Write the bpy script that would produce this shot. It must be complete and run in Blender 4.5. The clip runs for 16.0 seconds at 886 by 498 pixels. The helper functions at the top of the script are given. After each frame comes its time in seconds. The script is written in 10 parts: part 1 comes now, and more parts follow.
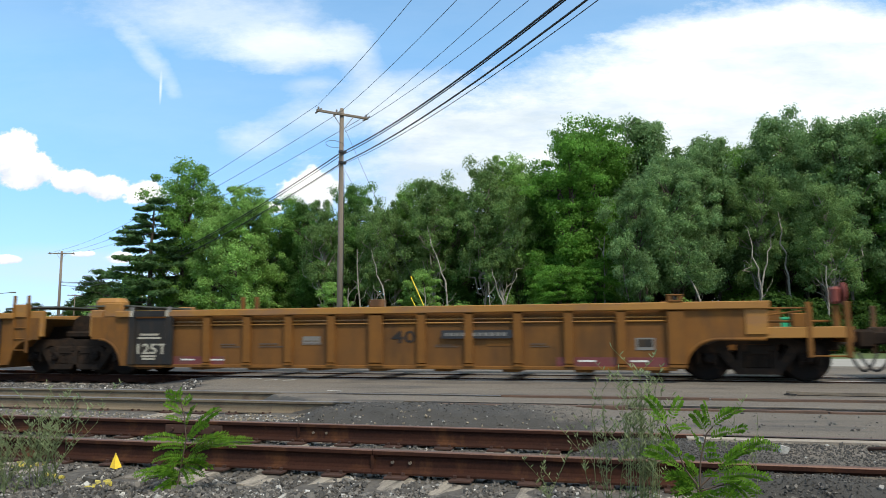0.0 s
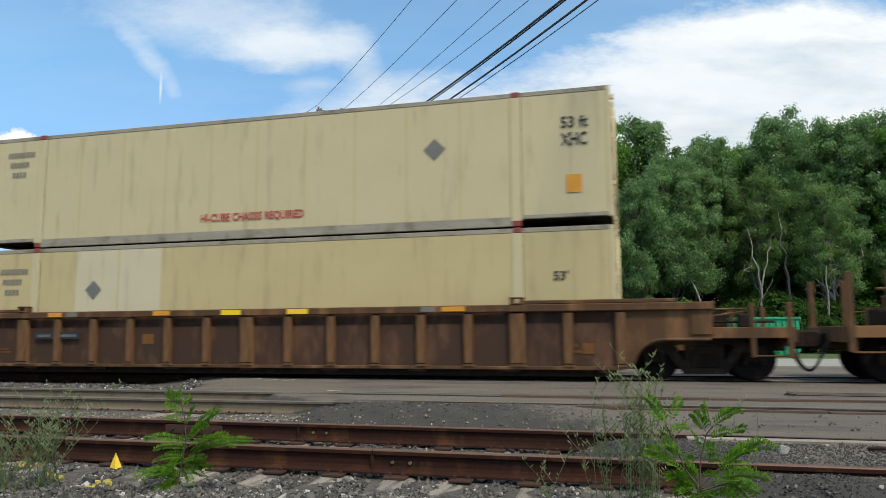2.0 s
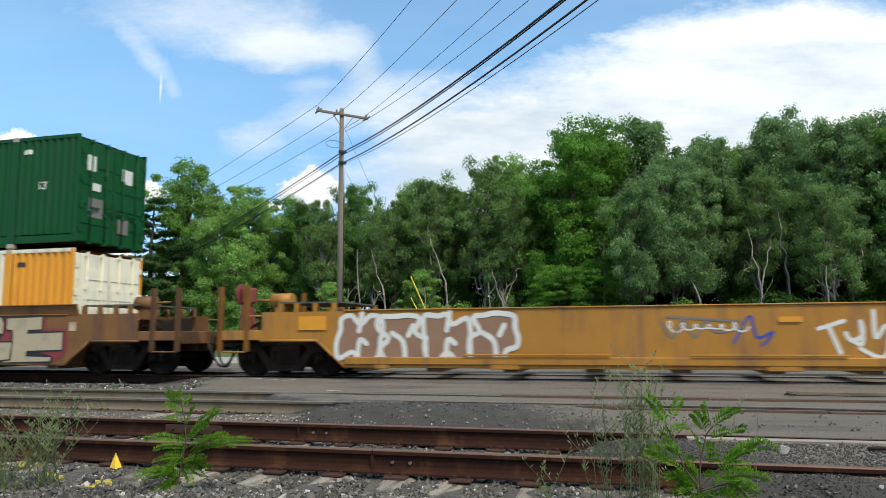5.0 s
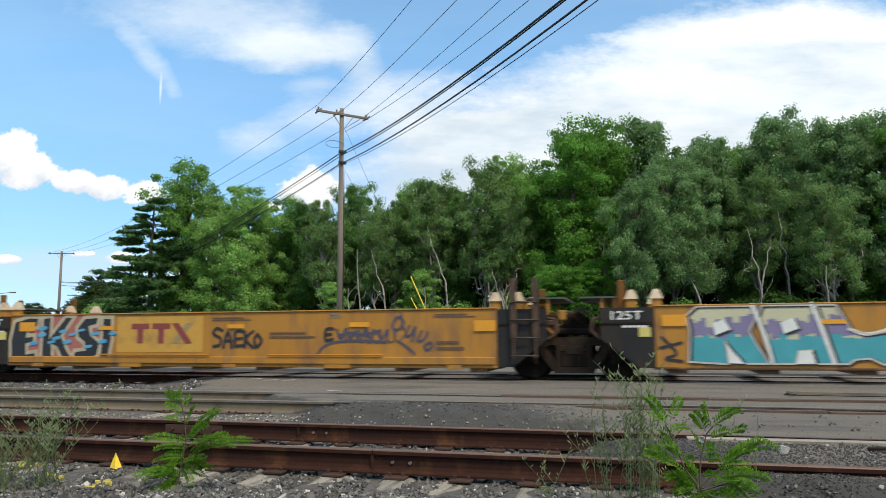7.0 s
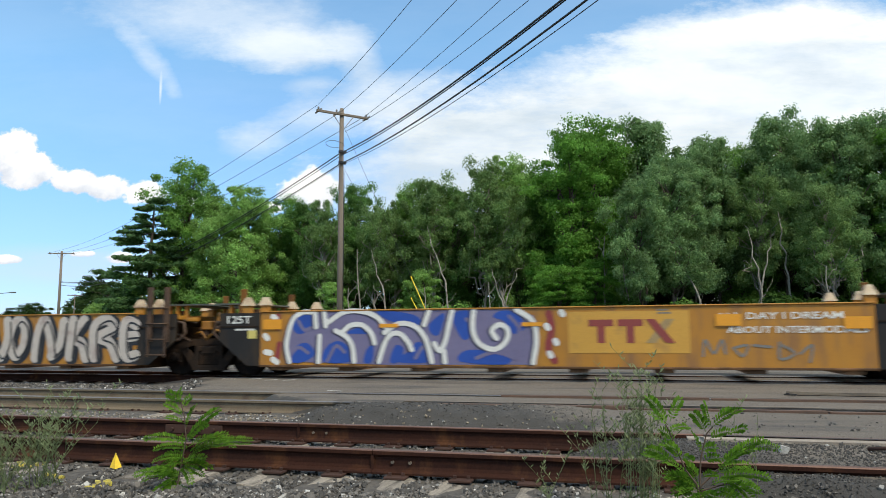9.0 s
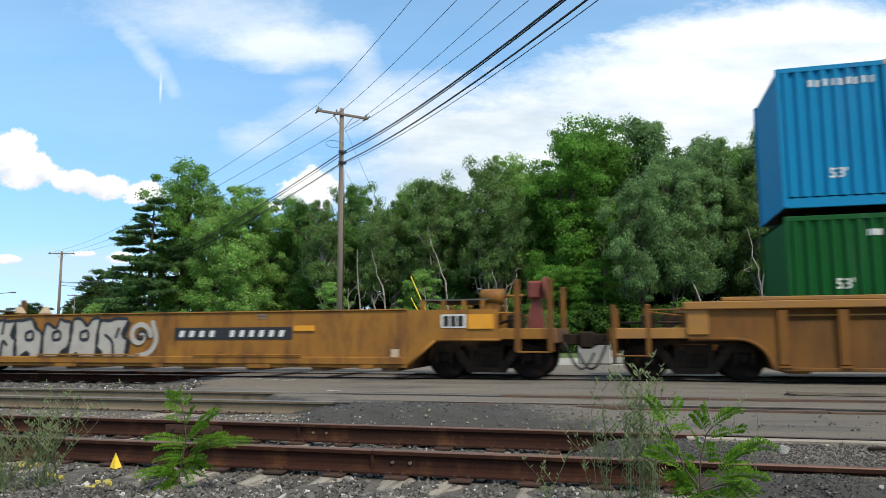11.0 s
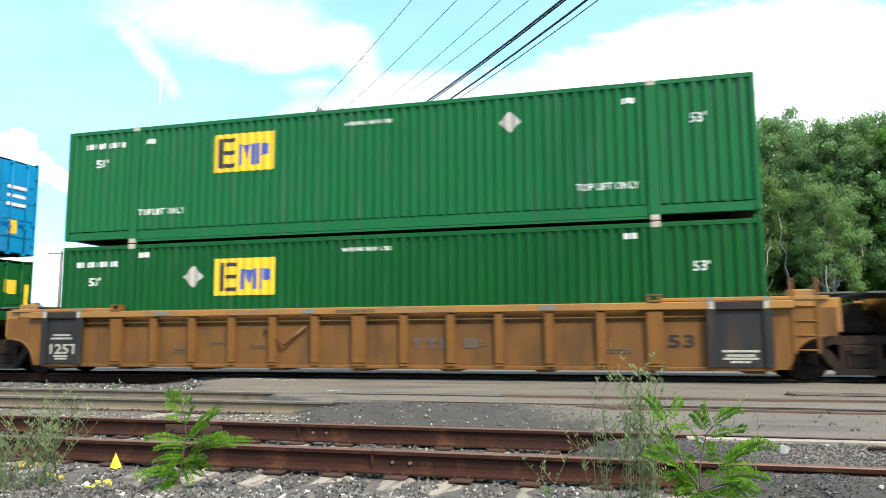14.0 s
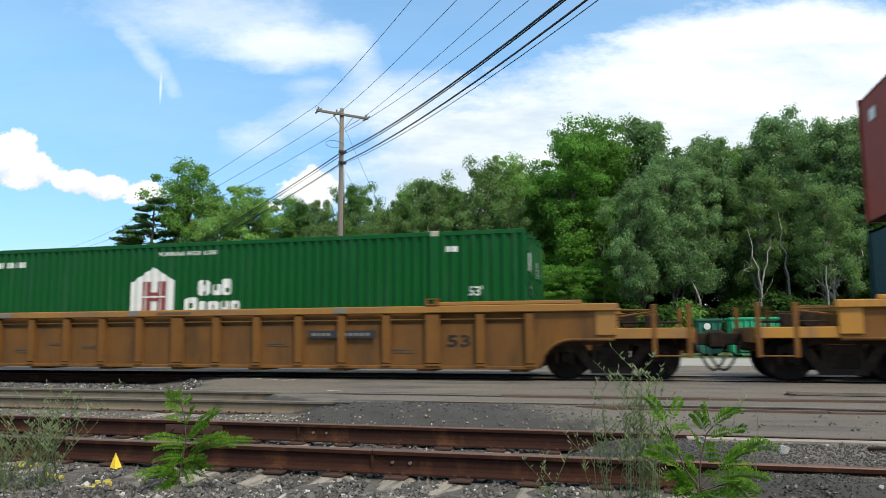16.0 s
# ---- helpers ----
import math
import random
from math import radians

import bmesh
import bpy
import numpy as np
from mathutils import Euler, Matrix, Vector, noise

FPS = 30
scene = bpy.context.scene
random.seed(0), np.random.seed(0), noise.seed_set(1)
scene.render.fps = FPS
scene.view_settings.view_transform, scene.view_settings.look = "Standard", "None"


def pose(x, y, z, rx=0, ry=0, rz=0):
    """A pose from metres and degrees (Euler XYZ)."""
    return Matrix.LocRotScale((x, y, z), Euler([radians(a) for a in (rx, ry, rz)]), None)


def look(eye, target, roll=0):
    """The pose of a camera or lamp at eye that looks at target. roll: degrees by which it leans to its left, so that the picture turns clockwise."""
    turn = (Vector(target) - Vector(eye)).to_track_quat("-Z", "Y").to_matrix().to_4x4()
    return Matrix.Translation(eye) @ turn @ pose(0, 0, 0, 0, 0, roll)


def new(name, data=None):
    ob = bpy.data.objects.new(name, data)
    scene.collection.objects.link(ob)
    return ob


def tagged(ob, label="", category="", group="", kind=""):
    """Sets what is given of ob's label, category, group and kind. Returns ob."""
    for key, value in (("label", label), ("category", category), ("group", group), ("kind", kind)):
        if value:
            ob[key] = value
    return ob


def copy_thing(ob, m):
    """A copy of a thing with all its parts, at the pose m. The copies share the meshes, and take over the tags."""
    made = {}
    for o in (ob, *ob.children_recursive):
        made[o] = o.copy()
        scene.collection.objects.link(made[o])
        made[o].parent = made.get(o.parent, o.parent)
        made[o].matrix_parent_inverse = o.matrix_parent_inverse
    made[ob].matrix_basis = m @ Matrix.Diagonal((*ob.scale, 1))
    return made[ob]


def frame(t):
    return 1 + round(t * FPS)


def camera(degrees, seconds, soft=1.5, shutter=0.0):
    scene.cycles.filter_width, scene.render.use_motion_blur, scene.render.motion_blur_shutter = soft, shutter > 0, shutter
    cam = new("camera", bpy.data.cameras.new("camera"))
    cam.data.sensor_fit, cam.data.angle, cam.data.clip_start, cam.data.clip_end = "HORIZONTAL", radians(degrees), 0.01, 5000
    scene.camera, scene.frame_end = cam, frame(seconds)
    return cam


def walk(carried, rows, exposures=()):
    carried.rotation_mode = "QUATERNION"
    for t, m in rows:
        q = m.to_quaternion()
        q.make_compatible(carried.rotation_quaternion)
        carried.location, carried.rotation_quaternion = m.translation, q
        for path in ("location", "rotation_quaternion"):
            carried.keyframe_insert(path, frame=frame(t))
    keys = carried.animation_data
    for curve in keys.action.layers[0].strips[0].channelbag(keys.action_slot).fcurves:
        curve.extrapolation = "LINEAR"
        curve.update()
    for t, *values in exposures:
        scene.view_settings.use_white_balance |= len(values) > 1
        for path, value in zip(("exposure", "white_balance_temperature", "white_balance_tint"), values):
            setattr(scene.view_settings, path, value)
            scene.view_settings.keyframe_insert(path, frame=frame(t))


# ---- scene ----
# ---------- camera: stands still on a low tripod beside the spur ----------
cam = camera(63.51, 16.0, soft=0.9, shutter=0.22)
EYE = pose(0, 0, 0.988, 96.80, 0, 14.70) @ pose(0, 0, 0, 0, 0, -0.334)
walk(cam, [(0.0, EYE), (16.0, EYE)],
     exposures=[(0.0, 0.0), (1.0, -0.08), (2.0, -0.25), (2.5, -0.02), (3.0, -0.06), (3.5, -0.14), (4.0, -0.1), (6.5, -0.1), (9.0, -0.12), (11.5, -0.04), (12.4, 0.08), (13.0, 0.55), (13.5, 0.8), (14.5, 0.85), (15.0, 0.5), (15.5, 0.1), (16.0, 0.0)])

# ---------- daylight ----------
SUN_EL, SUN_AZ = 53.0, 133.0      # degrees; azimuth clockwise from +y


def make_world():
    w = bpy.data.worlds.new("sky")
    scene.world = w
    w.use_nodes = True
    nt = w.node_tree
    nt.nodes.clear()

    def n(kind, **kw):
        d = nt.nodes.new(kind)
        for k, v in kw.items():
            setattr(d, k, v)
        return d

    def link(a, b):
        nt.links.new(a, b)

    def m(op, a, b=None, c=None, clamp=False):
        d = n("ShaderNodeMath", operation=op, use_clamp=clamp)
        for i, v in enumerate((a, b, c)):
            if v is None:
                continue
            if isinstance(v, (int, float)):
                d.inputs[i].default_value = v
            else:
                link(v, d.inputs[i])
        return d.outputs[0]

    tc = n("ShaderNodeTexCoord")
    rot = n("ShaderNodeMapping")
    rot.inputs["Rotation"].default_value = (0, 0, radians(-14.70))
    link(tc.outputs["Generated"], rot.inputs["Vector"])
    sep = n("ShaderNodeSeparateXYZ")
    link(rot.outputs[0], sep.inputs[0])
    ay = m("MAXIMUM", m("ABSOLUTE", sep.outputs[1]), 0.22)
    u = m("DIVIDE", sep.outputs[0], ay)
    v = m("DIVIDE", sep.outputs[2], ay)
    uv = n("ShaderNodeCombineXYZ")
    link(u, uv.inputs[0]), link(v, uv.inputs[1])

    def noise_at(scale, sx, sy, detail=6, rough=0.55, off=0.0):
        mp = n("ShaderNodeMapping")
        mp.inputs["Scale"].default_value = (sx, sy, 1)
        mp.inputs["Location"].default_value = (off, off * 0.7, off * 0.3)
        link(uv.outputs[0], mp.inputs["Vector"])
        t = n("ShaderNodeTexNoise")
        t.inputs["Scale"].default_value = scale
        t.inputs["Detail"].default_value = detail
        t.inputs["Roughness"].default_value = rough
        link(mp.outputs[0], t.inputs["Vector"])
        return t.outputs["Fac"]

    # veils and banks of cloud with frayed edges, broken cloud overhead
    big = noise_at(2.6, 0.8, 1.7, 7, 0.6, 3.1)
    fine = noise_at(8.5, 0.7, 1.5, 9, 0.68, 7.7)
    rough = m("ADD", m("MULTIPLY_ADD", big, 1.1, -0.55), m("MULTIPLY_ADD", fine, 1.3, -0.65))
    patchy = m("MULTIPLY_ADD", noise_at(4.2, 0.7, 2.4, 8, 0.65, 5.3), 1.5, 0.12, clamp=True)
    sheet = m("MULTIPLY", m("MULTIPLY", m("SUBTRACT", v, 0.55), 4.0, clamp=True), m("MULTIPLY_ADD", rough, 1.2, 0.55, clamp=True))
    for cu, cv, ru, rv, slope, dens, fray, crisp in VEILS:
        du = m("DIVIDE", m("SUBTRACT", u, cu), ru)
        dv = m("DIVIDE", m("SUBTRACT", m("SUBTRACT", v, cv), m("MULTIPLY", m("SUBTRACT", u, cu), slope)), rv)
        f = m("SUBTRACT", 1.0, m("SQRT", m("ADD", m("MULTIPLY", du, du), m("MULTIPLY", dv, dv))))
        f = m("MULTIPLY", m("MULTIPLY_ADD", rough, fray, f), crisp, clamp=True)
        f = m("MULTIPLY", f, m("MULTIPLY", patchy, dens))
        sheet = m("SUBTRACT", m("ADD", sheet, f), m("MULTIPLY", sheet, f))
    sheet = m("MAXIMUM", sheet, m("MULTIPLY_ADD", patchy, 0.12, 0.0))          # a thin high haze
    # cumulus heaps: (u, v, half-width, half-height)
    wob = noise_at(9.0, 1, 1.2, 6, 0.6, 1.3)
    heaps, tops = None, None
    for cu, cv, rw, rh in CUMULUS:
        du = m("DIVIDE", m("SUBTRACT", u, cu), rw)
        dv = m("DIVIDE", m("SUBTRACT", v, cv), rh)
        d2 = m("ADD", m("MULTIPLY", du, du), m("MULTIPLY", dv, dv))
        f = m("SUBTRACT", 1.25, m("SQRT", d2))
        heaps = f if heaps is None else m("MAXIMUM", heaps, f)
        dt = m("DIVIDE", m("SUBTRACT", v, cv + 0.55 * rh), rh)
        g = m("SUBTRACT", 1.25, m("SQRT", m("ADD", m("MULTIPLY", du, du), m("MULTIPLY", dt, dt))))
        tops = g if tops is None else m("MAXIMUM", tops, g)
    lump = noise_at(26.0, 1, 1.2, 4, 0.6, 2.2)
    bumps = m("ADD", m("MULTIPLY_ADD", wob, 2.2, -1.30), m("MULTIPLY_ADD", lump, 1.3, -0.65))
    heap = m("MULTIPLY", m("ADD", heaps, bumps), 4.5, clamp=True)
    lit = m("MULTIPLY", m("ADD", tops, m("MULTIPLY_ADD", lump, 2.6, -1.15)), 1.1, clamp=True)
    cloud = m("MAXIMUM", m("MULTIPLY", sheet, 0.93), heap)

    sky = n("ShaderNodeTexSky", sky_type="NISHITA", sun_disc=False)
    sky.sun_elevation, sky.sun_rotation = radians(SUN_EL), radians(SUN_AZ)
    sky.air_density, sky.dust_density, sky.ozone_density = 1.0, 0.1, 2.2
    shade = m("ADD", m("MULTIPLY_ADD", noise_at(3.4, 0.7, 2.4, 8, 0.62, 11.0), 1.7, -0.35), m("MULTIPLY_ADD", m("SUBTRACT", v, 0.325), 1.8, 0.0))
    ramp = n("ShaderNodeValToRGB")
    ramp.color_ramp.elements[0].position, ramp.color_ramp.elements[0].color = 0.28, (4.9, 5.6, 6.15, 1)
    ramp.color_ramp.elements[1].position, ramp.color_ramp.elements[1].color = 0.62, (7.3, 7.6, 7.65, 1)
    link(shade, ramp.inputs[0])
    mix = n("ShaderNodeMix", data_type="RGBA")
    link(cloud, mix.inputs[0])
    tint = n("ShaderNodeMix", data_type="RGBA", blend_type="MULTIPLY")
    tint.inputs[0].default_value, tint.inputs[7].default_value = 1.0, (1.04, 1.50, 1.54, 1)
    link(sky.outputs[0], tint.inputs[6])
    low = n("ShaderNodeMix", data_type="RGBA", blend_type="MULTIPLY")
    low.inputs[7].default_value = (0.50, 0.44, 0.67, 1)
    link(m("SUBTRACT", 1.0, m("DIVIDE", v, 0.42), clamp=True), low.inputs[0])
    link(tint.outputs[2], low.inputs[6])
    link(low.outputs[2], mix.inputs[6])
    puff = n("ShaderNodeMix", data_type="RGBA")          # grey-blue bases, white tops
    puff.inputs[6].default_value, puff.inputs[7].default_value = (5.3, 5.65, 6.2, 1), (8.0, 7.95, 7.9, 1)
    link(lit, puff.inputs[0])
    belly = n("ShaderNodeMix", data_type="RGBA")
    link(heap, belly.inputs[0])
    link(ramp.outputs[0], belly.inputs[6])
    link(puff.outputs[2], belly.inputs[7])
    link(belly.outputs[2], mix.inputs[7])
    bg = n("ShaderNodeBackground")
    bg.inputs["Strength"].default_value = 0.156
    link(mix.outputs[2], bg.inputs["Color"])
    out = n("ShaderNodeOutputWorld")
    link(bg.outputs[0], out.inputs["Surface"])


# (u, v, half-width, half-height, slope, density, fray, crispness)
VEILS = [(-0.30, 0.46, 0.26, 0.080, -0.12, 0.60, 1.1, 1.3), (-0.235, 0.415, 0.12, 0.045, -0.12, 0.80, 0.9, 1.6), (-0.125, 0.405, 0.06, 0.055, -0.5, 0.70, 0.8, 1.6),
         (-0.425, 0.400, 0.055, 0.030, -0.9, 0.60, 1.0, 1.2), (-0.407, 0.355, 0.0030, 0.030, 0.0, 0.7, 0.10, 1.2), (-0.39, 0.352, 0.016, 0.022, 0.0, 0.25, 0.6, 1.2),
         (-0.275, 0.272, 0.065, 0.036, 0.0, 0.45, 0.9, 1.3), (-0.19, 0.360, 0.06, 0.020, 0.1, 0.45, 0.8, 1.4), (-0.10, 0.330, 0.21, 0.065, 0.25, 0.80, 1.0, 1.3),
         (0.375, 0.205, 0.62, 0.228, 0.0, 1.3, 0.50, 3.5), (0.52, 0.385, 0.30, 0.115, 0.0, 1.2, 0.6, 3.0), (-0.02, 0.24, 0.16, 0.07, 0.3, 0.8, 0.8, 1.8), (-0.5, 0.10, 0.3, 0.04, 0.0, 0.55, 0.5, 1.5)]
CUMULUS = [(-0.61, 0.265, 0.035, 0.040), (-0.585, 0.235, 0.045, 0.030), (-0.53, 0.220, 0.045, 0.022), (-0.475, 0.210, 0.040, 0.020), (-0.42, 0.200, 0.045, 0.024), (-0.36, 0.19, 0.03, 0.015),
           (-0.215, 0.200, 0.030, 0.022), (-0.180, 0.205, 0.030, 0.030), (-0.245, 0.180, 0.03, 0.010), (-0.61, 0.108, 0.022, 0.007), (-0.505, 0.115, 0.020, 0.005), (-0.46, 0.110, 0.025, 0.012)]
make_world()
sun = new("sun", bpy.data.lights.new("sun", "SUN"))
sun.data.energy, sun.data.angle, sun.data.color = 3.7, radians(10), (1.0, 0.91, 0.74)
_a, _e = radians(SUN_AZ), radians(SUN_EL)
sun.matrix_world = look((math.sin(_a) * math.cos(_e) * 200, math.cos(_a) * math.cos(_e) * 200, math.sin(_e) * 200), (0, 0, 0))

# ---------- materials ----------
def mat(name, base, base2=None, rough=0.6, metal=0.0, scale=3.0, stretch=(1, 1, 1), contrast=0.5, grain=0.12, grain_scale=60.0,
        bump=0.15, dirt=None, dirt_amount=0.5, dirt_scale=1.2, dirt_stretch=(1, 1, 1), rand=0.0, gloss=0.5):
    """A weathered surface: two base tones, a fine grain, and patches or streaks of a third colour."""
    m = bpy.data.materials.new(name)
    m.use_nodes = True
    nt = m.node_tree
    bsdf = nt.nodes["Principled BSDF"]

    def n(kind, **kw):
        d = nt.nodes.new(kind)
        for k, v in kw.items():
            setattr(d, k, v)
        return d

    tc = n("ShaderNodeTexCoord")

    def noise_tex(sc, st, detail=5.0, rgh=0.6):
        mp = n("ShaderNodeMapping")
        mp.inputs["Scale"].default_value = st
        nt.links.new(tc.outputs["Object"], mp.inputs["Vector"])
        t = n("ShaderNodeTexNoise")
        t.inputs["Scale"].default_value, t.inputs["Detail"].default_value, t.inputs["Roughness"].default_value = sc, detail, rgh
        nt.links.new(mp.outputs[0], t.inputs["Vector"])
        return t.outputs["Fac"]

    def ramp(fac, lo, hi):
        r = n("ShaderNodeMapRange")
        r.inputs["From Min"].default_value, r.inputs["From Max"].default_value = lo, hi
        nt.links.new(fac, r.inputs["Value"])
        return r.outputs["Result"]

    def mix(fac, a, b, blend="MIX"):
        d = n("ShaderNodeMix", data_type="RGBA", blend_type=blend)
        for i, v in ((0, fac), (6, a), (7, b)):
            if isinstance(v, (int, float)):
                d.inputs[i].default_value = v
            elif isinstance(v, tuple):
                d.inputs[i].default_value = (*v, 1)
            else:
                nt.links.new(v, d.inputs[i])
        return d.outputs[2]

    base2 = base2 or tuple(c * 0.72 for c in base)
    coarse = noise_tex(scale, stretch)
    col = mix(ramp(coarse, 0.5 - 0.5 * contrast, 0.5 + 0.5 * contrast), base2, base)
    fine = noise_tex(grain_scale, (1, 1, 1), 3.0, 0.65)
    g = n("ShaderNodeMapRange")
    g.inputs["From Min"].default_value, g.inputs["From Max"].default_value = 0.3, 0.7
    g.inputs["To Min"].default_value, g.inputs["To Max"].default_value = 1 - grain, 1 + grain
    nt.links.new(fine, g.inputs["Value"])
    gc = n("ShaderNodeCombineColor")
    for i in range(3):
        nt.links.new(g.outputs["Result"], gc.inputs[i])
    col = mix(1.0, col, gc.outputs[0], "MULTIPLY")
    if dirt:
        d = ramp(noise_tex(dirt_scale, dirt_stretch, 7.0, 0.65), 0.62 - 0.3 * dirt_amount, 0.82 - 0.3 * dirt_amount)
        col = mix(d, col, dirt)
    if rand:
        oi = n("ShaderNodeObjectInfo")
        rr = n("ShaderNodeMapRange")
        rr.inputs["To Min"].default_value, rr.inputs["To Max"].default_value = 1 - rand, 1 + rand
        nt.links.new(oi.outputs["Random"], rr.inputs["Value"])
        rc = n("ShaderNodeCombineColor")
        for i in range(3):
            nt.links.new(rr.outputs["Result"], rc.inputs[i])
        col = mix(1.0, col, rc.outputs[0], "MULTIPLY")
    nt.links.new(col, bsdf.inputs["Base Color"])
    rg = n("ShaderNodeMapRange")
    rg.inputs["To Min"].default_value, rg.inputs["To Max"].default_value = max(0.05, rough - 0.12), min(1, rough + 0.12)
    nt.links.new(coarse, rg.inputs["Value"])
    nt.links.new(rg.outputs["Result"], bsdf.inputs["Roughness"])
    bsdf.inputs["Metallic"].default_value = metal
    bsdf.inputs["Specular IOR Level"].default_value = gloss
    if bump:
        b = n("ShaderNodeBump")
        b.inputs["Strength"].default_value, b.inputs["Distance"].default_value = bump, 0.01
        nt.links.new(fine, b.inputs["Height"])
        nt.links.new(b.outputs[0], bsdf.inputs["Normal"])
    return m


# ---------- mesh tools ----------
def box(bm, x0, x1, y0, y1, z0, z1, bev=0.0):
    vs = [bm.verts.new((x, y, z)) for x in (x0, x1) for y in (y0, y1) for z in (z0, z1)]
    fs = [bm.faces.new([vs[i] for i in f]) for f in ((0, 1, 3, 2), (4, 6, 7, 5), (0, 4, 5, 1), (2, 3, 7, 6), (0, 2, 6, 4), (1, 5, 7, 3))]
    if bev:
        es = {e for f in fs for e in f.edges}
        bmesh.ops.bevel(bm, geom=list(es), offset=bev, segments=1, affect="EDGES", profile=0.5)
    return vs


def prism(bm, pts, axis, a, b):
    """A closed outline, drawn in the two other axes, pushed from a to b along axis."""
    def at(p, d):
        return {"x": (d, p[0], p[1]), "y": (p[0], d, p[1]), "z": (p[0], p[1], d)}[axis]
    lo = [bm.verts.new(at(p, a)) for p in pts]
    hi = [bm.verts.new(at(p, b)) for p in pts]
    k = len(pts)
    bm.faces.new(lo[::-1]), bm.faces.new(hi)
    for i in range(k):
        bm.faces.new((lo[i], lo[(i + 1) % k], hi[(i + 1) % k], hi[i]))


def tube(bm, p0, p1, r0, r1=None, seg=8, caps=True):
    p0, p1 = Vector(p0), Vector(p1)
    r1 = r0 if r1 is None else r1
    d = (p1 - p0).normalized()
    a = d.orthogonal().normalized()
    b = d.cross(a)
    lo, hi = [], []
    for i in range(seg):
        w = 2 * math.pi * i / seg
        o = a * math.cos(w) + b * math.sin(w)
        lo.append(bm.verts.new(p0 + o * r0)), hi.append(bm.verts.new(p1 + o * r1))
    for i in range(seg):
        f = bm.faces.new((lo[i], lo[(i + 1) % seg], hi[(i + 1) % seg], hi[i]))
        f.smooth = True
    if caps:
        bm.faces.new(lo[::-1]), bm.faces.new(hi)


def pipe(bm, pts, r, seg=6):
    """One bent round bar through the points."""
    P = [Vector(p) for p in pts]
    rings = []
    a = None
    for i, p in enumerate(P):
        d = (P[min(i + 1, len(P) - 1)] - P[max(i - 1, 0)]).normalized()
        a = d.orthogonal().normalized() if a is None else (a - d * a.dot(d)).normalized()
        b = d.cross(a)
        rings.append([bm.verts.new(p + (a * math.cos(2 * math.pi * k / seg) + b * math.sin(2 * math.pi * k / seg)) * r) for k in range(seg)])
    for p, q in zip(rings, rings[1:]):
        for k in range(seg):
            bm.faces.new((p[k], p[(k + 1) % seg], q[(k + 1) % seg], q[k])).smooth = True
    bm.faces.new(rings[0][::-1]), bm.faces.new(rings[-1])


def lathe(bm, prof, centre, axis="y", seg=20):
    """prof: (along, radius) pairs turned about the axis through centre."""
    rings = []
    c = Vector(centre)
    for al, r in prof:
        ring = []
        for i in range(seg):
            w = 2 * math.pi * i / seg
            p = (r * math.cos(w), al, r * math.sin(w)) if axis == "y" else (al, r * math.cos(w), r * math.sin(w)) if axis == "x" else (r * math.cos(w), r * math.sin(w), al)
            ring.append(bm.verts.new(c + Vector(p)))
        rings.append(ring)
    for p, q in zip(rings, rings[1:]):
        for i in range(seg):
            bm.faces.new((p[i], p[(i + 1) % seg], q[(i + 1) % seg], q[i])).smooth = True
    bm.faces.new(rings[0][::-1]), bm.faces.new(rings[-1])


def mesh_of(bm, name, *mats):
    bmesh.ops.recalc_face_normals(bm, faces=bm.faces)
    me = bpy.data.meshes.new(name)
    bm.to_mesh(me)
    bm.free()
    for m in mats:
        me.materials.append(m)
    return me


def part(name, bm, material, parent, label=""):
    me = bm if isinstance(bm, bpy.types.Mesh) else mesh_of(bm, name, material)
    ob = new(name, me)
    ob.parent = parent
    return tagged(ob, label=label)


def pieces(name, bm, material, parent, label=""):
    """Every loose piece of the bmesh as a part of its own."""
    left, first = set(bm.faces), True
    while left:
        todo = [next(iter(sorted(left, key=lambda q: q.index)))]
        isle = set(todo)
        while todo:
            for v in todo.pop().verts:
                for q in v.link_faces:
                    if q not in isle:
                        isle.add(q), todo.append(q)
        left -= isle
        one, seen = bmesh.new(), {}
        for q in isle:
            for v in q.verts:
                if v not in seen:
                    seen[v] = one.verts.new(v.co)
            one.faces.new([seen[v] for v in q.verts])
        ob = part(name, one, material, parent, label if first else "")
        first = False
    bm.free()
    return ob


def thing(name, label, category, m=None, group="", kind=""):
    ob = new(name)
    ob.empty_display_size = 0.3
    if m is not None:
        ob.matrix_world = m
    return tagged(ob, label, category, group, kind)


def lettering(text, size, depth=0.006, slant=0.0):
    """A mesh of letters in the built-in font, standing in the x-z plane and facing -y, its lower left corner at the origin."""
    cu = bpy.data.curves.new("letters", "FONT")
    cu.body, cu.size, cu.extrude, cu.shear, cu.resolution_u, cu.offset = text, size, depth / 2, slant, 2, 0.016 * size
    ob = new("letters", cu)
    me = bpy.data.meshes.new_from_object(ob.evaluated_get(bpy.context.evaluated_depsgraph_get()))
    bpy.data.objects.remove(ob)
    me.transform(pose(0, 0, 0, 90, 0, 0))
    return me


CACHE = {}


def cached(key, make, *mats):
    if key not in CACHE:
        CACHE[key] = mesh_of(make(), key if isinstance(key, str) else key[0], *mats)
    return CACHE[key]


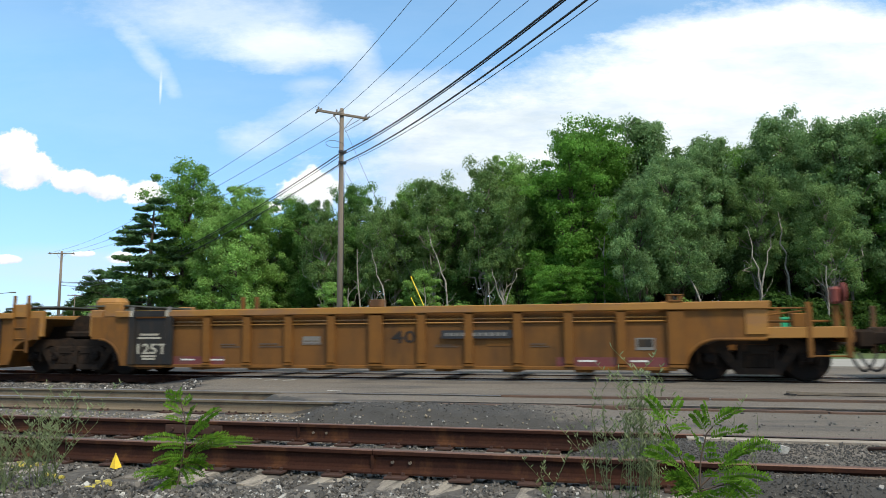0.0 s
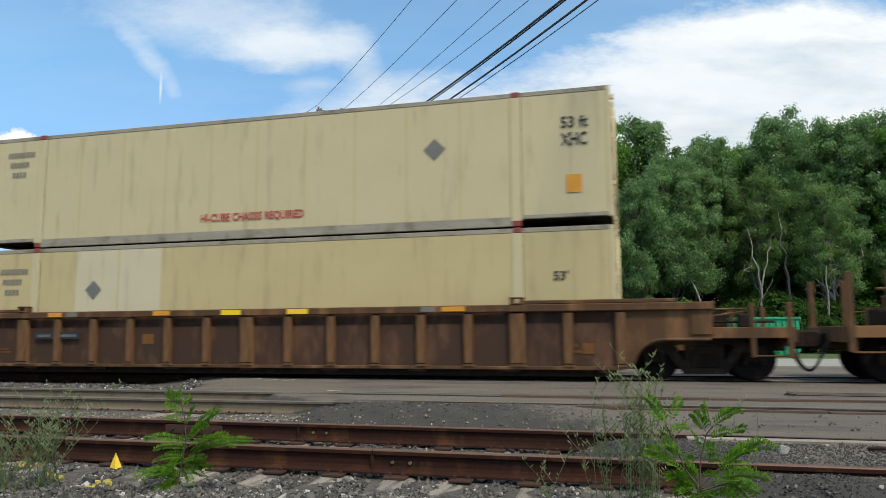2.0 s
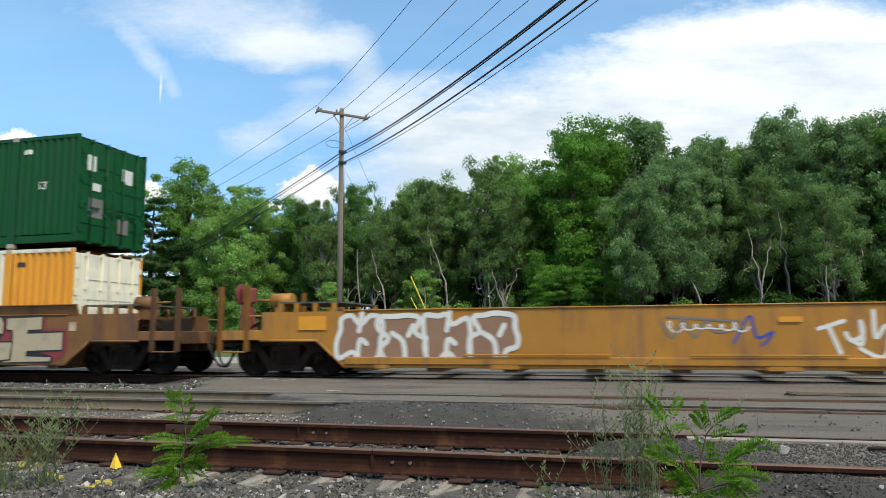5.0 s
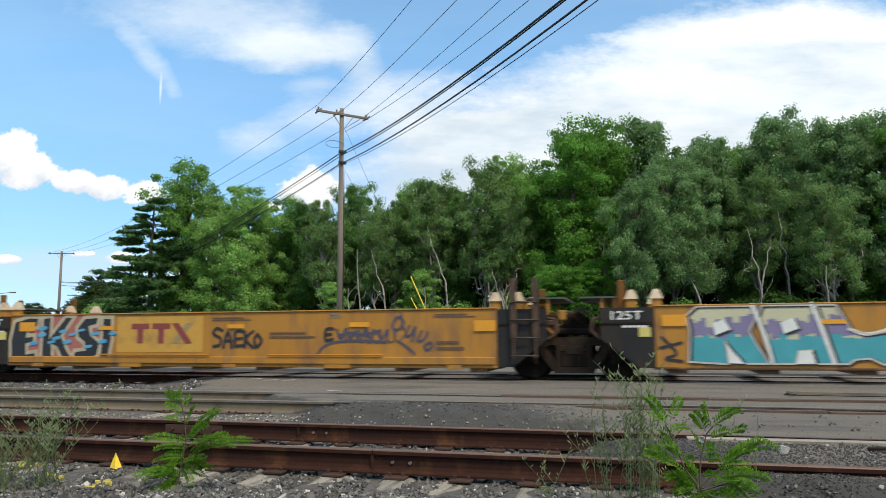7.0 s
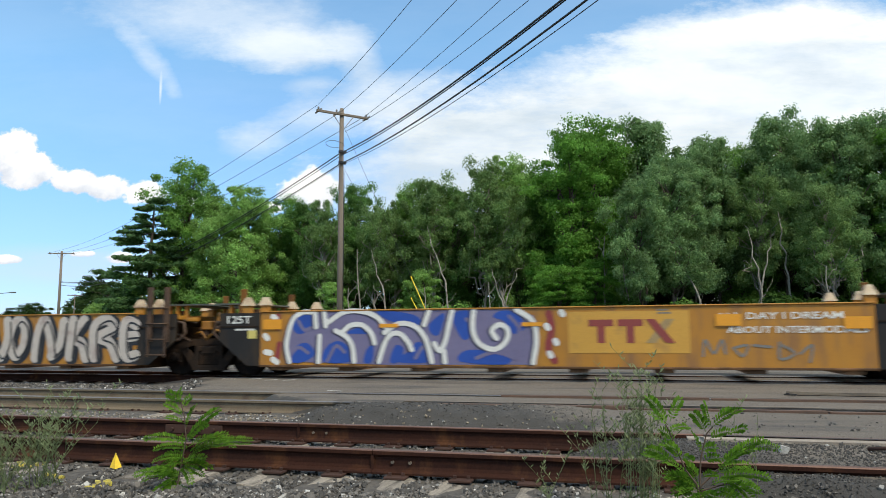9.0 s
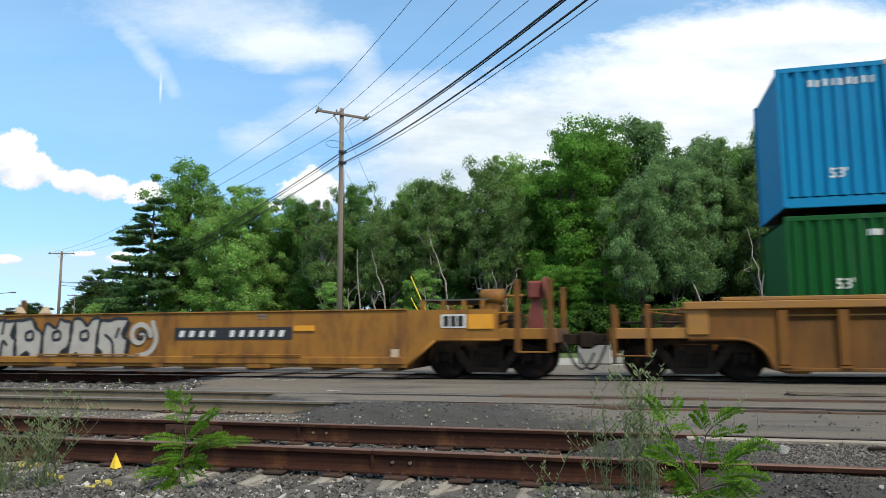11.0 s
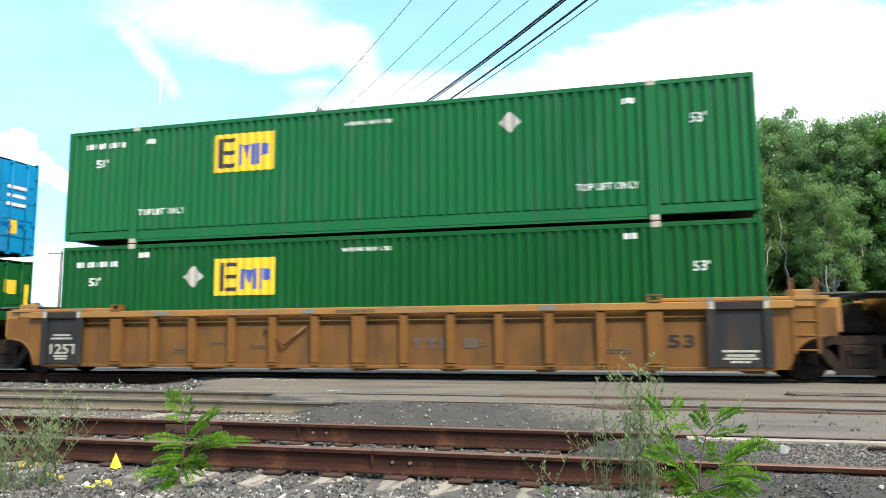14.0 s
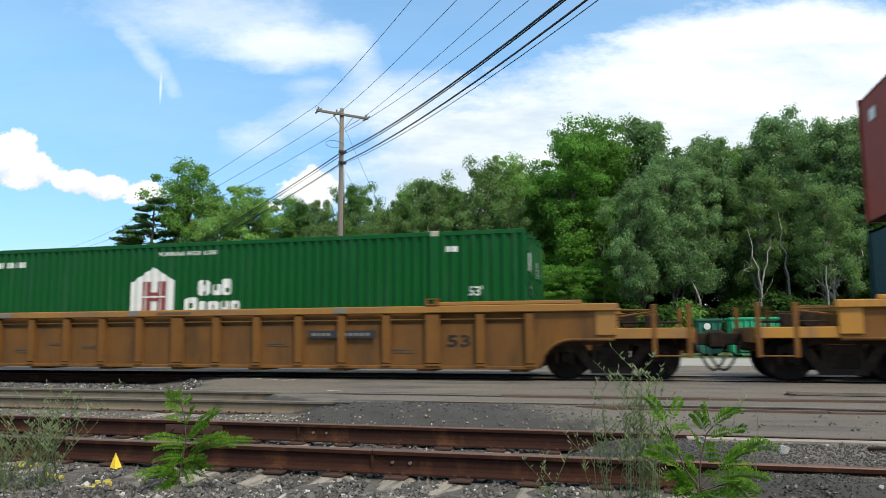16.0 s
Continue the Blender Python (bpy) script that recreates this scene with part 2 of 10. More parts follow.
# ---------- paints, steel, ground and plant materials ----------
RUSTY = (0.10, 0.045, 0.022)
M_YELLOW = mat("golden_car_paint", (0.423, 0.191, 0.0179), (0.363, 0.155, 0.0157), rough=0.55, scale=1.6, dirt=(0.20, 0.10, 0.04), dirt_amount=0.42, dirt_scale=1.1, dirt_stretch=(2.4, 2.4, 0.5), grain=0.06)
M_OCHRE = mat("weathered_ochre_paint", (0.213, 0.0909, 0.018), (0.148, 0.0629, 0.0156), rough=0.7, gloss=0.2, scale=2.0, dirt=(0.10, 0.048, 0.018), dirt_amount=0.5, dirt_scale=1.3, dirt_stretch=(2.2, 2.2, 0.6), grain=0.08)
M_AMBER = mat("rusty_amber_paint", (0.33, 0.150, 0.024), (0.25, 0.108, 0.02), rough=0.65, gloss=0.25, scale=1.4, dirt=(0.13, 0.055, 0.02), dirt_amount=0.5, dirt_scale=1.1, dirt_stretch=(2.2, 2.2, 0.6), grain=0.08)
M_STENCIL = mat("aged_stencil_paint", (0.46, 0.42, 0.33), (0.34, 0.31, 0.24), rough=0.7, scale=8, bump=0.03)
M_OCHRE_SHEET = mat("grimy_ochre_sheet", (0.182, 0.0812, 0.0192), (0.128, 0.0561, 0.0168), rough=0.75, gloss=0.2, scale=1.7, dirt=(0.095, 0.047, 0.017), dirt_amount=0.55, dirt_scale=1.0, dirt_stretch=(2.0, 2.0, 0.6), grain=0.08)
M_GOLD = mat("ochre_chord_paint", (0.332, 0.155, 0.0234), (0.268, 0.118, 0.0199), rough=0.6, scale=1.2, dirt=(0.22, 0.11, 0.045), dirt_amount=0.45, dirt_scale=1.4, dirt_stretch=(0.7, 2, 2), grain=0.06)
M_BROWN = mat("rusty_brown_paint", (0.0944, 0.0403, 0.00915), (0.0658, 0.0296, 0.00833), rough=0.75, scale=1.6, dirt=(0.24, 0.11, 0.04), dirt_amount=0.42, dirt_scale=1.2, dirt_stretch=(2, 2, 0.6), grain=0.1)
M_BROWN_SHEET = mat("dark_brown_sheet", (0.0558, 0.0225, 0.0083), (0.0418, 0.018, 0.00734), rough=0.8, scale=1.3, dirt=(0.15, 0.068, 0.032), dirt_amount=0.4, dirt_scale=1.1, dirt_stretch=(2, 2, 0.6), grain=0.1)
M_CBROWN = mat("faded_red_brown_paint", (0.23, 0.0998, 0.026), (0.17, 0.0788, 0.0236), rough=0.7, scale=1.4, dirt=(0.11, 0.05, 0.03), dirt_amount=0.5, dirt_scale=1.2, dirt_stretch=(2, 2, 0.6), grain=0.08)
M_STEEL = mat("grimy_cast_steel", (0.030, 0.021, 0.015), (0.015, 0.011, 0.009), rough=0.85, gloss=0.12, scale=6, dirt=(0.055, 0.032, 0.018), dirt_amount=0.38, dirt_scale=4, grain=0.25)
M_WHEEL = mat("oily_wheel_steel", (0.018, 0.012, 0.009), (0.009, 0.007, 0.006), rough=0.75, metal=0.1, gloss=0.15, scale=5, dirt=(0.05, 0.028, 0.016), dirt_amount=0.3, dirt_scale=4)
M_DARK = mat("black_panel_paint", (0.026, 0.0245, 0.0235), (0.018, 0.017, 0.0165), rough=0.65, gloss=0.2, scale=2, dirt=(0.045, 0.032, 0.021), dirt_amount=0.45, dirt_scale=1.6, dirt_stretch=(2, 2, 0.5))
M_MAROON = mat("maroon_patch_paint", (0.16, 0.035, 0.035), rough=0.65, scale=3, dirt=(0.10, 0.05, 0.035), dirt_amount=0.4, dirt_scale=3)
M_DECK = mat("grey_grating", (0.11, 0.12, 0.10), rough=0.7, metal=0.3, scale=8)
M_CREAM = mat("cream_guide_paint", (0.56, 0.46, 0.31), (0.42, 0.30, 0.18), rough=0.6, scale=4, dirt=(0.20, 0.12, 0.07), dirt_amount=0.4, dirt_scale=3)
M_WHITE = mat("white_marking_paint", (0.72, 0.71, 0.66), (0.60, 0.59, 0.54), rough=0.6, scale=6, grain=0.06, bump=0.03)
M_BLACKP = mat("black_marking_paint", (0.022, 0.022, 0.025), rough=0.55, scale=6, bump=0.03)
M_GREYP = mat("faded_grey_marking", (0.19, 0.18, 0.16), (0.14, 0.13, 0.115), rough=0.7, scale=8, bump=0.03)
M_DIMP = mat("dim_brown_marking", (0.105, 0.068, 0.043), rough=0.7, scale=8, bump=0.03)
M_REDP = mat("red_marking_paint", (0.50, 0.05, 0.045), rough=0.6, scale=6, bump=0.03)
M_DREDP = mat("dark_red_marking_paint", (0.25, 0.045, 0.035), (0.20, 0.04, 0.035), rough=0.6, scale=4, bump=0.03)
M_BRIGHTY = mat("yellow_reflector", (0.95, 0.62, 0.02), (0.85, 0.52, 0.02), rough=0.5, scale=6, bump=0.03)
M_ORANGEP = mat("orange_patch_paint", (0.72, 0.31, 0.015), (0.62, 0.26, 0.015), rough=0.55, scale=4, bump=0.03)
M_BLUEP = mat("blue_marking_paint", (0.04, 0.09, 0.38), rough=0.5, scale=4, bump=0.03)
M_SILVERP = mat("silver_spray_paint", (0.475, 0.431, 0.37), (0.352, 0.317, 0.273), rough=0.5, scale=3, bump=0.04)
M_TEALP = mat("turquoise_spray_paint", (0.0595, 0.323, 0.357), (0.0425, 0.255, 0.289), rough=0.55, scale=2.5, bump=0.04)
M_LILACP = mat("lilac_spray_paint", (0.212, 0.178, 0.289), (0.17, 0.145, 0.246), rough=0.55, scale=2.5, bump=0.04)
M_SBLUEP = mat("blue_spray_paint", (0.018, 0.075, 0.36), (0.016, 0.055, 0.28), rough=0.55, scale=2.5, bump=0.04)
M_SLATEP = mat("slate_violet_spray_paint", (0.178, 0.156, 0.258), (0.138, 0.123, 0.214), rough=0.55, scale=2, bump=0.04)
M_BONEP = mat("bone_spray_paint", (0.493, 0.409, 0.269), (0.414, 0.334, 0.216), rough=0.6, scale=2, bump=0.04, dirt=(0.30, 0.25, 0.18), dirt_amount=0.35, dirt_scale=2)
M_OLIVEP = mat("olive_spray_paint", (0.3, 0.3, 0.11), (0.237, 0.24, 0.0935), rough=0.6, scale=1.6, bump=0.04, dirt=(0.14, 0.11, 0.06), dirt_amount=0.4, dirt_scale=1.5)
M_LEMONP = mat("pale_yellow_spray_paint", (0.605, 0.517, 0.14), (0.506, 0.418, 0.12), rough=0.6, scale=2, bump=0.04)
M_CYANP = mat("sky_blue_spray_paint", (0.10, 0.36, 0.55), rough=0.55, scale=3, bump=0.04)
M_REDBOX = mat("faded_red_housing", (0.23, 0.045, 0.030), (0.14, 0.035, 0.026), rough=0.7, scale=5)
M_RUBBER = mat("black_rubber_hose", (0.02, 0.02, 0.02), rough=0.7, scale=10)
M_ALU = mat("dull_aluminium_rail", (0.33, 0.33, 0.31), (0.24, 0.24, 0.23), rough=0.5, metal=0.6, scale=4, stretch=(0.3, 1, 1), dirt=(0.14, 0.13, 0.12), dirt_amount=0.4, dirt_scale=2)


def container_paint(name, a, b, dirt=(0.10, 0.10, 0.08), amount=0.30):
    return mat(name, a, b, rough=0.48, scale=0.9, stretch=(0.7, 1, 1.2), contrast=0.7, dirt=dirt, dirt_amount=amount, dirt_scale=1.5, dirt_stretch=(2.5, 2.5, 0.35), grain=0.035, bump=0.04, gloss=0.22)


M_TAN = container_paint("cream_fibreglass", (0.600, 0.505, 0.300), (0.540, 0.450, 0.262), (0.42, 0.34, 0.20), 0.22)
M_TAN_PALE = container_paint("pale_patch_fibreglass", (0.621, 0.54, 0.359), (0.563, 0.486, 0.32), (0.46, 0.40, 0.27), 0.2)
M_TAN_WARM = container_paint("yellowed_fibreglass", (0.565, 0.455, 0.232), (0.500, 0.395, 0.195), (0.42, 0.32, 0.165), 0.3)
M_FOREST = container_paint("forest_green_steel", (0.0036, 0.0756, 0.0167), (0.00324, 0.0619, 0.0145), (0.02, 0.06, 0.032), 0.25)
M_GREEN = container_paint("bright_green_steel", (0.0013, 0.0811, 0.0108), (0.0013, 0.0665, 0.00986), (0.02, 0.085, 0.032), 0.25)
M_PALEGREEN = container_paint("chalky_green_steel", (0.0056, 0.118, 0.0287), (0.0048, 0.099, 0.0255), (0.03, 0.10, 0.05), 0.3)
M_BLUE = container_paint("azure_blue_steel", (0, 0.216, 0.416), (0, 0.182, 0.367), (0.03, 0.14, 0.32), 0.22)
M_CWHITE = container_paint("off_white_steel", (0.8, 0.741, 0.576), (0.73, 0.674, 0.516), (0.42, 0.40, 0.32), 0.3)
M_CORANGE = container_paint("amber_orange_steel", (0.76, 0.33, 0.035), (0.68, 0.29, 0.03), (0.48, 0.22, 0.04), 0.25)
M_OXIDE = container_paint("oxide_red_steel", (0.30, 0.055, 0.030), (0.24, 0.048, 0.028), (0.16, 0.05, 0.03), 0.3)
M_NAVY = container_paint("dark_teal_steel", (0.012, 0.050, 0.050), (0.010, 0.040, 0.042), (0.03, 0.05, 0.045), 0.3)
M_UNIT = mat("black_cooling_unit", (0.022, 0.022, 0.024), rough=0.5, scale=5)

# ---------- ground, tracks, crossing ----------
M_GROUND = mat("dry_gravel_earth", (0.104, 0.0909, 0.0745), (0.0596, 0.0527, 0.0437), rough=0.95, scale=0.6, contrast=0.6, grain=0.5, grain_scale=22, bump=0.8, dirt=(0.055, 0.05, 0.045), dirt_amount=0.4, dirt_scale=0.8)
M_ASPHALT = mat("worn_asphalt", (0.165, 0.139, 0.109), (0.111, 0.0944, 0.0739), rough=0.9, scale=0.7, stretch=(0.5, 1.4, 1), contrast=0.7, grain=0.55, grain_scale=95, bump=0.9, dirt=(0.045, 0.042, 0.04), dirt_amount=0.35, dirt_scale=0.6, dirt_stretch=(0.5, 1.6, 1))
M_FRESH = mat("dark_crumbled_asphalt", (0.0562, 0.0508, 0.0443), (0.0324, 0.0302, 0.027), rough=0.95, scale=2.5, grain=0.5, grain_scale=55, bump=0.9, dirt=(0.10, 0.095, 0.085), dirt_amount=0.42, dirt_scale=2.2)
M_STONE = mat("grey_ballast_stone", (0.20, 0.19, 0.175), (0.10, 0.095, 0.088), rough=0.9, scale=9, grain=0.25, bump=0.4, rand=0.55)
M_TIE = mat("weathered_grey_tie", (0.306, 0.27, 0.216), (0.18, 0.153, 0.122), rough=0.95, scale=7, stretch=(7, 0.6, 3), contrast=0.5, grain=0.3, grain_scale=50, bump=0.8, dirt=(0.045, 0.038, 0.03), dirt_amount=0.42, dirt_scale=5, dirt_stretch=(5, 0.6, 2), rand=0.25)
M_RAILRUST = mat("rusty_rail_side", (0.044, 0.016, 0.009), (0.020, 0.009, 0.007), rough=0.9, gloss=0.15, scale=3, stretch=(0.5, 2, 5), contrast=0.6, grain=0.25, dirt=(0.095, 0.040, 0.016), dirt_amount=0.32, dirt_scale=3.5, dirt_stretch=(1, 1, 0.6))
M_RAILHEAD = mat("rusty_rail_head", (0.17, 0.092, 0.0638), (0.119, 0.064, 0.045), rough=0.55, metal=0.4, scale=3, stretch=(0.3, 2, 2))
M_RAILTAN = mat("dusty_rail_side", (0.17, 0.132, 0.084), (0.111, 0.085, 0.056), rough=0.9, scale=2, stretch=(0.4, 2, 4), grain=0.2, dirt=(0.09, 0.06, 0.04), dirt_amount=0.4, dirt_scale=3)
M_RAILSHINE = mat("polished_rail_head", (0.30, 0.28, 0.26), (0.22, 0.2, 0.19), rough=0.35, metal=0.8, scale=3, stretch=(0.2, 2, 2))
M_PLATE = mat("rusty_tie_plate", (0.0527, 0.022, 0.013), (0.0372, 0.0162, 0.01), rough=0.85, scale=8, rand=0.2)
M_TIMBER = mat("bleached_crossing_timber", (0.215, 0.175, 0.13), (0.125, 0.098, 0.07), rough=0.9, scale=4, stretch=(0.4, 5, 3), grain=0.2, bump=0.5, dirt=(0.07, 0.06, 0.05), dirt_amount=0.4, dirt_scale=3, dirt_stretch=(0.5, 4, 2))
M_REDTIMBER = mat("red_brown_crossing_timber", (0.15, 0.085, 0.055), (0.085, 0.052, 0.036), rough=0.9, scale=4, stretch=(0.4, 5, 3), grain=0.2, bump=0.5, dirt=(0.05, 0.04, 0.033), dirt_amount=0.42, dirt_scale=3, dirt_stretch=(0.5, 4, 2))
M_PALETIMBER = mat("silver_grey_crossing_timber", (0.36, 0.31, 0.25), (0.24, 0.20, 0.155), rough=0.9, scale=4, stretch=(0.4, 5, 3), grain=0.2, bump=0.5, dirt=(0.12, 0.10, 0.08), dirt_amount=0.4, dirt_scale=3, dirt_stretch=(0.5, 4, 2))
# oil-stained bed, darkened further for the shade beneath the train
M_OILY_SHADE = mat("oily_shade_toned_bed", (0.034, 0.030, 0.027), (0.018, 0.016, 0.015), rough=0.9, scale=1.5, grain=0.4, grain_scale=25, bump=0.8)
M_CONCRETE = mat("pale_concrete_road", (0.33, 0.315, 0.28), (0.26, 0.245, 0.22), rough=0.9, scale=0.8, grain=0.15, grain_scale=30)
M_LINE = mat("white_road_paint", (0.62, 0.61, 0.57), (0.45, 0.44, 0.41), rough=0.8, scale=8, grain=0.25)
M_YFLAG = mat("yellow_plastic_flag", (0.85, 0.58, 0.02), (0.75, 0.48, 0.02), rough=0.45, scale=10)
M_GRASS = mat("roadside_grass", (0.075, 0.105, 0.028), (0.05, 0.075, 0.02), rough=0.9, scale=1.5, grain=0.4, grain_scale=30, rand=0.3)

SPUR = (5.716, 7.22)
SIDING = (9.80, 11.30)
MAIN = (15.2775, 16.7825)


def smooth(a, b, x):
    t = min(1, max(0, (x - a) / (b - a)))
    return t * t * (3 - 2 * t)


def paved(x, y):
    """How far the place is covered by the crossing's asphalt, 0 to 1."""
    n = 0.5 * noise.noise((x * 0.8, y * 0.8, 3.0)) + 0.25 * noise.noise((x * 2.3, y * 2.3, 7.0))
    if y < 5.66:
        return smooth(-0.35, 0.55, x - 0.45 - (5.66 - y) * 1.5 + 0.4 * n)
    if y < 7.22:
        edge = -0.55 + (7.22 - y) * 0.55
        return smooth(edge - 0.35, edge + 0.4, x + 0.35 * n)
    if y < 9.75:
        # the broken lip runs slantwise down to the spur
        return max(smooth(-0.95, -0.35, x + 0.25 * n), smooth(-4.9, -3.5, x + 0.5 * n) * smooth(7.50, 8.45, y + 0.25 * n))
    if y < 11.4:
        edge = -4.7 - (y - 9.9) * 1.0
    else:
        edge = -8.1 - (y - 11.8) * 0.6
    return smooth(edge - 0.45, edge + 0.45, x + 0.6 * n)


def land(x, y):
    z = -0.170
    near = 0.035 * noise.noise((x * 0.7, y * 0.7, 0.0)) + 0.02 * noise.noise((x * 2.9, y * 2.9, 5.0))
    z += near if y < 14 else 0.4 * near
    if y < 4.8:
        z += 0.03 - 0.05 * smooth(4.8, 3.0, y)
    p = paved(x, y) if y < 18.6 else 0
    if y < 5.66 and p > 0:
        z += (0.17 * smooth(4.2, 5.5, y) + 0.05 * noise.noise((x * 2.2, y * 2.2, 8.0))) * p
    elif p > 0:
        top = 0.02 if y < 12.5 else 0.035
        for r in SPUR + SIDING + MAIN:
            if abs(y - r) < 0.11:
                top = -0.01
        z = z * (1 - p) + (top + 0.006 * noise.noise((x * 1.3, y * 1.3, 9.0))) * p
    if 7.4 < y < 9.6 and p > 0.02 and x < 0.5:
        k = smooth(0.5, -1.5, x) * p
        hump = smooth(7.5, 8.6, y) * smooth(9.65, 9.0, y)
        z += k * (0.07 * hump + 0.055 * noise.noise((x * 1.6 + y * 2.4, y * 1.2, 6.0)) + 0.03 * noise.noise((x * 6 + y * 5, y * 4, 3.0)) + 0.012 * noise.noise((x * 17, y * 17, 3.0)))
    # crumbling where the paving breaks off
    if 0.02 < p < 0.98:
        z += 0.035 * noise.noise((x * 4.5 + y * 3, y * 2.0, 2.0)) + 0.02 * noise.noise((x * 9, y * 9, 4.0))
    return z


def axis_steps(fine0, fine1, step, lo, hi):
    out = [fine0 + step * i for i in range(int((fine1 - fine0) / step) + 1)]
    g, a, b = step, out[0], out[-1]
    while a > lo:
        g *= 1.35
        a -= g
        out.insert(0, max(a, lo))
    g = step
    while b < hi:
        g *= 1.35
        b += g
        out.append(min(b, hi))
    return out


def broken(x, y):
    """How far the asphalt has crumbled to dark loose lumps, 0 to 1."""
    if not (-30 < x < 20 and 3 < y < 18.6):
        return 0.0
    p = paved(x, y)
    if y < 5.66:
        return smooth(0.02, 0.3, p)
    lip = smooth(0.97, 0.75, p)
    if y < 7.1:
        lip = max(lip, 0.75 * smooth(0.05, 0.3, p) * smooth(2.0, 0.6, x))
    return max(lip, smooth(0.6, -2.2, x + 0.5 * (y - 8.5)) * smooth(7.2, 7.5, y) * smooth(9.75, 9.55, y))


def crumbling(m, colour):
    """Mix a second colour into the asphalt where its surface has broken up."""
    nt = m.node_tree
    bsdf = nt.nodes["Principled BSDF"]
    old = bsdf.inputs["Base Color"].links[0].from_socket
    at = nt.nodes.new("ShaderNodeAttribute")
    at.attribute_name = "crumble"
    tc = nt.nodes.new("ShaderNodeTexCoord")
    nz = nt.nodes.new("ShaderNodeTexNoise")
    nz.inputs["Scale"].default_value, nz.inputs["Detail"].default_value, nz.inputs["Roughness"].default_value = 9, 8, 0.75
    nt.links.new(tc.outputs["Object"], nz.inputs["Vector"])
    add = nt.nodes.new("ShaderNodeMath")
    add.operation = "MULTIPLY_ADD"
    add.inputs[1].default_value = 1.6
    nt.links.new(nz.outputs["Fac"], add.inputs[0])
    nt.links.new(at.outputs["Fac"], add.inputs[2])
    rg = nt.nodes.new("ShaderNodeMapRange")
    rg.inputs["From Min"].default_value, rg.inputs["From Max"].default_value = 1.10, 1.55
    nt.links.new(add.outputs[0], rg.inputs["Value"])
    mx = nt.nodes.new("ShaderNodeMix")
    mx.data_type = "RGBA"
    mx.inputs[7].default_value = (*colour, 1)
    nt.links.new(rg.outputs["Result"], mx.inputs[0])
    nt.links.new(old, mx.inputs[6])
    nt.links.new(mx.outputs[2], bsdf.inputs["Base Color"])


crumbling(M_ASPHALT, (0.048, 0.044, 0.038))


def greasy(m, colour):
    """Dark streaks of grease and brake dust drawn out along the main rails."""
    nt = m.node_tree
    bsdf = nt.nodes["Principled BSDF"]
    old = bsdf.inputs["Base Color"].links[0].from_socket
    at = nt.nodes.new("ShaderNodeAttribute")
    at.attribute_name = "grease"
    tc = nt.nodes.new("ShaderNodeTexCoord")
    mp = nt.nodes.new("ShaderNodeMapping")
    mp.inputs["Scale"].default_value = (0.35, 6.0, 1.0)
    nt.links.new(tc.outputs["Object"], mp.inputs["Vector"])
    nz = nt.nodes.new("ShaderNodeTexNoise")
    nz.inputs["Scale"].default_value, nz.inputs["Detail"].default_value, nz.inputs["Roughness"].default_value = 1.6, 6, 0.65
    nt.links.new(mp.outputs[0], nz.inputs["Vector"])
    add = nt.nodes.new("ShaderNodeMath")
    add.operation = "MULTIPLY_ADD"
    add.inputs[1].default_value = 1.4
    nt.links.new(nz.outputs["Fac"], add.inputs[0])
    nt.links.new(at.outputs["Fac"], add.inputs[2])
    rg = nt.nodes.new("ShaderNodeMapRange")
    rg.inputs["From Min"].default_value, rg.inputs["From Max"].default_value = 0.95, 1.55
    nt.links.new(add.outputs[0], rg.inputs["Value"])
    mx = nt.nodes.new("ShaderNodeMix")
    mx.data_type = "RGBA"
    mx.inputs[7].default_value = (*colour, 1)
    nt.links.new(rg.outputs["Result"], mx.inputs[0])
    nt.links.new(old, mx.inputs[6])
    nt.links.new(mx.outputs[2], bsdf.inputs["Base Color"])


def greased(y):
    return max(0.0, max(0.75 * smooth(0.75, 0.05, abs(y - r)) for r in MAIN), max(0.45 * smooth(0.28, 0.06, abs(y - r)) for r in SIDING))


greasy(M_ASPHALT, (0.040, 0.036, 0.032))


def build_ground():
    xs = axis_steps(-6, 4, 0.07, -2500, 2500)
    ys = axis_steps(4.0, 17.6, 0.065, -1200, 3000)
    verts = [(x, y, land(x, y) if -30 < x < 20 and 1 < y < 22 else -0.14) for y in ys for x in xs]
    n = len(xs)
    faces, mats = [], []
    for j in range(len(ys) - 1):
        for i in range(n - 1):
            faces.append((j * n + i, j * n + i + 1, (j + 1) * n + i + 1, (j + 1) * n + i))
            cx, cy = (xs[i] + xs[i + 1]) / 2, (ys[j] + ys[j + 1]) / 2
            p = paved(cx, cy) if cy < 18.6 else 0
            k = 1 if p > 0.06 else 0
            # near-black bed under and behind the train: oil plus its shade in the colour
            if 14.55 < cy < 18.6 and p < 0.06:
                k = 5
            if 18.6 <= cy < 26:
                k = 1 if cx > -8.5 or cy > 22.5 else 5
            if 26 <= cy < 33:
                k = 3
            if cy >= 33:
                k = 4
            mats.append(k)
    me = bpy.data.meshes.new("ground")
    me.from_pydata(verts, [], faces)
    for m in (M_GROUND, M_ASPHALT, M_FRESH, M_CONCRETE, M_GRASS, M_OILY_SHADE):
        me.materials.append(m)
    me.polygons.foreach_set("material_index", mats)
    me.polygons.foreach_set("use_smooth", [True] * len(faces))
    crumble = me.attributes.new("crumble", "FLOAT", "POINT")
    crumble.data.foreach_set("value", [broken(x, y) for x, y, z in verts])
    grease = me.attributes.new("grease", "FLOAT", "POINT")
    grease.data.foreach_set("value", [greased(y) for x, y, z in verts])
    return tagged(new("ground", me), "gravel yard and asphalt crossing with a pale road behind", "ground", kind="structure")


build_ground()


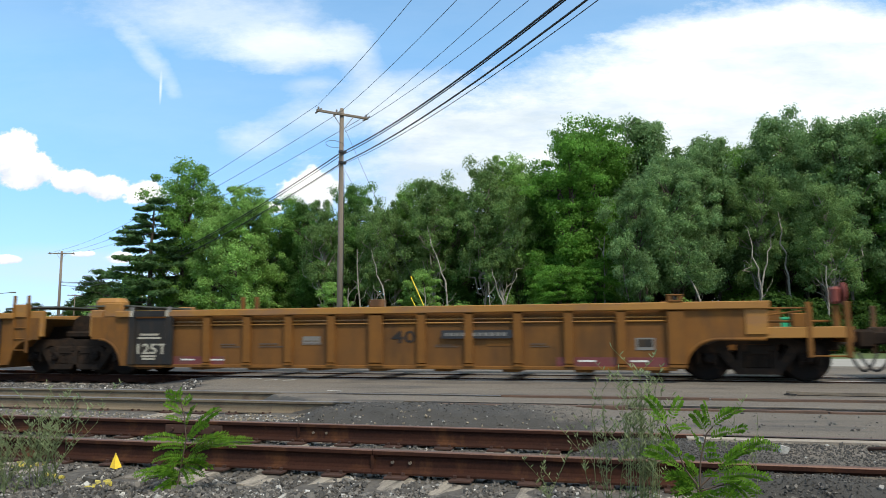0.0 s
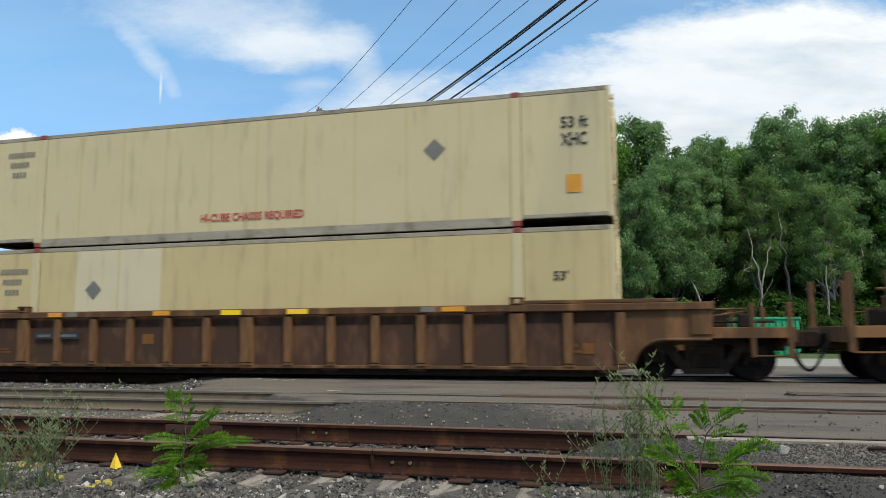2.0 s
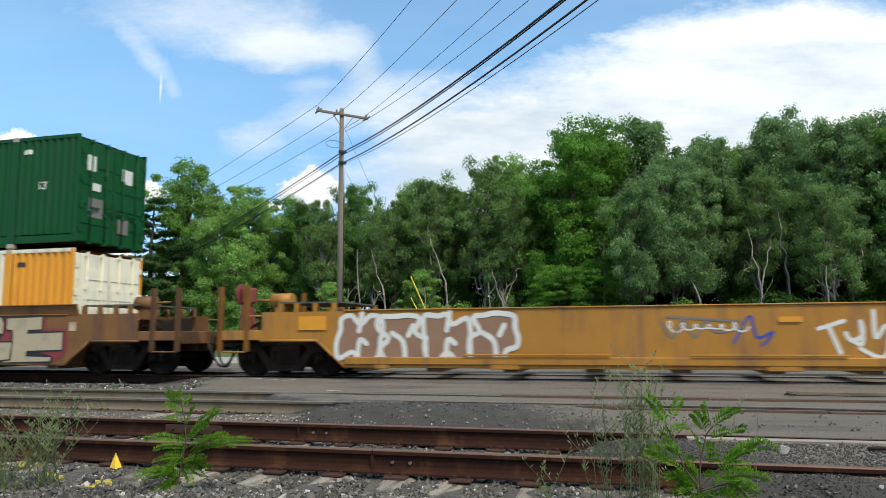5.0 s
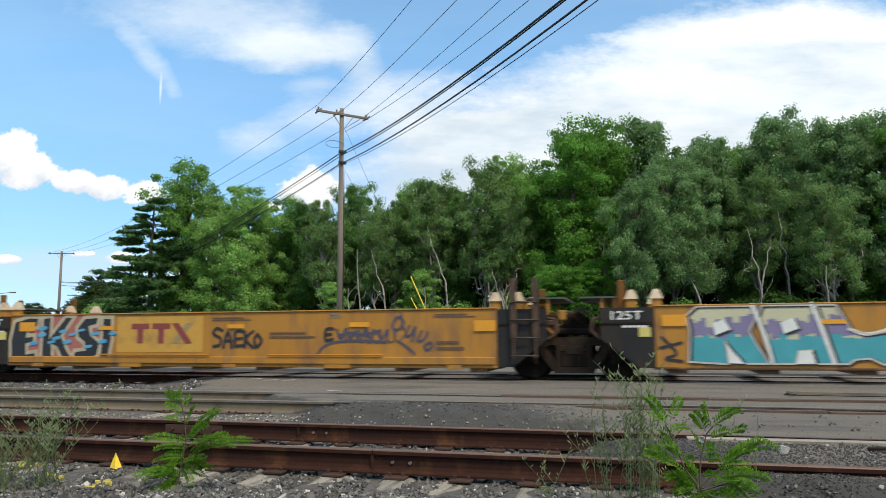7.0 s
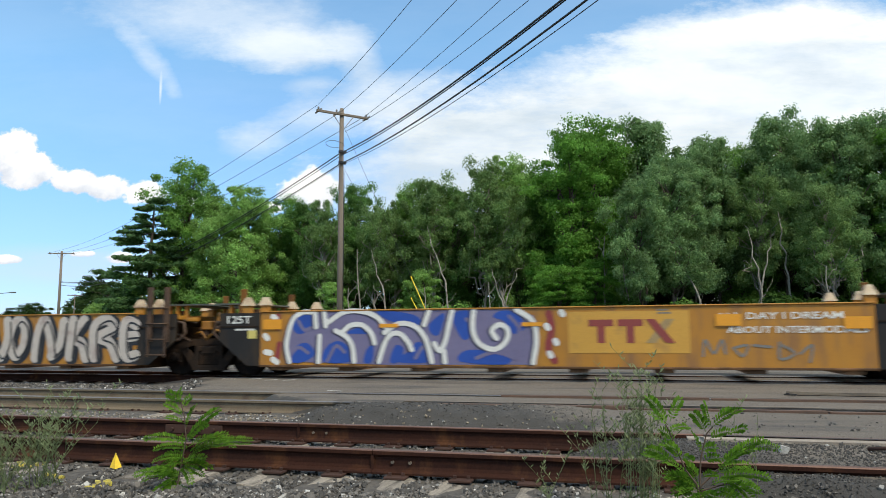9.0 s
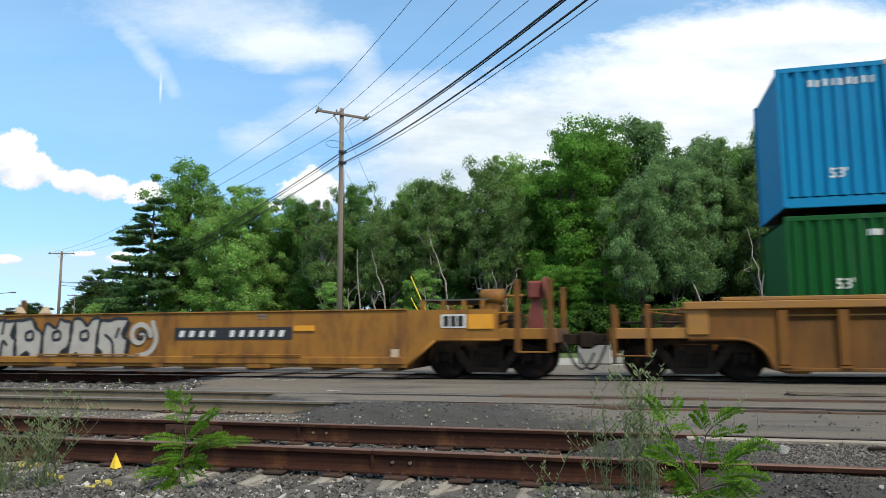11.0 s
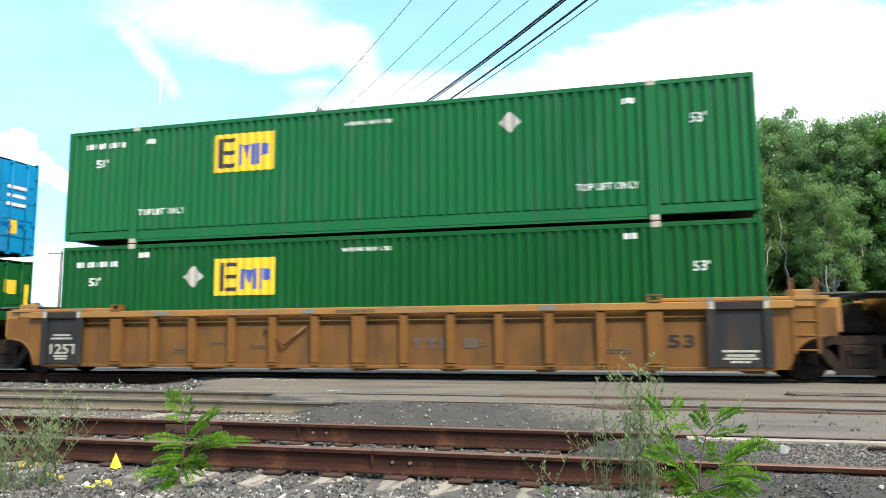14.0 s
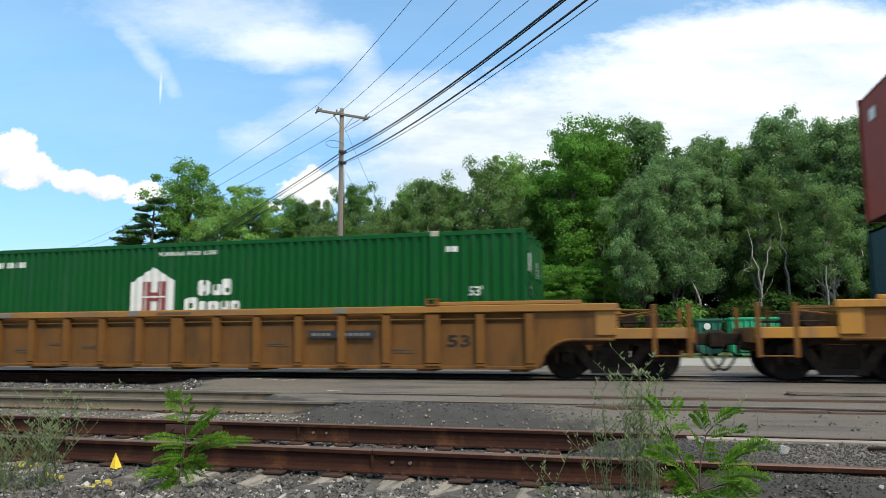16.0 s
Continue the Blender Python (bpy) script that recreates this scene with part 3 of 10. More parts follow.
def rail_profile(h=0.185):
    half = [(0.0, 0.0), (0.07, 0.0), (0.07, 0.014), (0.022, 0.034), (0.011, 0.06), (0.011, h - 0.055), (0.024, h - 0.042), (0.036, h - 0.036), (0.036, h - 0.008), (0.028, h), (0.0, h)]
    return half[1:-1] + [(-a, b) for a, b in half[1:-1][::-1]]


def rail_piece(track, x0, x1, y, top, side, head):
    prof = rail_profile()
    h = 0.185
    bm = bmesh.new()
    lo = [bm.verts.new((x0, y + a, top - h + b)) for a, b in prof]
    hi = [bm.verts.new((x1, y + a, top - h + b)) for a, b in prof]
    k = len(prof)
    for i in range(k):
        f = bm.faces.new((lo[i], lo[(i + 1) % k], hi[(i + 1) % k], hi[i]))
        if prof[i][1] > h - 0.01 and prof[(i + 1) % k][1] > h - 0.01:
            f.material_index = 1
    bm.faces.new(lo[::-1]), bm.faces.new(hi)
    me = mesh_of(bm, "rail", side, head)
    ob = new("rail", me)
    ob.parent = track
    return ob


def tie_mesh(seed):
    r = random.Random(seed)
    bm = bmesh.new()
    w, l, h = 0.115, 1.30, 0.09
    vs = []
    for i in range(7):
        y = -l + 2 * l * i / 6
        vs.append([bm.verts.new((sx * (w + r.uniform(-0.012, 0.012)), y + (r.uniform(-0.05, 0.05) if i in (0, 6) else 0), h * sz + (r.uniform(-0.012, 0.006) if sz > 0 else 0))) for sx, sz in ((-1, -1), (1, -1), (1, 0.8), (0.85, 1), (-0.85, 1), (-1, 0.8))])
    for a, b in zip(vs, vs[1:]):
        for i in range(6):
            bm.faces.new((a[i], a[(i + 1) % 6], b[(i + 1) % 6], b[i]))
    bm.faces.new(vs[0][::-1]), bm.faces.new(vs[-1])
    return bm


def build_track(label, rails, top, x0, x1, ties, joints, side, head, bars=()):
    mid = (rails[0] + rails[1]) / 2
    track = thing("railway_track", label, "railway track", kind="structure")
    for y in rails:
        off = 0.0 if y == rails[0] else -1.4
        cuts = [-400] + [j + off for j in joints] + [400]
        for a, b in zip(cuts, cuts[1:]):
            rail_piece(track, a + 0.003, b - 0.003, y, top, side, head)
        for j in cuts[1:-1]:
            bm = bmesh.new()
            box(bm, j - 0.02, j + 0.012, y - 0.03, y + 0.03, top - 0.165, top - 0.04, 0.004)
            part("joint_weld", bm, side, track)
            for b in (0.17, 0.32):
                bm = bmesh.new()
                lathe(bm, [(-0.02, 0.013), (0.0, 0.013)], (j + b, y - 0.011, top - 0.095), "y", 8)
                part("bolt", bm, M_TIMBER, track)
    for j, y in bars:
        bm = bmesh.new()
        box(bm, j - 0.36, j + 0.36, y - 0.032, y - 0.012, top - 0.15, top - 0.05, 0.006)
        part("joint_bar", bm, M_PLATE, track)
        for b in (-0.26, -0.09, 0.09, 0.26):
            bm = bmesh.new()
            lathe(bm, [(-0.03, 0.02), (0.0, 0.02)], (j + b, y - 0.03, top - 0.1), "y", 6)
            part("bolt", bm, M_PLATE, track)
    meshes = [mesh_of(tie_mesh(s), "tie", M_TIE) for s in range(5)]
    bm = bmesh.new()
    box(bm, -0.09, 0.09, -0.17, 0.17, 0.0, 0.02, 0.004)
    for sx in (-0.055, 0.055):
        for sy in (-0.095, 0.095):
            box(bm, sx - 0.012, sx + 0.012, sy - 0.012, sy + 0.012, 0.02, 0.045)
    pl = mesh_of(bm, "tie_plate", M_PLATE)
    r = random.Random(int(mid * 10))
    x = x0
    while x < x1:
        t = new("tie", meshes[r.randrange(5)])
        t.parent = track
        t.location = (x + r.uniform(-0.04, 0.04), mid + r.uniform(-0.06, 0.06), top - 0.185 - 0.02 - 0.09 + r.uniform(-0.006, 0.0))
        t.rotation_euler = (0, 0, radians(r.uniform(-2.2, 2.2)))
        for y in rails:
            p = new("tie_plate", pl)
            p.parent = track
            p.location = (x, y, top - 0.185 - 0.021)
        x += ties
    return track


build_track("rusty spur track on grey weathered ties in ballast", SPUR, 0.05, -11.5, 5.2, 0.535, (-9.4, -2.1, 7.0), M_RAILRUST, M_RAILHEAD, ((-4.78, 7.22),))
build_track("siding with dusty rails running into the paved crossing", SIDING, 0.03, -17, -3.0, 0.56, (-22.0, -11.0, 3.0), M_RAILTAN, M_RAILSHINE)
build_track("main track with polished rails under the train", MAIN, 0.06, -26, -6.0, 0.56, (-30.0, 20.0), M_RAILRUST, M_RAILSHINE)


def stone_mesh(seed):
    """A broken angular stone: a squashed block with its corners knocked about."""
    r = random.Random(seed)
    bm = bmesh.new()
    sc = (r.uniform(0.7, 1.1), r.uniform(0.55, 0.9), r.uniform(0.4, 0.75))
    vs = []
    for x in (-1, 1):
        for y in (-1, 1):
            for z in (-1, 1):
                vs.append(bm.verts.new((x * sc[0] * r.uniform(0.35, 1.0), y * sc[1] * r.uniform(0.35, 1.0), z * sc[2] * r.uniform(0.45, 1.0))))
    for f in ((0, 1, 3, 2), (4, 6, 7, 5), (0, 4, 5, 1), (2, 3, 7, 6), (0, 2, 6, 4), (1, 5, 7, 3)):
        if r.random() < 0.5:
            f = f[1:] + f[:1]
        bm.faces.new([vs[i] for i in f[:3]]), bm.faces.new([vs[i] for i in (f[0], f[2], f[3])])
    return bm


def scatter_ballast():
    """Crushed stone, joined into one sheet of loose stones."""
    r = random.Random(11)
    shapes = []
    for s in range(24):
        bm = stone_mesh(s)
        bm.verts.index_update()
        shapes.append(([v.co.copy() for v in bm.verts], [[v.index for v in f.verts] for f in bm.faces]))
        bm.free()
    verts, faces, mi = [], [], []

    def put(x, y, size, lift=0.3, dull=False):
        z = land(x, y) + size * lift
        vs, fs = shapes[r.randrange(24)]
        m = Matrix.LocRotScale((x, y, z), Euler((r.uniform(-1, 1), r.uniform(-1, 1), r.uniform(0, 6.3))), (size, size, size))
        o = len(verts)
        verts.extend(tuple(m @ v) for v in vs)
        faces.extend([o + i for i in f] for f in fs)
        q = r.random()
        k = 3 if q < 0.010 else 2 if q < 0.07 else 1 if q < 0.5 else 0
        if 7.5 < y < 9.9 and x < -0.8 and not dull and q > 0.30:
            k = 4 if q > 0.62 else 2 if q > 0.5 else 1          # paler, dusty stone beside the siding
        if dull:
            k = 2 if q < 0.006 else 1 if q < 0.16 else 0
        mi.extend([k] * len(fs))
    for _ in range(30000):
        y = r.uniform(3.4, 9.4)
        x = r.uniform(-8.2 - (y - 3.4) * 0.9, 3.4)
        p = paved(x, y)
        if r.random() < p * 0.97 or (5.1 < y < 7.9 and r.random() < 0.2):
            continue
        if 5.0 < y < 7.95 and abs((x + 11.5 + 0.2675) % 0.535 - 0.2675) < 0.14 and r.random() < 0.9:
            continue
        size = r.uniform(0.010, 0.027) * (1.0 if y < 5.4 else 0.85)
        if r.random() < 0.03:
            size *= 1.7
        put(x, y, size)
    for _ in range(25000):     # the foreground, thickest
        y = 3.4 + 2.0 * r.random() ** 0.8
        x = r.uniform(-6.5 - (y - 3.4), 3.0)
        if r.random() < paved(x, y) or (y > 5.0 and abs((x + 11.5 + 0.2675) % 0.535 - 0.2675) < 0.14):
            continue
        put(x, y, r.uniform(0.010, 0.024) * (1.6 if r.random() < 0.06 else 1.0), 0.5)
    for _ in range(6500):      # pale heap between siding and main track
        y, x = r.uniform(11.6, 14.6), r.uniform(-18, -8.0)
        if r.random() < paved(x, y):
            continue
        put(x, y, r.uniform(0.02, 0.045), 0.5)
    for _ in range(30000):     # crumbs on the paving, thickest where it breaks up
        y, x = r.uniform(4.2, 9.7), r.uniform(-4.6, 4.0)
        if paved(x, y) > 0.3 and r.random() < 0.015 + 0.985 * broken(x, y):
            put(x, y, r.uniform(0.004, 0.009) * (2.0 if r.random() < 0.06 and broken(x, y) > 0.3 else 1.0), 0.3, True)
    for _ in range(9000):      # loose black lumps beside the buried spur
        y, x = r.uniform(4.2, 7.1), r.uniform(-0.6, 2.4)
        if paved(x, y) > 0.15:
            put(x, y, r.uniform(0.005, 0.013), 0.35, True)
    me = bpy.data.meshes.new("ballast")
    me.from_pydata(verts, [], faces)
    for m in (M_STONE_A, M_STONE_B, M_STONE_C, M_STONE_D, M_STONE_E):
        me.materials.append(m)
    me.polygons.foreach_set("material_index", mi)
    ob = new("ballast", me)
    tagged(ob, "loose crushed grey ballast stones with a few pale ones", "ballast", kind="stuff")


M_STONE_A = mat("dark_ballast_stone", (0.080, 0.074, 0.066), (0.042, 0.039, 0.035), rough=0.92, scale=14, grain=0.25, bump=0.4)
M_STONE_B = mat("mid_ballast_stone", (0.167, 0.151, 0.131), (0.104, 0.0945, 0.0828), rough=0.92, scale=14, grain=0.25, bump=0.4)
M_STONE_C = mat("pale_ballast_stone", (0.40, 0.38, 0.34), (0.28, 0.265, 0.24), rough=0.9, scale=12, grain=0.2, bump=0.4)
M_STONE_D = mat("white_ballast_stone", (0.52, 0.50, 0.46), (0.40, 0.385, 0.35), rough=0.9, scale=12, grain=0.2, bump=0.4)
M_STONE_E = mat("dusty_tan_stone", (0.27, 0.221, 0.153), (0.18, 0.149, 0.104), rough=0.92, scale=12, grain=0.2, bump=0.4)
scatter_ballast()


def crossing_details():
    # timbers beside the buried rails, bleached or red-brown, with thin dark strips along the rails
    r = random.Random(3)
    for y, x0, x1, w, m, tint in ((SIDING[0] + 0.17, -3.2, 14.0, 0.12, M_TIMBER, "bleached"), (SIDING[1] - 0.16, -2.0, 14.0, 0.10, M_REDTIMBER, "red-brown"), (SPUR[1] - 0.17, 0.45, 9.0, 0.17, M_PALETIMBER, "pale"), (SIDING[0] - 0.16, -2.6, 14.0, 0.12, M_REDTIMBER, "red-brown")):
        x = x0
        while x < x1:
            l = r.uniform(2.2, 3.4)
            bm = bmesh.new()
            e0, e1 = r.uniform(-0.02, 0.02), r.uniform(-0.02, 0.02)
            top = 0.045 + r.uniform(-0.008, 0.006)
            lo = [bm.verts.new((px, py, -0.12)) for px, py in ((x, y - w / 2 + e0), (min(x + l, x1) - 0.03, y - w / 2 + e1), (min(x + l, x1) - 0.03, y + w / 2 + e1), (x, y + w / 2 + e0))]
            hi = [bm.verts.new((v.co.x, v.co.y, top + 0.01 * (v.co.x - x) / l)) for v in lo]
            bm.faces.new(lo[::-1]), bm.faces.new(hi)
            for i in range(4):
                bm.faces.new((lo[i], lo[(i + 1) % 4], hi[(i + 1) % 4], hi[i]))
            ob = new("crossing_timber", mesh_of(bm, "crossing_timber", m))
            tagged(ob, tint + " crossing timber set beside the rail", "timber", "crossing timbers")
            x += l
    # flat dark strips just above the paving stand for the flangeway gaps
    for y, x0, x1 in ((SIDING[0] - 0.065, -4.2, 16.0), (SIDING[0] + 0.075, -4.2, 16.0), (SIDING[1] - 0.065, -4.8, 16.0), (MAIN[0] - 0.075, -9.5, 18.0), (MAIN[1] - 0.075, -9.5, 18.0), (SPUR[1] - 0.06, 0.6, 9.0)):
        bm = bmesh.new()
        n = int((x1 - x0) / 0.5)
        rows = [[bm.verts.new((x0 + (x1 - x0) * i / n, y + s * (0.030 + 0.012 * noise.noise((i * 0.7, y, s)) ), 0.052 if y < 12 else 0.050)) for s in (-1, 1)] for i in range(n + 1)]
        for p, q in zip(rows, rows[1:]):
            bm.faces.new((p[0], q[0], q[1], p[1]))
        tagged(new("flangeway", mesh_of(bm, "flangeway", M_OILY_SHADE)), "thin dark strip laid on the paving along a rail for its flangeway gap", "flangeway", kind="structure")
    # short white survey strokes on the paving
    for x, y, a in ((-8.61, 14.23, 5), (-8.02, 14.33, 62), (-7.48, 14.03, 60), (-7.09, 14.09, 55), (-5.7, 11.35, 60), (-5.0, 11.65, -15)):
        bm = bmesh.new()
        box(bm, -0.15, 0.15, -0.024, 0.024, 0.0, 0.004)
        ob = new("paint_stroke", mesh_of(bm, "paint_stroke", M_LINE))
        ob.matrix_world = pose(x, y, land(x, y) + 0.006, 0, 0, a)
        tagged(ob, "short white paint stroke sprayed on the asphalt", "road marking", "survey strokes")
    # long plank with a splintered end, lying on the paving
    bm = bmesh.new()
    prism(bm, [(0.0, -0.09), (4.6, -0.10), (4.6, 0.10), (0.05, 0.09), (0.14, 0.04), (-0.08, 0.02), (0.10, -0.03)], "z", 0.0, 0.045)
    ob = new("plank", mesh_of(bm, "plank", M_TIMBER))
    ob.matrix_world = pose(2.36, 12.3, 0.03, 0, 0, -1.5)
    tagged(ob, "long grey plank with a splintered end lying on asphalt", "plank")
    bm = bmesh.new()
    prism(bm, [(-0.09, 0.0), (0.07, 0.0), (0.09, 0.025), (0.0, 0.02), (-0.03, 0.04), (-0.10, 0.02)], "y", -0.02, 0.02)
    ob = new("splinter", mesh_of(bm, "splinter", M_OILY_SHADE))
    ob.matrix_world = pose(2.3, 12.1, 0.03, 0, 0, -20)
    tagged(ob, "dark broken piece of wood beside a plank", "debris")
    bm = bmesh.new()
    pipe(bm, [(-0.2, 0.05, 0.01), (-0.05, 0.0, 0.03), (0.22, -0.12, 0.01)], 0.016)
    ob = new("bent_rod", mesh_of(bm, "bent_rod", M_PLATE))
    ob.matrix_world = pose(2.0, 6.55, 0.035, 0, 0, -10)
    tagged(ob, "rusty bent iron rod lying on the asphalt", "debris")


crossing_details()

# ---------- containers ----------
LEN, WID, HGT = 16.15, 2.59, 2.896
TRACK_Y = 16.03
MOVES = []
POST = (1.98, 14.17)      # the stacking posts stand forty feet apart


def corrugated(bm, x0, x1, z0, z1, y, out, period=0.2095, depth=0.05):
    """A sheet of upright trapezoid corrugations between x0 and x1, its outer ridges at y."""
    n = max(1, round((x1 - x0) / period))
    p = (x1 - x0) / n
    prof = []
    for i in range(n):
        a = x0 + i * p
        prof += [(a, 0), (a + 0.18 * p, 1), (a + 0.52 * p, 1), (a + 0.70 * p, 0)]
    prof.append((x1, 0))
    cols = [[bm.verts.new((x, y - out * depth * (1 - d), z)) for z in (z0, z1)] for x, d in prof]
    for a, b in zip(cols, cols[1:]):
        bm.faces.new((a[0], b[0], b[1], a[1]))


def plate(bm, x0, x1, z0, z1, y, t=0.004):
    box(bm, x0, x1, y - t, y, z0, z1)


def mark(parent, name, bm, m, label=""):
    ob = part(name, bm, m, parent, label)
    if name in ("stencil_line", "serial_mark", "small_mark", "lift_mark"):
        tagged(ob, label=label, kind="stuff")
    return ob


def bar_row(x, z, w, h, n, y, gap=0.35):
    """n upright bars in a row, for lettering that cannot be read."""
    bm = bmesh.new()
    p = w / n
    for i in range(n):
        plate(bm, x + i * p, x + (i + 1 - gap) * p, z, z + h, y)
    return bm


def poly_plate(pts, y, t=0.004):
    bm = bmesh.new()
    prism(bm, pts, "y", y - t, y)
    return bm


def put_text(parent, text, x, z, h, y, m, name="lettering", label="", slant=0.0, width=None):
    me = lettering(text, h * 1.38, slant=slant)
    if width:
        span = max(v.co.x for v in me.vertices) - min(v.co.x for v in me.vertices)
        me.transform(Matrix.Diagonal((width / span, 1, 1, 1)))
    me.materials.append(m)
    ob = part(name, me, m, parent, label)
    ob.location = (x, y, z)
    return ob


def block_word(parent, words, y, m, label, slant=0.0):
    """A brand's lettering as plain blocks: (x, z, width, height) each, leaning by slant."""
    bm = bmesh.new()
    for x, z, w, h in words:
        s = slant * h
        c = min(w, h) * 0.16
        prism(bm, [(x + c, z), (x + w - c, z), (x + w, z + c), (x + w + s, z + h - c), (x + w + s - c, z + h), (x + s + c, z + h), (x + s, z + h - c), (x, z + c)], "y", y - 0.004, y)
    bm.faces.index_update()
    return pieces("logo_block", bm, m, parent, label)


M_RAILGREY = mat("dull_tan_rail", (0.36, 0.32, 0.235), (0.26, 0.23, 0.17), rough=0.7, scale=3, stretch=(0.4, 2, 2), dirt=(0.15, 0.12, 0.08), dirt_amount=0.4, dirt_scale=2)
M_CASTING = mat("worn_pale_casting", (0.50, 0.44, 0.35), (0.30, 0.25, 0.18), rough=0.7, scale=9, grain=0.2)


def door_end(c, paint, x, patches):
    """Doors on the +x end: two leaves, lock rods, hinges and handles."""
    for s in (-1, 1):
        bm = bmesh.new()
        y0, y1 = sorted((s * 0.02, s * 1.21))
        box(bm, x - 0.05, x + 0.0, y0, y1, 0.16, HGT - 0.12, 0.01)
        for z in (0.62, 1.12, 1.62, 2.12):
            box(bm, x, x + 0.018, y0 + 0.06, y1 - 0.06, z, z + 0.26)
        door = part("door", bm, paint, c)
        for k in (0.32, 0.86):
            bm = bmesh.new()
            tube(bm, (x + 0.055, s * k, 0.10), (x + 0.055, s * k, HGT - 0.07), 0.02, seg=6)
            for z in (0.14, 0.9, 1.9, HGT - 0.14):
                box(bm, x, x + 0.075, s * k - 0.05, s * k + 0.05, z - 0.04, z + 0.04)
            box(bm, x + 0.05, x + 0.08, min(s * k, s * (k - 0.3)), max(s * k, s * (k - 0.3)), 1.02, 1.06)
            part("lock_rod", bm, paint, door)
        for z in (0.4, 1.0, 1.7, 2.4):
            bm = bmesh.new()
            box(bm, x - 0.02, x + 0.03, s * 1.17 - 0.04 + 0.0, s * 1.17 + 0.10, z, z + 0.14)
            part("hinge", bm, paint, door)
    for y0, y1, z0, z1, m in patches:
        bm = bmesh.new()
        box(bm, x + 0.02, x + 0.026, y0, y1, z0, z1)
        part("door_label", bm, m, c)


def beam_mesh(deep):
    bm = bmesh.new()
    box(bm, 0, 0.06, -WID / 2 + 0.06, WID / 2 - 0.06, 0.04 if deep else 0.1, 0.14)
    return bm


def frame_parts(c, paint, smooth=False, casting=None, middle=None):
    """Rails, posts, castings, floor and roof common to all the boxes. x runs from 0 to LEN, y about 0, z from 0."""
    w = WID / 2
    for s in (-1, 1):
        bm = bmesh.new()
        y0, y1 = sorted((s * (w - 0.06), s * w))
        box(bm, 0.0, LEN, y0, y1, HGT - 0.11, HGT - 0.012, 0.008)
        part("top_rail", bm, M_RAILGREY if smooth else middle or paint, c)
        bm = bmesh.new()
        ya, yb = sorted((s * (w - 0.10), s * (w - 0.028)))
        if smooth:
            box(bm, POST[0], POST[1], y0, y1, 0.0, 0.20, 0.01)
        else:
            box(bm, POST[0], POST[1], ya, yb, 0.085, 0.315, 0.014)
            box(bm, POST[0], POST[1], s * w - 0.09 if s > 0 else -w + 0.02, s * w - 0.02 if s > 0 else -w + 0.09, 0.04, 0.085)
            box(bm, POST[0], POST[1], s * w - 0.10 if s > 0 else -w + 0.06, s * w - 0.06 if s > 0 else -w + 0.10, 0.28, 0.36)
        for a, b in ((0.0, POST[0]), (POST[1], LEN)):
            if smooth:
                box(bm, a, b, y0, y1, 0.15, 0.24, 0.01)
            else:
                box(bm, a, b, ya, yb, 0.12, 0.315, 0.01)
        part("bottom_rail", bm, M_RAILGREY if smooth else paint, c)
        for x in POST:
            bm = bmesh.new()
            box(bm, x - 0.115, x + 0.115, y0 - (0.012 if s < 0 else -0.04), y1 + (0.012 if s > 0 else -0.04), 0.11, HGT - 0.11, 0.012)
            part("post", bm, paint, c)
            for z in (0.0, HGT - 0.115):
                bm = bmesh.new()
                box(bm, x - 0.09, x + 0.09, s * w - 0.13 if s > 0 else -w - 0.016, s * w + 0.016 if s > 0 else -w + 0.13, z, z + 0.118, 0.012)
                part("corner_casting", bm, casting or M_CASTING, c)
        for x in (0.05, LEN - 0.05):
            bm = bmesh.new()
            box(bm, x - 0.05, x + 0.05, y0 - (0.004 if s < 0 else 0), y1 + (0.004 if s > 0 else 0), 0.13, HGT - 0.02, 0.01)
            part("end_post", bm, paint, c)
    bm = bmesh.new()
    corr = [(0.05 + i * 0.3, 0.02 if i % 2 else 0.0) for i in range(54)]
    cols = [[bm.verts.new((min(x, LEN - 0.05), y, HGT - 0.03 + d)) for y in (-w + 0.06, w - 0.06)] for x, d in corr]
    for a, b in zip(cols, cols[1:]):
        bm.faces.new((a[0], a[1], b[1], b[0]))
    part("roof", bm, paint, c)
    bm = bmesh.new()
    box(bm, 0.04, LEN - 0.04, -w + 0.05, w - 0.05, 0.14, 0.17)
    part("floor", bm, M_STEEL, c)
    for i in range(20):
        x = 0.6 + i * 0.79
        deep = POST[0] < x < POST[1]
        ob = part("cross_beam", cached("cross_beam_deep" if deep else "cross_beam", lambda: beam_mesh(deep), M_STEEL), None, c)
        ob.location = (x, 0, 0)


def steel_box(name, label, paint, mid_u, z, end_paint=None, patches=(), group="containers on the train"):
    c = thing(name, label, "container", pose(mid_u - LEN / 2, TRACK_Y, z), group)
    w = WID / 2
    ep = end_paint or paint
    frame_parts(c, ep, middle=paint)
    for s in (-1, 1):
        for x0, x1, m in ((0.10, POST[0] - 0.1, ep), (POST[0] + 0.1, POST[1] - 0.1, paint), (POST[1] + 0.1, LEN - 0.10, ep)):
            bm = bmesh.new()
            corrugated(bm, x0, x1, 0.335, HGT - 0.10, s * (w - 0.004), s)
            part("side_panel", bm, m, c)
    bm = bmesh.new()
    corr = [(-w + 0.08 + i * 0.135, 0.036 if (i // 1) % 2 else 0.0) for i in range(19)]
    cols = [[bm.verts.new((0.05 - d, y, z2)) for z2 in (0.14, HGT - 0.1)] for y, d in corr]
    for a, b in zip(cols, cols[1:]):
        bm.faces.new((a[0], b[0], b[1], a[1]))
    part("front_wall", bm, paint, c)
    door_end(c, paint, LEN - 0.01, patches)
    MOVES.append(c)
    return c


FY = -WID / 2 - 0.004          # just proud of the near side


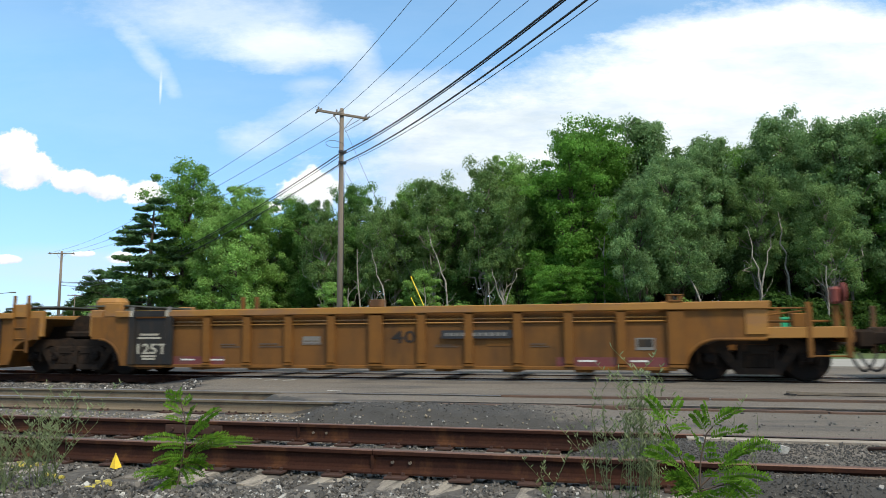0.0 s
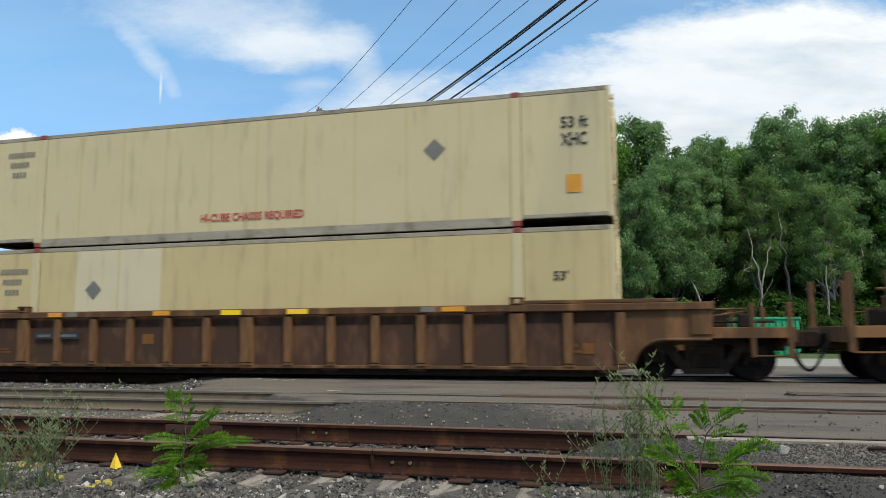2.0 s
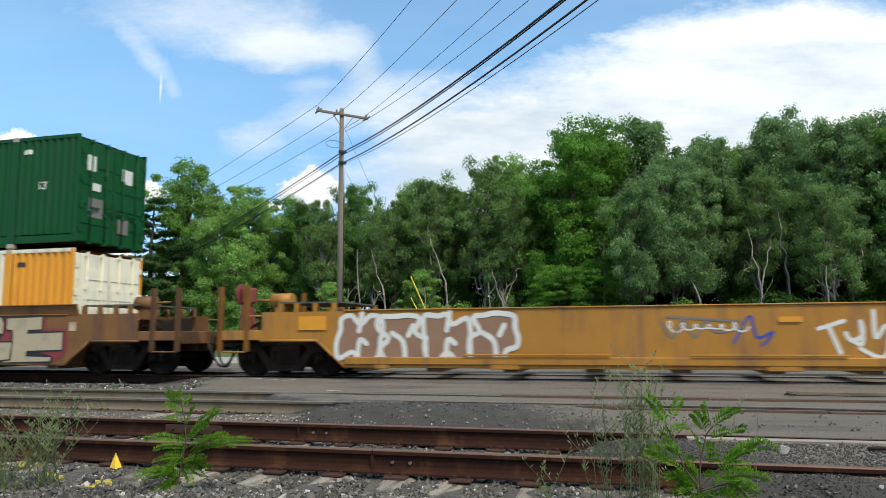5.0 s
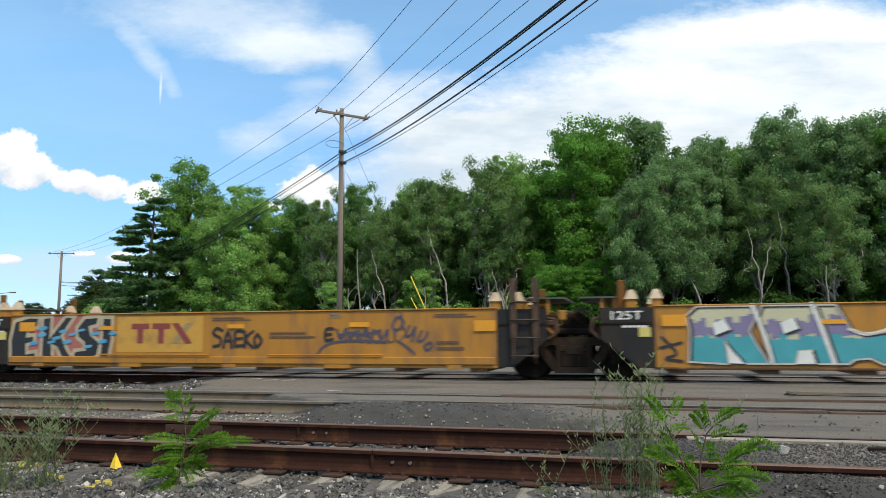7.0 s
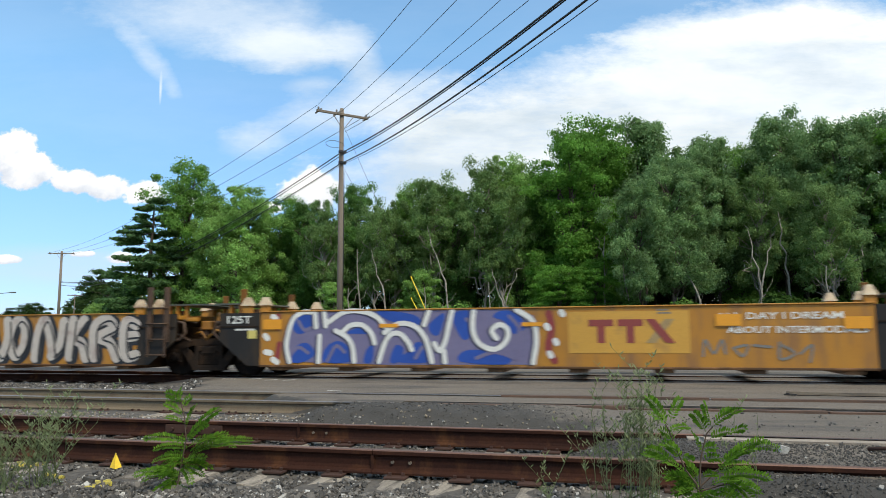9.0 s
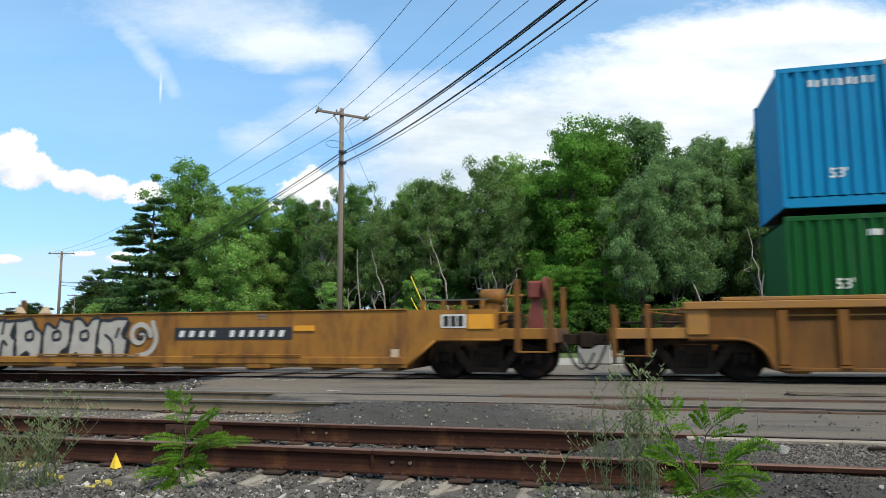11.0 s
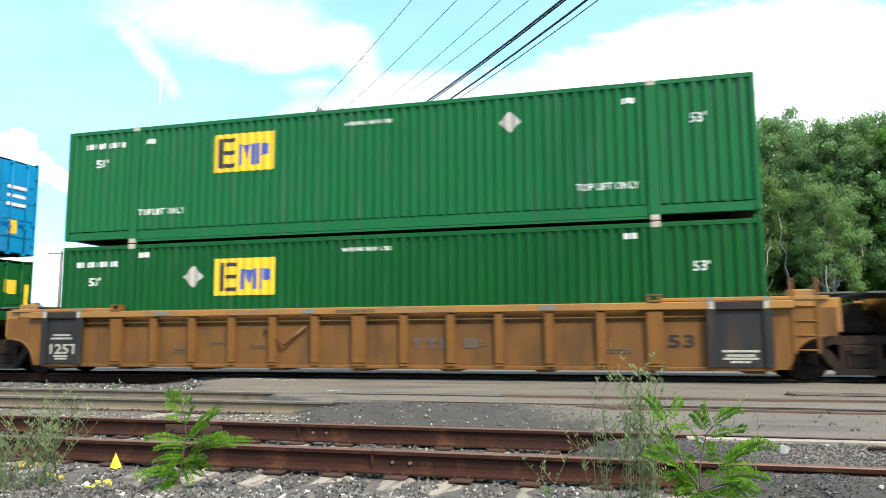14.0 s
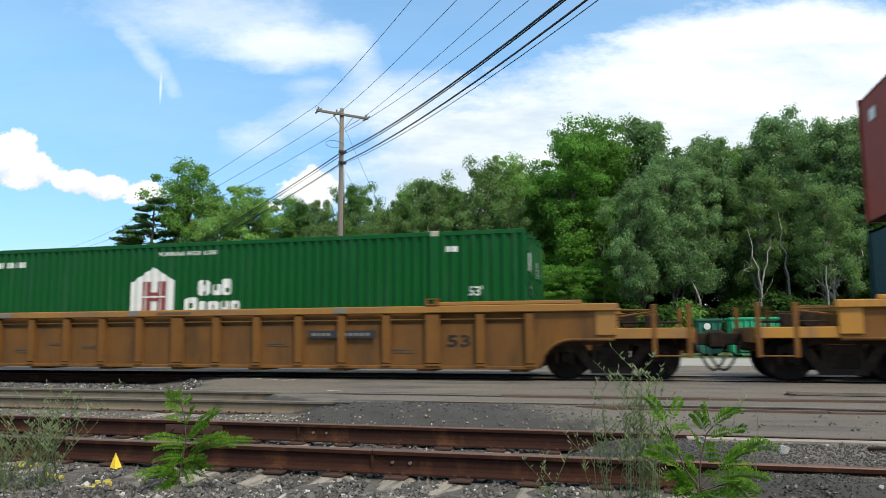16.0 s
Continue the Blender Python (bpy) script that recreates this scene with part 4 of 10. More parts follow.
def number_53(c, x, z, m=None):
    put_text(c, "53'", x, z, 0.20, FY, m or M_WHITE, "length_number")


def hexagon(cx, cz, rx, rz, flat=False):
    return [(cx, cz + rz), (cx - rx, cz + rz * 0.5), (cx - rx, cz - rz * 0.5), (cx, cz - rz), (cx + rx, cz - rz * 0.5), (cx + rx, cz + rz * 0.5)]


def diamond(c, x, z, r, m, label="faded diamond placard"):
    part("placard", poly_plate([(x, z + r), (x - r, z), (x, z - r), (x + r, z)], FY), m, c, label)


def hexagon_marks(c):
    part("logo", poly_plate(hexagon(7.2, 1.62, 0.60, 0.70), FY), M_WHITE, c, "white hexagon emblem")
    bm = bmesh.new()
    for x0, x1, z0, z1 in ((6.90, 7.00, 1.24, 1.98), (7.03, 7.12, 1.24, 1.98), (7.31, 7.41, 1.24, 1.98), (7.44, 7.53, 1.24, 1.98), (7.10, 7.33, 1.64, 1.72), (7.10, 7.33, 1.51, 1.59)):
        plate(bm, x0, x1, z0, z1, FY - (0.005 if z1 - z0 > 0.2 else 0.0095))
    pieces("emblem_bar", bm, M_DREDP, c)
    bm = bmesh.new()
    plate(bm, 6.88, 7.55, 1.595, 1.63, FY - 0.014)
    part("emblem_line", bm, M_WHITE, c)
    block_word(c, [(8.43, 1.62, 0.30, 0.36), (8.78, 1.62, 0.24, 0.26), (9.06, 1.62, 0.24, 0.38),
                   (8.08, 1.22, 0.34, 0.36), (8.47, 1.22, 0.18, 0.27), (8.70, 1.22, 0.26, 0.27), (9.00, 1.22, 0.24, 0.27), (9.29, 1.12, 0.24, 0.37)], FY, M_WHITE, "white block lettering")
    block_word(c, [(8.545, 1.62, 0.07, 0.10), (8.545, 1.86, 0.07, 0.12), (8.87, 1.73, 0.06, 0.15), (9.15, 1.69, 0.07, 0.10), (8.20, 1.33, 0.10, 0.12), (8.80, 1.31, 0.07, 0.09), (9.09, 1.34, 0.06, 0.15), (9.38, 1.32, 0.07, 0.09)], FY - 0.005, M_GREEN, "green notches in the white blocks")
    put_text(c, "WARNING HIGH CUBE", 7.3, 2.58, 0.10, FY, M_WHITE, width=1.6)
    for x in (0.84, 14.9):
        number_53(c, x, 1.50)
    mark(c, "serial_mark", bar_row(2.32, 2.42, 1.2, 0.14, 9, FY, 0.48), M_WHITE)
    for x in (1.45, 14.42):
        mark(c, "small_mark", bar_row(x, 2.44, 0.26, 0.12, 3, FY, 0.15), M_WHITE)
    for x in (2.40, 13.52):
        bm = bmesh.new()
        plate(bm, x, x + 0.2, 0.66, 0.78, FY), plate(bm, x - 0.02, x + 0.22, 0.82, 0.86, FY)
        mark(c, "lift_mark", bm, M_WHITE)


def yellow_emblem(c, x, z, w=1.55, h=0.88):
    bm = bmesh.new()
    plate(bm, x, x + w, z, z + h, FY)
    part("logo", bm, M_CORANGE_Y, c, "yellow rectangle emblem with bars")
    k = h / 0.88
    bm = bmesh.new()
    plate(bm, x + 0.14, x + 0.24, z + 0.10 * k, z + 0.78 * k, FY - 0.005)
    for z0 in (0.10, 0.40, 0.69):
        plate(bm, x + 0.26, x + 0.58, z + z0 * k, z + (z0 + 0.09) * k, FY - 0.005)
    pieces("emblem_bar", bm, M_BLACKP, c)
    bm = bmesh.new()
    for pts in ([(0.66, 0.14), (0.76, 0.14), (0.76, 0.62), (0.66, 0.62)], [(0.78, 0.60), (0.88, 0.24), (0.98, 0.60)], [(1.00, 0.14), (1.08, 0.14), (1.08, 0.62), (1.00, 0.62)],
                [(1.14, 0.14), (1.22, 0.14), (1.22, 0.62), (1.14, 0.62)], [(1.25, 0.34), (1.44, 0.36), (1.44, 0.60), (1.25, 0.62)]):
        prism(bm, [(x + a, z + b * k) for a, b in pts], "y", FY - 0.009, FY - 0.005)
    pieces("emblem_bar", bm, M_BLUEP, c)


M_CORANGE_Y = container_paint("golden_emblem_paint", (0.80, 0.50, 0.03), (0.74, 0.45, 0.03), (0.6, 0.38, 0.06), 0.2)


def fiberglass_box(label, mid_u, z, lower):
    """A smooth cream insulated box with an open braced frame round a cooling unit at its nose."""
    c = thing("insulated_container", label, "container", pose(mid_u - LEN / 2, TRACK_Y, z), "containers on the train")
    w = WID / 2
    frame_parts(c, M_TAN, True, M_DREDP)
    seams = [0.62, 1.86, 2.1, 3.18, 4.42, 5.63, 6.86, 8.08, 9.30, 10.52, 11.74, 12.95, 14.05, 14.29, LEN - 0.10]
    for s in (-1, 1):
        for i, (a, b) in enumerate(zip(seams, seams[1:])):
            if b - a < 0.4:
                continue
            bm = bmesh.new()
            y = s * (w - 0.008)
            y0, y1 = sorted((y, y - s * 0.03))
            box(bm, a + 0.006, b - 0.006, y0, y1, 0.2, HGT - 0.11, 0.006)
            m = M_TAN
            if lower and s < 0:
                m = M_TAN_PALE if 3.1 < a < 5.0 else M_TAN_WARM
            part("side_panel", bm, m, c)
            bm = bmesh.new()
            y0, y1 = sorted((y - s * 0.012, y + s * 0.001))
            box(bm, b - 0.022, b + 0.022, y0, y1, 0.2, HGT - 0.11)
            part("seam_strip", bm, M_TAN_WARM, c)
    # braced nose frame
    for s in (-1, 1):
        bm = bmesh.new()
        y0, y1 = sorted((s * (w - 0.09), s * w))
        def strut(x0, z0, x1, z1, t=0.05):
            d = Vector((x1 - x0, z1 - z0)).normalized() * t
            nrm = Vector((-d.y, d.x))
            prism(bm, [(x0 + nrm.x, z0 + nrm.y), (x0 - nrm.x, z0 - nrm.y), (x1 - nrm.x, z1 - nrm.y), (x1 + nrm.x, z1 + nrm.y)], "y", y0, y1)
        strut(0.12, 2.62, 0.50, 1.55), strut(0.52, 1.45, 0.14, 0.30)
        box(bm, 0.1, 0.6, y0, y1, 1.44, 1.56)
        box(bm, 0.50, 0.62, y0, y1, 0.2, HGT - 0.1)
        part("nose_brace", bm, M_TAN, c)
    bm = bmesh.new()
    box(bm, 0.60, 0.66, -w + 0.03, w - 0.03, 0.16, HGT - 0.1)
    box(bm, 0.12, 0.60, -0.95, 0.95, 1.0, HGT - 0.25, 0.06)
    box(bm, 0.16, 0.60, -0.85, 0.85, 0.25, 0.9, 0.04)
    lathe(bm, [(-0.02, 0.38), (0.03, 0.36)], (0.10, -0.4, 1.9), "x", 16)
    lathe(bm, [(-0.02, 0.38), (0.03, 0.36)], (0.10, 0.45, 1.9), "x", 16)
    for zz in (0.35, 0.5, 0.65):
        box(bm, 0.13, 0.17, -0.7, 0.7, zz, zz + 0.06)
    part("cooling_unit", bm, M_UNIT, c)
    door_end(c, M_TAN, LEN - 0.01, [(0.2, 0.42, 1.0, 1.4, M_ORANGEP), (-0.9, -0.75, 0.4, 0.55, M_GREYP), (-0.9, -0.75, 1.6, 1.75, M_GREYP), (0.6, 0.8, 1.9, 2.2, M_GREYP)])
    MOVES.append(c)
    return c


DECALS = ("logo", "emblem_bar", "emblem_line", "emblem_ray", "emblem_cell", "logo_block", "lettering", "length_number", "serial_mark", "small_mark", "lift_mark", "placard")
PANELS = ((0.10, POST[0] - 0.1), (POST[0] + 0.1, POST[1] - 0.1), (POST[1] + 0.1, LEN - 0.10))


def drape(c, period=0.2095, depth=0.05):
    """Lay the markings of a corrugated box into its corrugations, as paint and film lie on the steel."""
    for ob in list(c.children):
        if ob.name.split(".")[0] not in DECALS or ob.type != "MESH":
            continue
        bm = bmesh.new()
        bm.from_mesh(ob.data)
        off = ob.location.copy()
        ob.location = (0, 0, 0)
        bmesh.ops.translate(bm, verts=bm.verts, vec=off)
        lo, hi = min(v.co.x for v in bm.verts), max(v.co.x for v in bm.verts)
        for x0, x1 in PANELS:
            if hi < x0 or lo > x1:
                continue
            n = max(1, round((x1 - x0) / period))
            p = (x1 - x0) / n
            for i in range(max(0, int((lo - x0) / p) - 1), min(n, int((hi - x0) / p) + 2)):
                for k in (0.0, 0.18, 0.52, 0.70):
                    x = x0 + (i + k) * p
                    if lo < x < hi:
                        bmesh.ops.bisect_plane(bm, geom=bm.verts[:] + bm.edges[:] + bm.faces[:], plane_co=(x, 0, 0), plane_no=(1, 0, 0), dist=1e-4)
            for v in bm.verts:
                if x0 <= v.co.x <= x1:
                    q = ((v.co.x - x0) / p) % 1.0
                    d = q / 0.18 if q < 0.18 else 1.0 if q < 0.52 else (0.70 - q) / 0.18 if q < 0.70 else 0.0
                    v.co.y += depth * (1 - d)
        bm.to_mesh(ob.data)
        bm.free()


def build_containers():
    low, up = 0.30, 3.224
    # cream pair
    mid = 10.209 - 1.98 + LEN / 2
    c = fiberglass_box("cream insulated container with red warning lettering, upper of two", mid, up, False)
    put_text(c, "HI-CUBE CHASSIS REQUIRED", 6.63, 0.43, 0.19, FY, M_REDP, width=2.65)
    put_text(c, "53 ft", 15.12, 2.04, 0.25, FY, M_BLACKP, width=0.56)
    put_text(c, "XHC", 15.13, 1.66, 0.28, FY, M_BLACKP, width=0.54)
    bm = bmesh.new()
    plate(bm, 15.22, 15.53, 0.66, 1.04, FY)
    mark(c, "warning_label", bm, M_ORANGEP, "orange warning label")
    diamond(c, 12.39, 1.78, 0.24, M_GREYP)
    for k, (n, w2) in enumerate(((9, 0.85), (6, 0.6), (4, 0.45))):
        mark(c, "serial_mark", bar_row(0.92 + 0.08 * k, 2.36 - 0.26 * k, w2, 0.13, n, FY), M_GREYP)
    c = fiberglass_box("yellowed cream insulated container with a pale patched panel", mid, low, True)
    diamond(c, 3.73, 1.82, 0.23, M_GREYP)
    put_text(c, "53'", 14.9, 1.78, 0.19, FY, M_BLACKP)
    for k, (n, w2) in enumerate(((9, 0.85), (6, 0.6), (4, 0.45))):
        mark(c, "serial_mark", bar_row(0.92 + 0.08 * k, 2.26 - 0.26 * k, w2, 0.13, n, FY), M_GREYP)
    # forest green over white and orange
    mid = 33.752 - 1.98 + LEN / 2
    door = [(-1.0, -0.7, 2.0, 2.4, M_WHITE), (0.3, 0.7, 1.9, 2.3, M_WHITE), (-0.9, -0.4, 0.8, 1.3, M_GREYP), (0.2, 0.6, 0.5, 0.9, M_GREYP), (-0.8, -0.5, 1.5, 1.7, M_WHITE)]
    hexagon_marks(steel_box("corrugated_container", "forest green corrugated container with white hexagon emblem", M_FOREST, mid, up, patches=door))
    c = steel_box("corrugated_container", "off-white corrugated container with amber orange ends and sun emblem", M_CWHITE, mid, low, M_CORANGE, patches=[(-1.1, -0.9, 0.5, 2.4, M_CWHITE)])
    bm = bmesh.new()
    lathe(bm, [(0.0, 0.31), (0.004, 0.31)], (7.45, FY - 0.008, 1.90), "y", 28)
    part("logo", bm, M_BRIGHTY, c, "yellow sun disc emblem")
    bm = bmesh.new()
    for a in (45, 135, 225, 315):
        q = radians(a)
        d, nn = Vector((math.cos(q), math.sin(q))), Vector((-math.sin(q), math.cos(q)))
        o = Vector((7.45, 1.90))
        pts = [o + d * 0.34 + nn * 0.12, o + d * 0.34 - nn * 0.12, o + d * 0.56 - nn * 0.03, o + d * 0.76]
        prism(bm, [tuple(p) for p in pts], "y", FY - 0.004, FY)
    pieces("emblem_ray", bm, M_BLACKP, c)
    block_word(c, [(6.50, 1.66, 0.42, 0.42), (7.97, 1.66, 0.38, 0.42), (8.48, 1.66, 0.42, 0.42), (9.02, 1.66, 0.46, 0.42)], FY, M_BLACKP, "black slanting block lettering", 0.2)
    block_word(c, [(6.62, 1.75, 0.18, 0.09), (6.58, 1.92, 0.20, 0.07), (8.00, 1.76, 0.22, 0.07), (8.14, 1.92, 0.22, 0.07), (8.64, 1.78, 0.11, 0.32), (9.17, 1.64, 0.14, 0.32)], FY - 0.005, M_CWHITE, "white notches in the black blocks", 0.2)
    diamond(c, 2.86, 2.12, 0.2, M_GREYP)
    mark(c, "serial_mark", bar_row(2.74, 2.44, 1.1, 0.12, 9, FY, 0.5), M_GREYP)
    mark(c, "small_mark", bar_row(1.45, 2.44, 0.26, 0.12, 3, FY, 0.15), M_BLACKP)
    mark(c, "small_mark", bar_row(14.42, 2.44, 0.26, 0.12, 3, FY, 0.15), M_BLACKP)
    # azure over green
    mid = 138.221 - 1.98 + LEN / 2
    door2 = [(-1.0, -0.6, 2.2, 2.4, M_WHITE), (-1.0, -0.5, 1.7, 1.8, M_WHITE), (0.2, 0.9, 2.0, 2.1, M_WHITE), (0.2, 0.9, 1.75, 1.85, M_WHITE), (0.2, 0.9, 1.5, 1.6, M_WHITE), (-1.0, -0.6, 0.7, 1.0, M_CORANGE_Y), (0.3, 0.6, 0.7, 1.1, M_CORANGE_Y), (-0.9, -0.3, 1.2, 1.3, M_WHITE)]
    c = steel_box("corrugated_container", "azure blue corrugated container with white block lettering", M_BLUE, mid, up, patches=door2)
    part("logo", poly_plate(hexagon(3.80, 1.97, 0.38, 0.42), FY), M_WHITE, c, "white hexagon emblem with blue cells")
    bm = bmesh.new()
    for a in range(6):
        q = radians(60 * a)
        cx, cz = 3.80 + 0.20 * math.sin(q), 1.97 + 0.22 * math.cos(q)
        prism(bm, [(cx + 0.075 * math.sin(radians(60 * k + 30)), cz + 0.08 * math.cos(radians(60 * k + 30))) for k in range(6)], "y", FY - 0.009, FY - 0.005)
    pieces("emblem_cell", bm, M_BLUE, c)
    words = []
    for x, w2, h2 in ((4.28, 0.26, 0.27), (4.56, 0.06, 0.06), (4.66, 0.30, 0.27), (5.00, 0.06, 0.06), (5.12, 0.32, 0.34), (5.48, 0.30, 0.27), (5.82, 0.28, 0.27), (6.14, 0.10, 0.27), (6.28, 0.30, 0.27), (6.62, 0.26, 0.27), (6.92, 0.32, 0.27), (7.28, 0.30, 0.27)):
        if w2 < 0.1:
            words.append((x, 1.90, w2, h2))
            continue
        words.append((x, 1.90, w2 * 0.86, h2))
    block_word(c, words, FY, M_WHITE, "white block lettering")
    block_word(c, [(x + w2 * 0.30, 1.90 + h2 * (0.30 if i % 2 else 0.0), w2 * 0.24, h2 * (0.36 if i % 2 else 0.42)) for i, (x, z, w2, h2) in enumerate(words) if w2 > 0.15], FY - 0.005, M_BLUE, "blue notches in the white blocks")
    mark(c, "serial_mark", bar_row(0.58, 2.47, 1.2, 0.14, 9, FY, 0.48), M_WHITE)
    number_53(c, 0.84, 0.67), number_53(c, 14.88, 0.68)
    put_text(c, "WARNING HIGH CUBE", 7.35, 2.58, 0.10, FY, M_WHITE, width=1.6)
    for x in (2.38, 13.50):
        bm = bmesh.new()
        plate(bm, x, x + 0.2, 0.66, 0.78, FY), plate(bm, x - 0.02, x + 0.22, 0.82, 0.86, FY)
        mark(c, "lift_mark", bm, M_WHITE)
        mark(c, "small_mark", bar_row(x, 2.58, 0.26, 0.12, 3, FY, 0.15), M_WHITE)
    c = steel_box("corrugated_container", "bright green corrugated container with yellow emblem and white placard", M_GREEN, mid, low, patches=[(-1.15, -1.0, 0.3, 2.2, M_CORANGE_Y), (1.0, 1.15, 0.3, 2.2, M_CORANGE_Y), (-0.7, -0.4, 1.3, 1.7, M_WHITE), (0.3, 0.7, 1.9, 2.3, M_CORANGE_Y)])
    yellow_emblem(c, 7.28, 1.22)
    diamond(c, 12.25, 1.87, 0.28, M_WHITE, "white diamond placard")
    mark(c, "serial_mark", bar_row(12.55, 2.43, 1.2, 0.14, 9, FY, 0.48), M_WHITE)
    number_53(c, 0.82, 1.49), number_53(c, 14.86, 1.50)
    put_text(c, "WARNING HIGH CUBE", 7.25, 2.63, 0.10, FY, M_WHITE, width=1.6)
    for x in (1.42, 14.40):
        mark(c, "small_mark", bar_row(x, 2.47, 0.26, 0.12, 3, FY, 0.15), M_WHITE)
    # two greens
    mid = 157.805 - 1.98 + LEN / 2
    door3 = [(-1.05, -0.55, 2.1, 2.5, M_CORANGE_Y), (0.35, 0.6, 1.9, 2.25, M_GREYP), (0.75, 1.05, 1.9, 2.3, M_WHITE), (0.35, 0.65, 1.35, 1.6, M_CORANGE_Y), (0.7, 1.05, 0.7, 0.95, M_CREAM), (-1.0, -0.5, 0.9, 1.5, M_DIMP)]
    c = steel_box("corrugated_container", "chalky green corrugated container with yellow emblem", M_PALEGREEN, mid, up, patches=door3)
    yellow_emblem(c, 4.14, 1.60, 1.6, 0.92)
    diamond(c, 11.27, 2.26, 0.24, M_SILVERP)
    for x in (2.13, 12.63):
        put_text(c, "TOP LIFT ONLY", x, 0.68, 0.15, FY, M_WHITE, width=1.26)
    mark(c, "serial_mark", bar_row(0.50, 2.42, 1.2, 0.13, 9, FY, 0.48), M_WHITE)
    number_53(c, 0.84, 1.94), number_53(c, 14.9, 1.96)
    put_text(c, "WARNING HIGH CUBE", 7.48, 2.48, 0.09, FY, M_WHITE, width=1.15)
    for x in (2.25, 13.60):
        mark(c, "small_mark", bar_row(x, 2.45, 0.26, 0.12, 3, FY, 0.15), M_WHITE)
    c = steel_box("corrugated_container", "bright green corrugated container with yellow emblem and grey placard", M_GREEN, mid, low, patches=door3[:3] + [(-1.2, -1.05, 0.4, 2.3, M_WHITE), (1.05, 1.2, 0.4, 2.3, M_WHITE), (-0.6, -0.5, 0.2, 2.6, M_WHITE), (0.2, 1.0, 1.2, 1.3, M_WHITE), (0.2, 1.0, 0.8, 0.9, M_WHITE)])
    yellow_emblem(c, 4.28, 1.61, 1.52, 0.86)
    diamond(c, 3.70, 2.07, 0.26, M_SILVERP)
    mark(c, "serial_mark", bar_row(0.44, 2.37, 1.2, 0.13, 9, FY, 0.48), M_WHITE)
    number_53(c, 0.80, 1.91), number_53(c, 14.84, 1.90)
    put_text(c, "WARNING HIGH CUBE", 7.45, 2.53, 0.09, FY, M_WHITE, width=1.15)
    for x in (2.2, 13.55):
        mark(c, "small_mark", bar_row(x, 2.57, 0.26, 0.12, 3, FY, 0.15), M_WHITE)
    # single green in the last well
    mid = 177.298 - 1.98 + LEN / 2
    hexagon_marks(steel_box("corrugated_container", "bright green corrugated container with white emblem, alone in its well", M_GREEN, mid, low, patches=door))
    # the pair that only just comes into view
    mid = 198.57 + LEN / 2
    c = steel_box("corrugated_container", "oxide red corrugated container, upper of two", M_OXIDE, mid, up)
    bm = bmesh.new()
    box(bm, 0.005, 0.012, 0.2, 0.6, 2.2, 2.45)
    mark(c, "small_mark", bm, M_WHITE)
    steel_box("corrugated_container", "dark teal corrugated container under a red one", M_NAVY, mid, low)


build_containers()
for _c in MOVES:
    if _c.name.startswith("corrugated"):
        drape(_c)

# ---------- rolling stock ----------
RAIL = 0.06                 # top of the main track's rails
WHEEL_R = 0.44
SPINS = []                  # wheelsets that roll


def wheelset_mesh():
    bm = bmesh.new()
    tube(bm, (0, -1.08, 0), (0, 1.08, 0), 0.085, seg=12)
    for s in (-1, 1):
        prof = [(s * 0.82, 0.12), (s * 0.84, 0.30), (s * 0.83, 0.36), (s * 0.835, WHEEL_R - 0.02), (s * 0.82, WHEEL_R), (s * 0.72, WHEEL_R + 0.004), (s * 0.70, WHEEL_R + 0.026), (s * 0.685, WHEEL_R + 0.02), (s * 0.68, 0.36), (s * 0.73, 0.28), (s * 0.70, 0.12)]
        lathe(bm, prof, (0, 0, 0), "y", 28)
        lathe(bm, [(s * 0.98, 0.10), (s * 1.12, 0.11), (s * 1.15, 0.06)], (0, 0, 0), "y", 14)
        for a in range(6):      # bolts on the axle cap
            q = radians(60 * a)
            box(bm, 0.07 * math.cos(q) - 0.014, 0.07 * math.cos(q) + 0.014, s * 1.14 - 0.03, s * 1.14 + 0.03, 0.07 * math.sin(q) - 0.014, 0.07 * math.sin(q) + 0.014)
    return bm


def side_frame_mesh():
    bm = bmesh.new()
    y0, y1 = -0.09, 0.09
    z = RAIL + WHEEL_R
    prism(bm, [(-1.12, z + 0.10), (-1.12, z + 0.22), (-0.92, z + 0.26), (-0.50, z + 0.42), (0.50, z + 0.42), (0.92, z + 0.26), (1.12, z + 0.22), (1.12, z + 0.10), (0.72, z + 0.12), (0.48, z + 0.26), (-0.48, z + 0.26), (-0.72, z + 0.12)], "y", y0, y1)
    for s in (-1, 1):
        prism(bm, [(s * 0.74, z + 0.14), (s * 0.56, z + 0.20), (s * 0.26, z - 0.20), (s * 0.40, z - 0.30)], "y", y0 + 0.01, y1 - 0.01)
        box(bm, min(s * 0.26, s * 0.36), max(s * 0.26, s * 0.36), y0, y1, z - 0.22, z + 0.28)
        for a, b in ((0.74, 0.80), (1.04, 1.12)):
            box(bm, min(s * a, s * b), max(s * a, s * b), y0, y1, z - 0.13, z + 0.14)
        tube(bm, (s * 0.92, -0.12, z + 0.13), (s * 0.92, 0.12, z + 0.13), 0.06, seg=8)
    prism(bm, [(-0.42, z - 0.31), (0.42, z - 0.31), (0.34, z - 0.19), (-0.34, z - 0.19)], "y", y0 - 0.02, y1 + 0.02)
    return bm


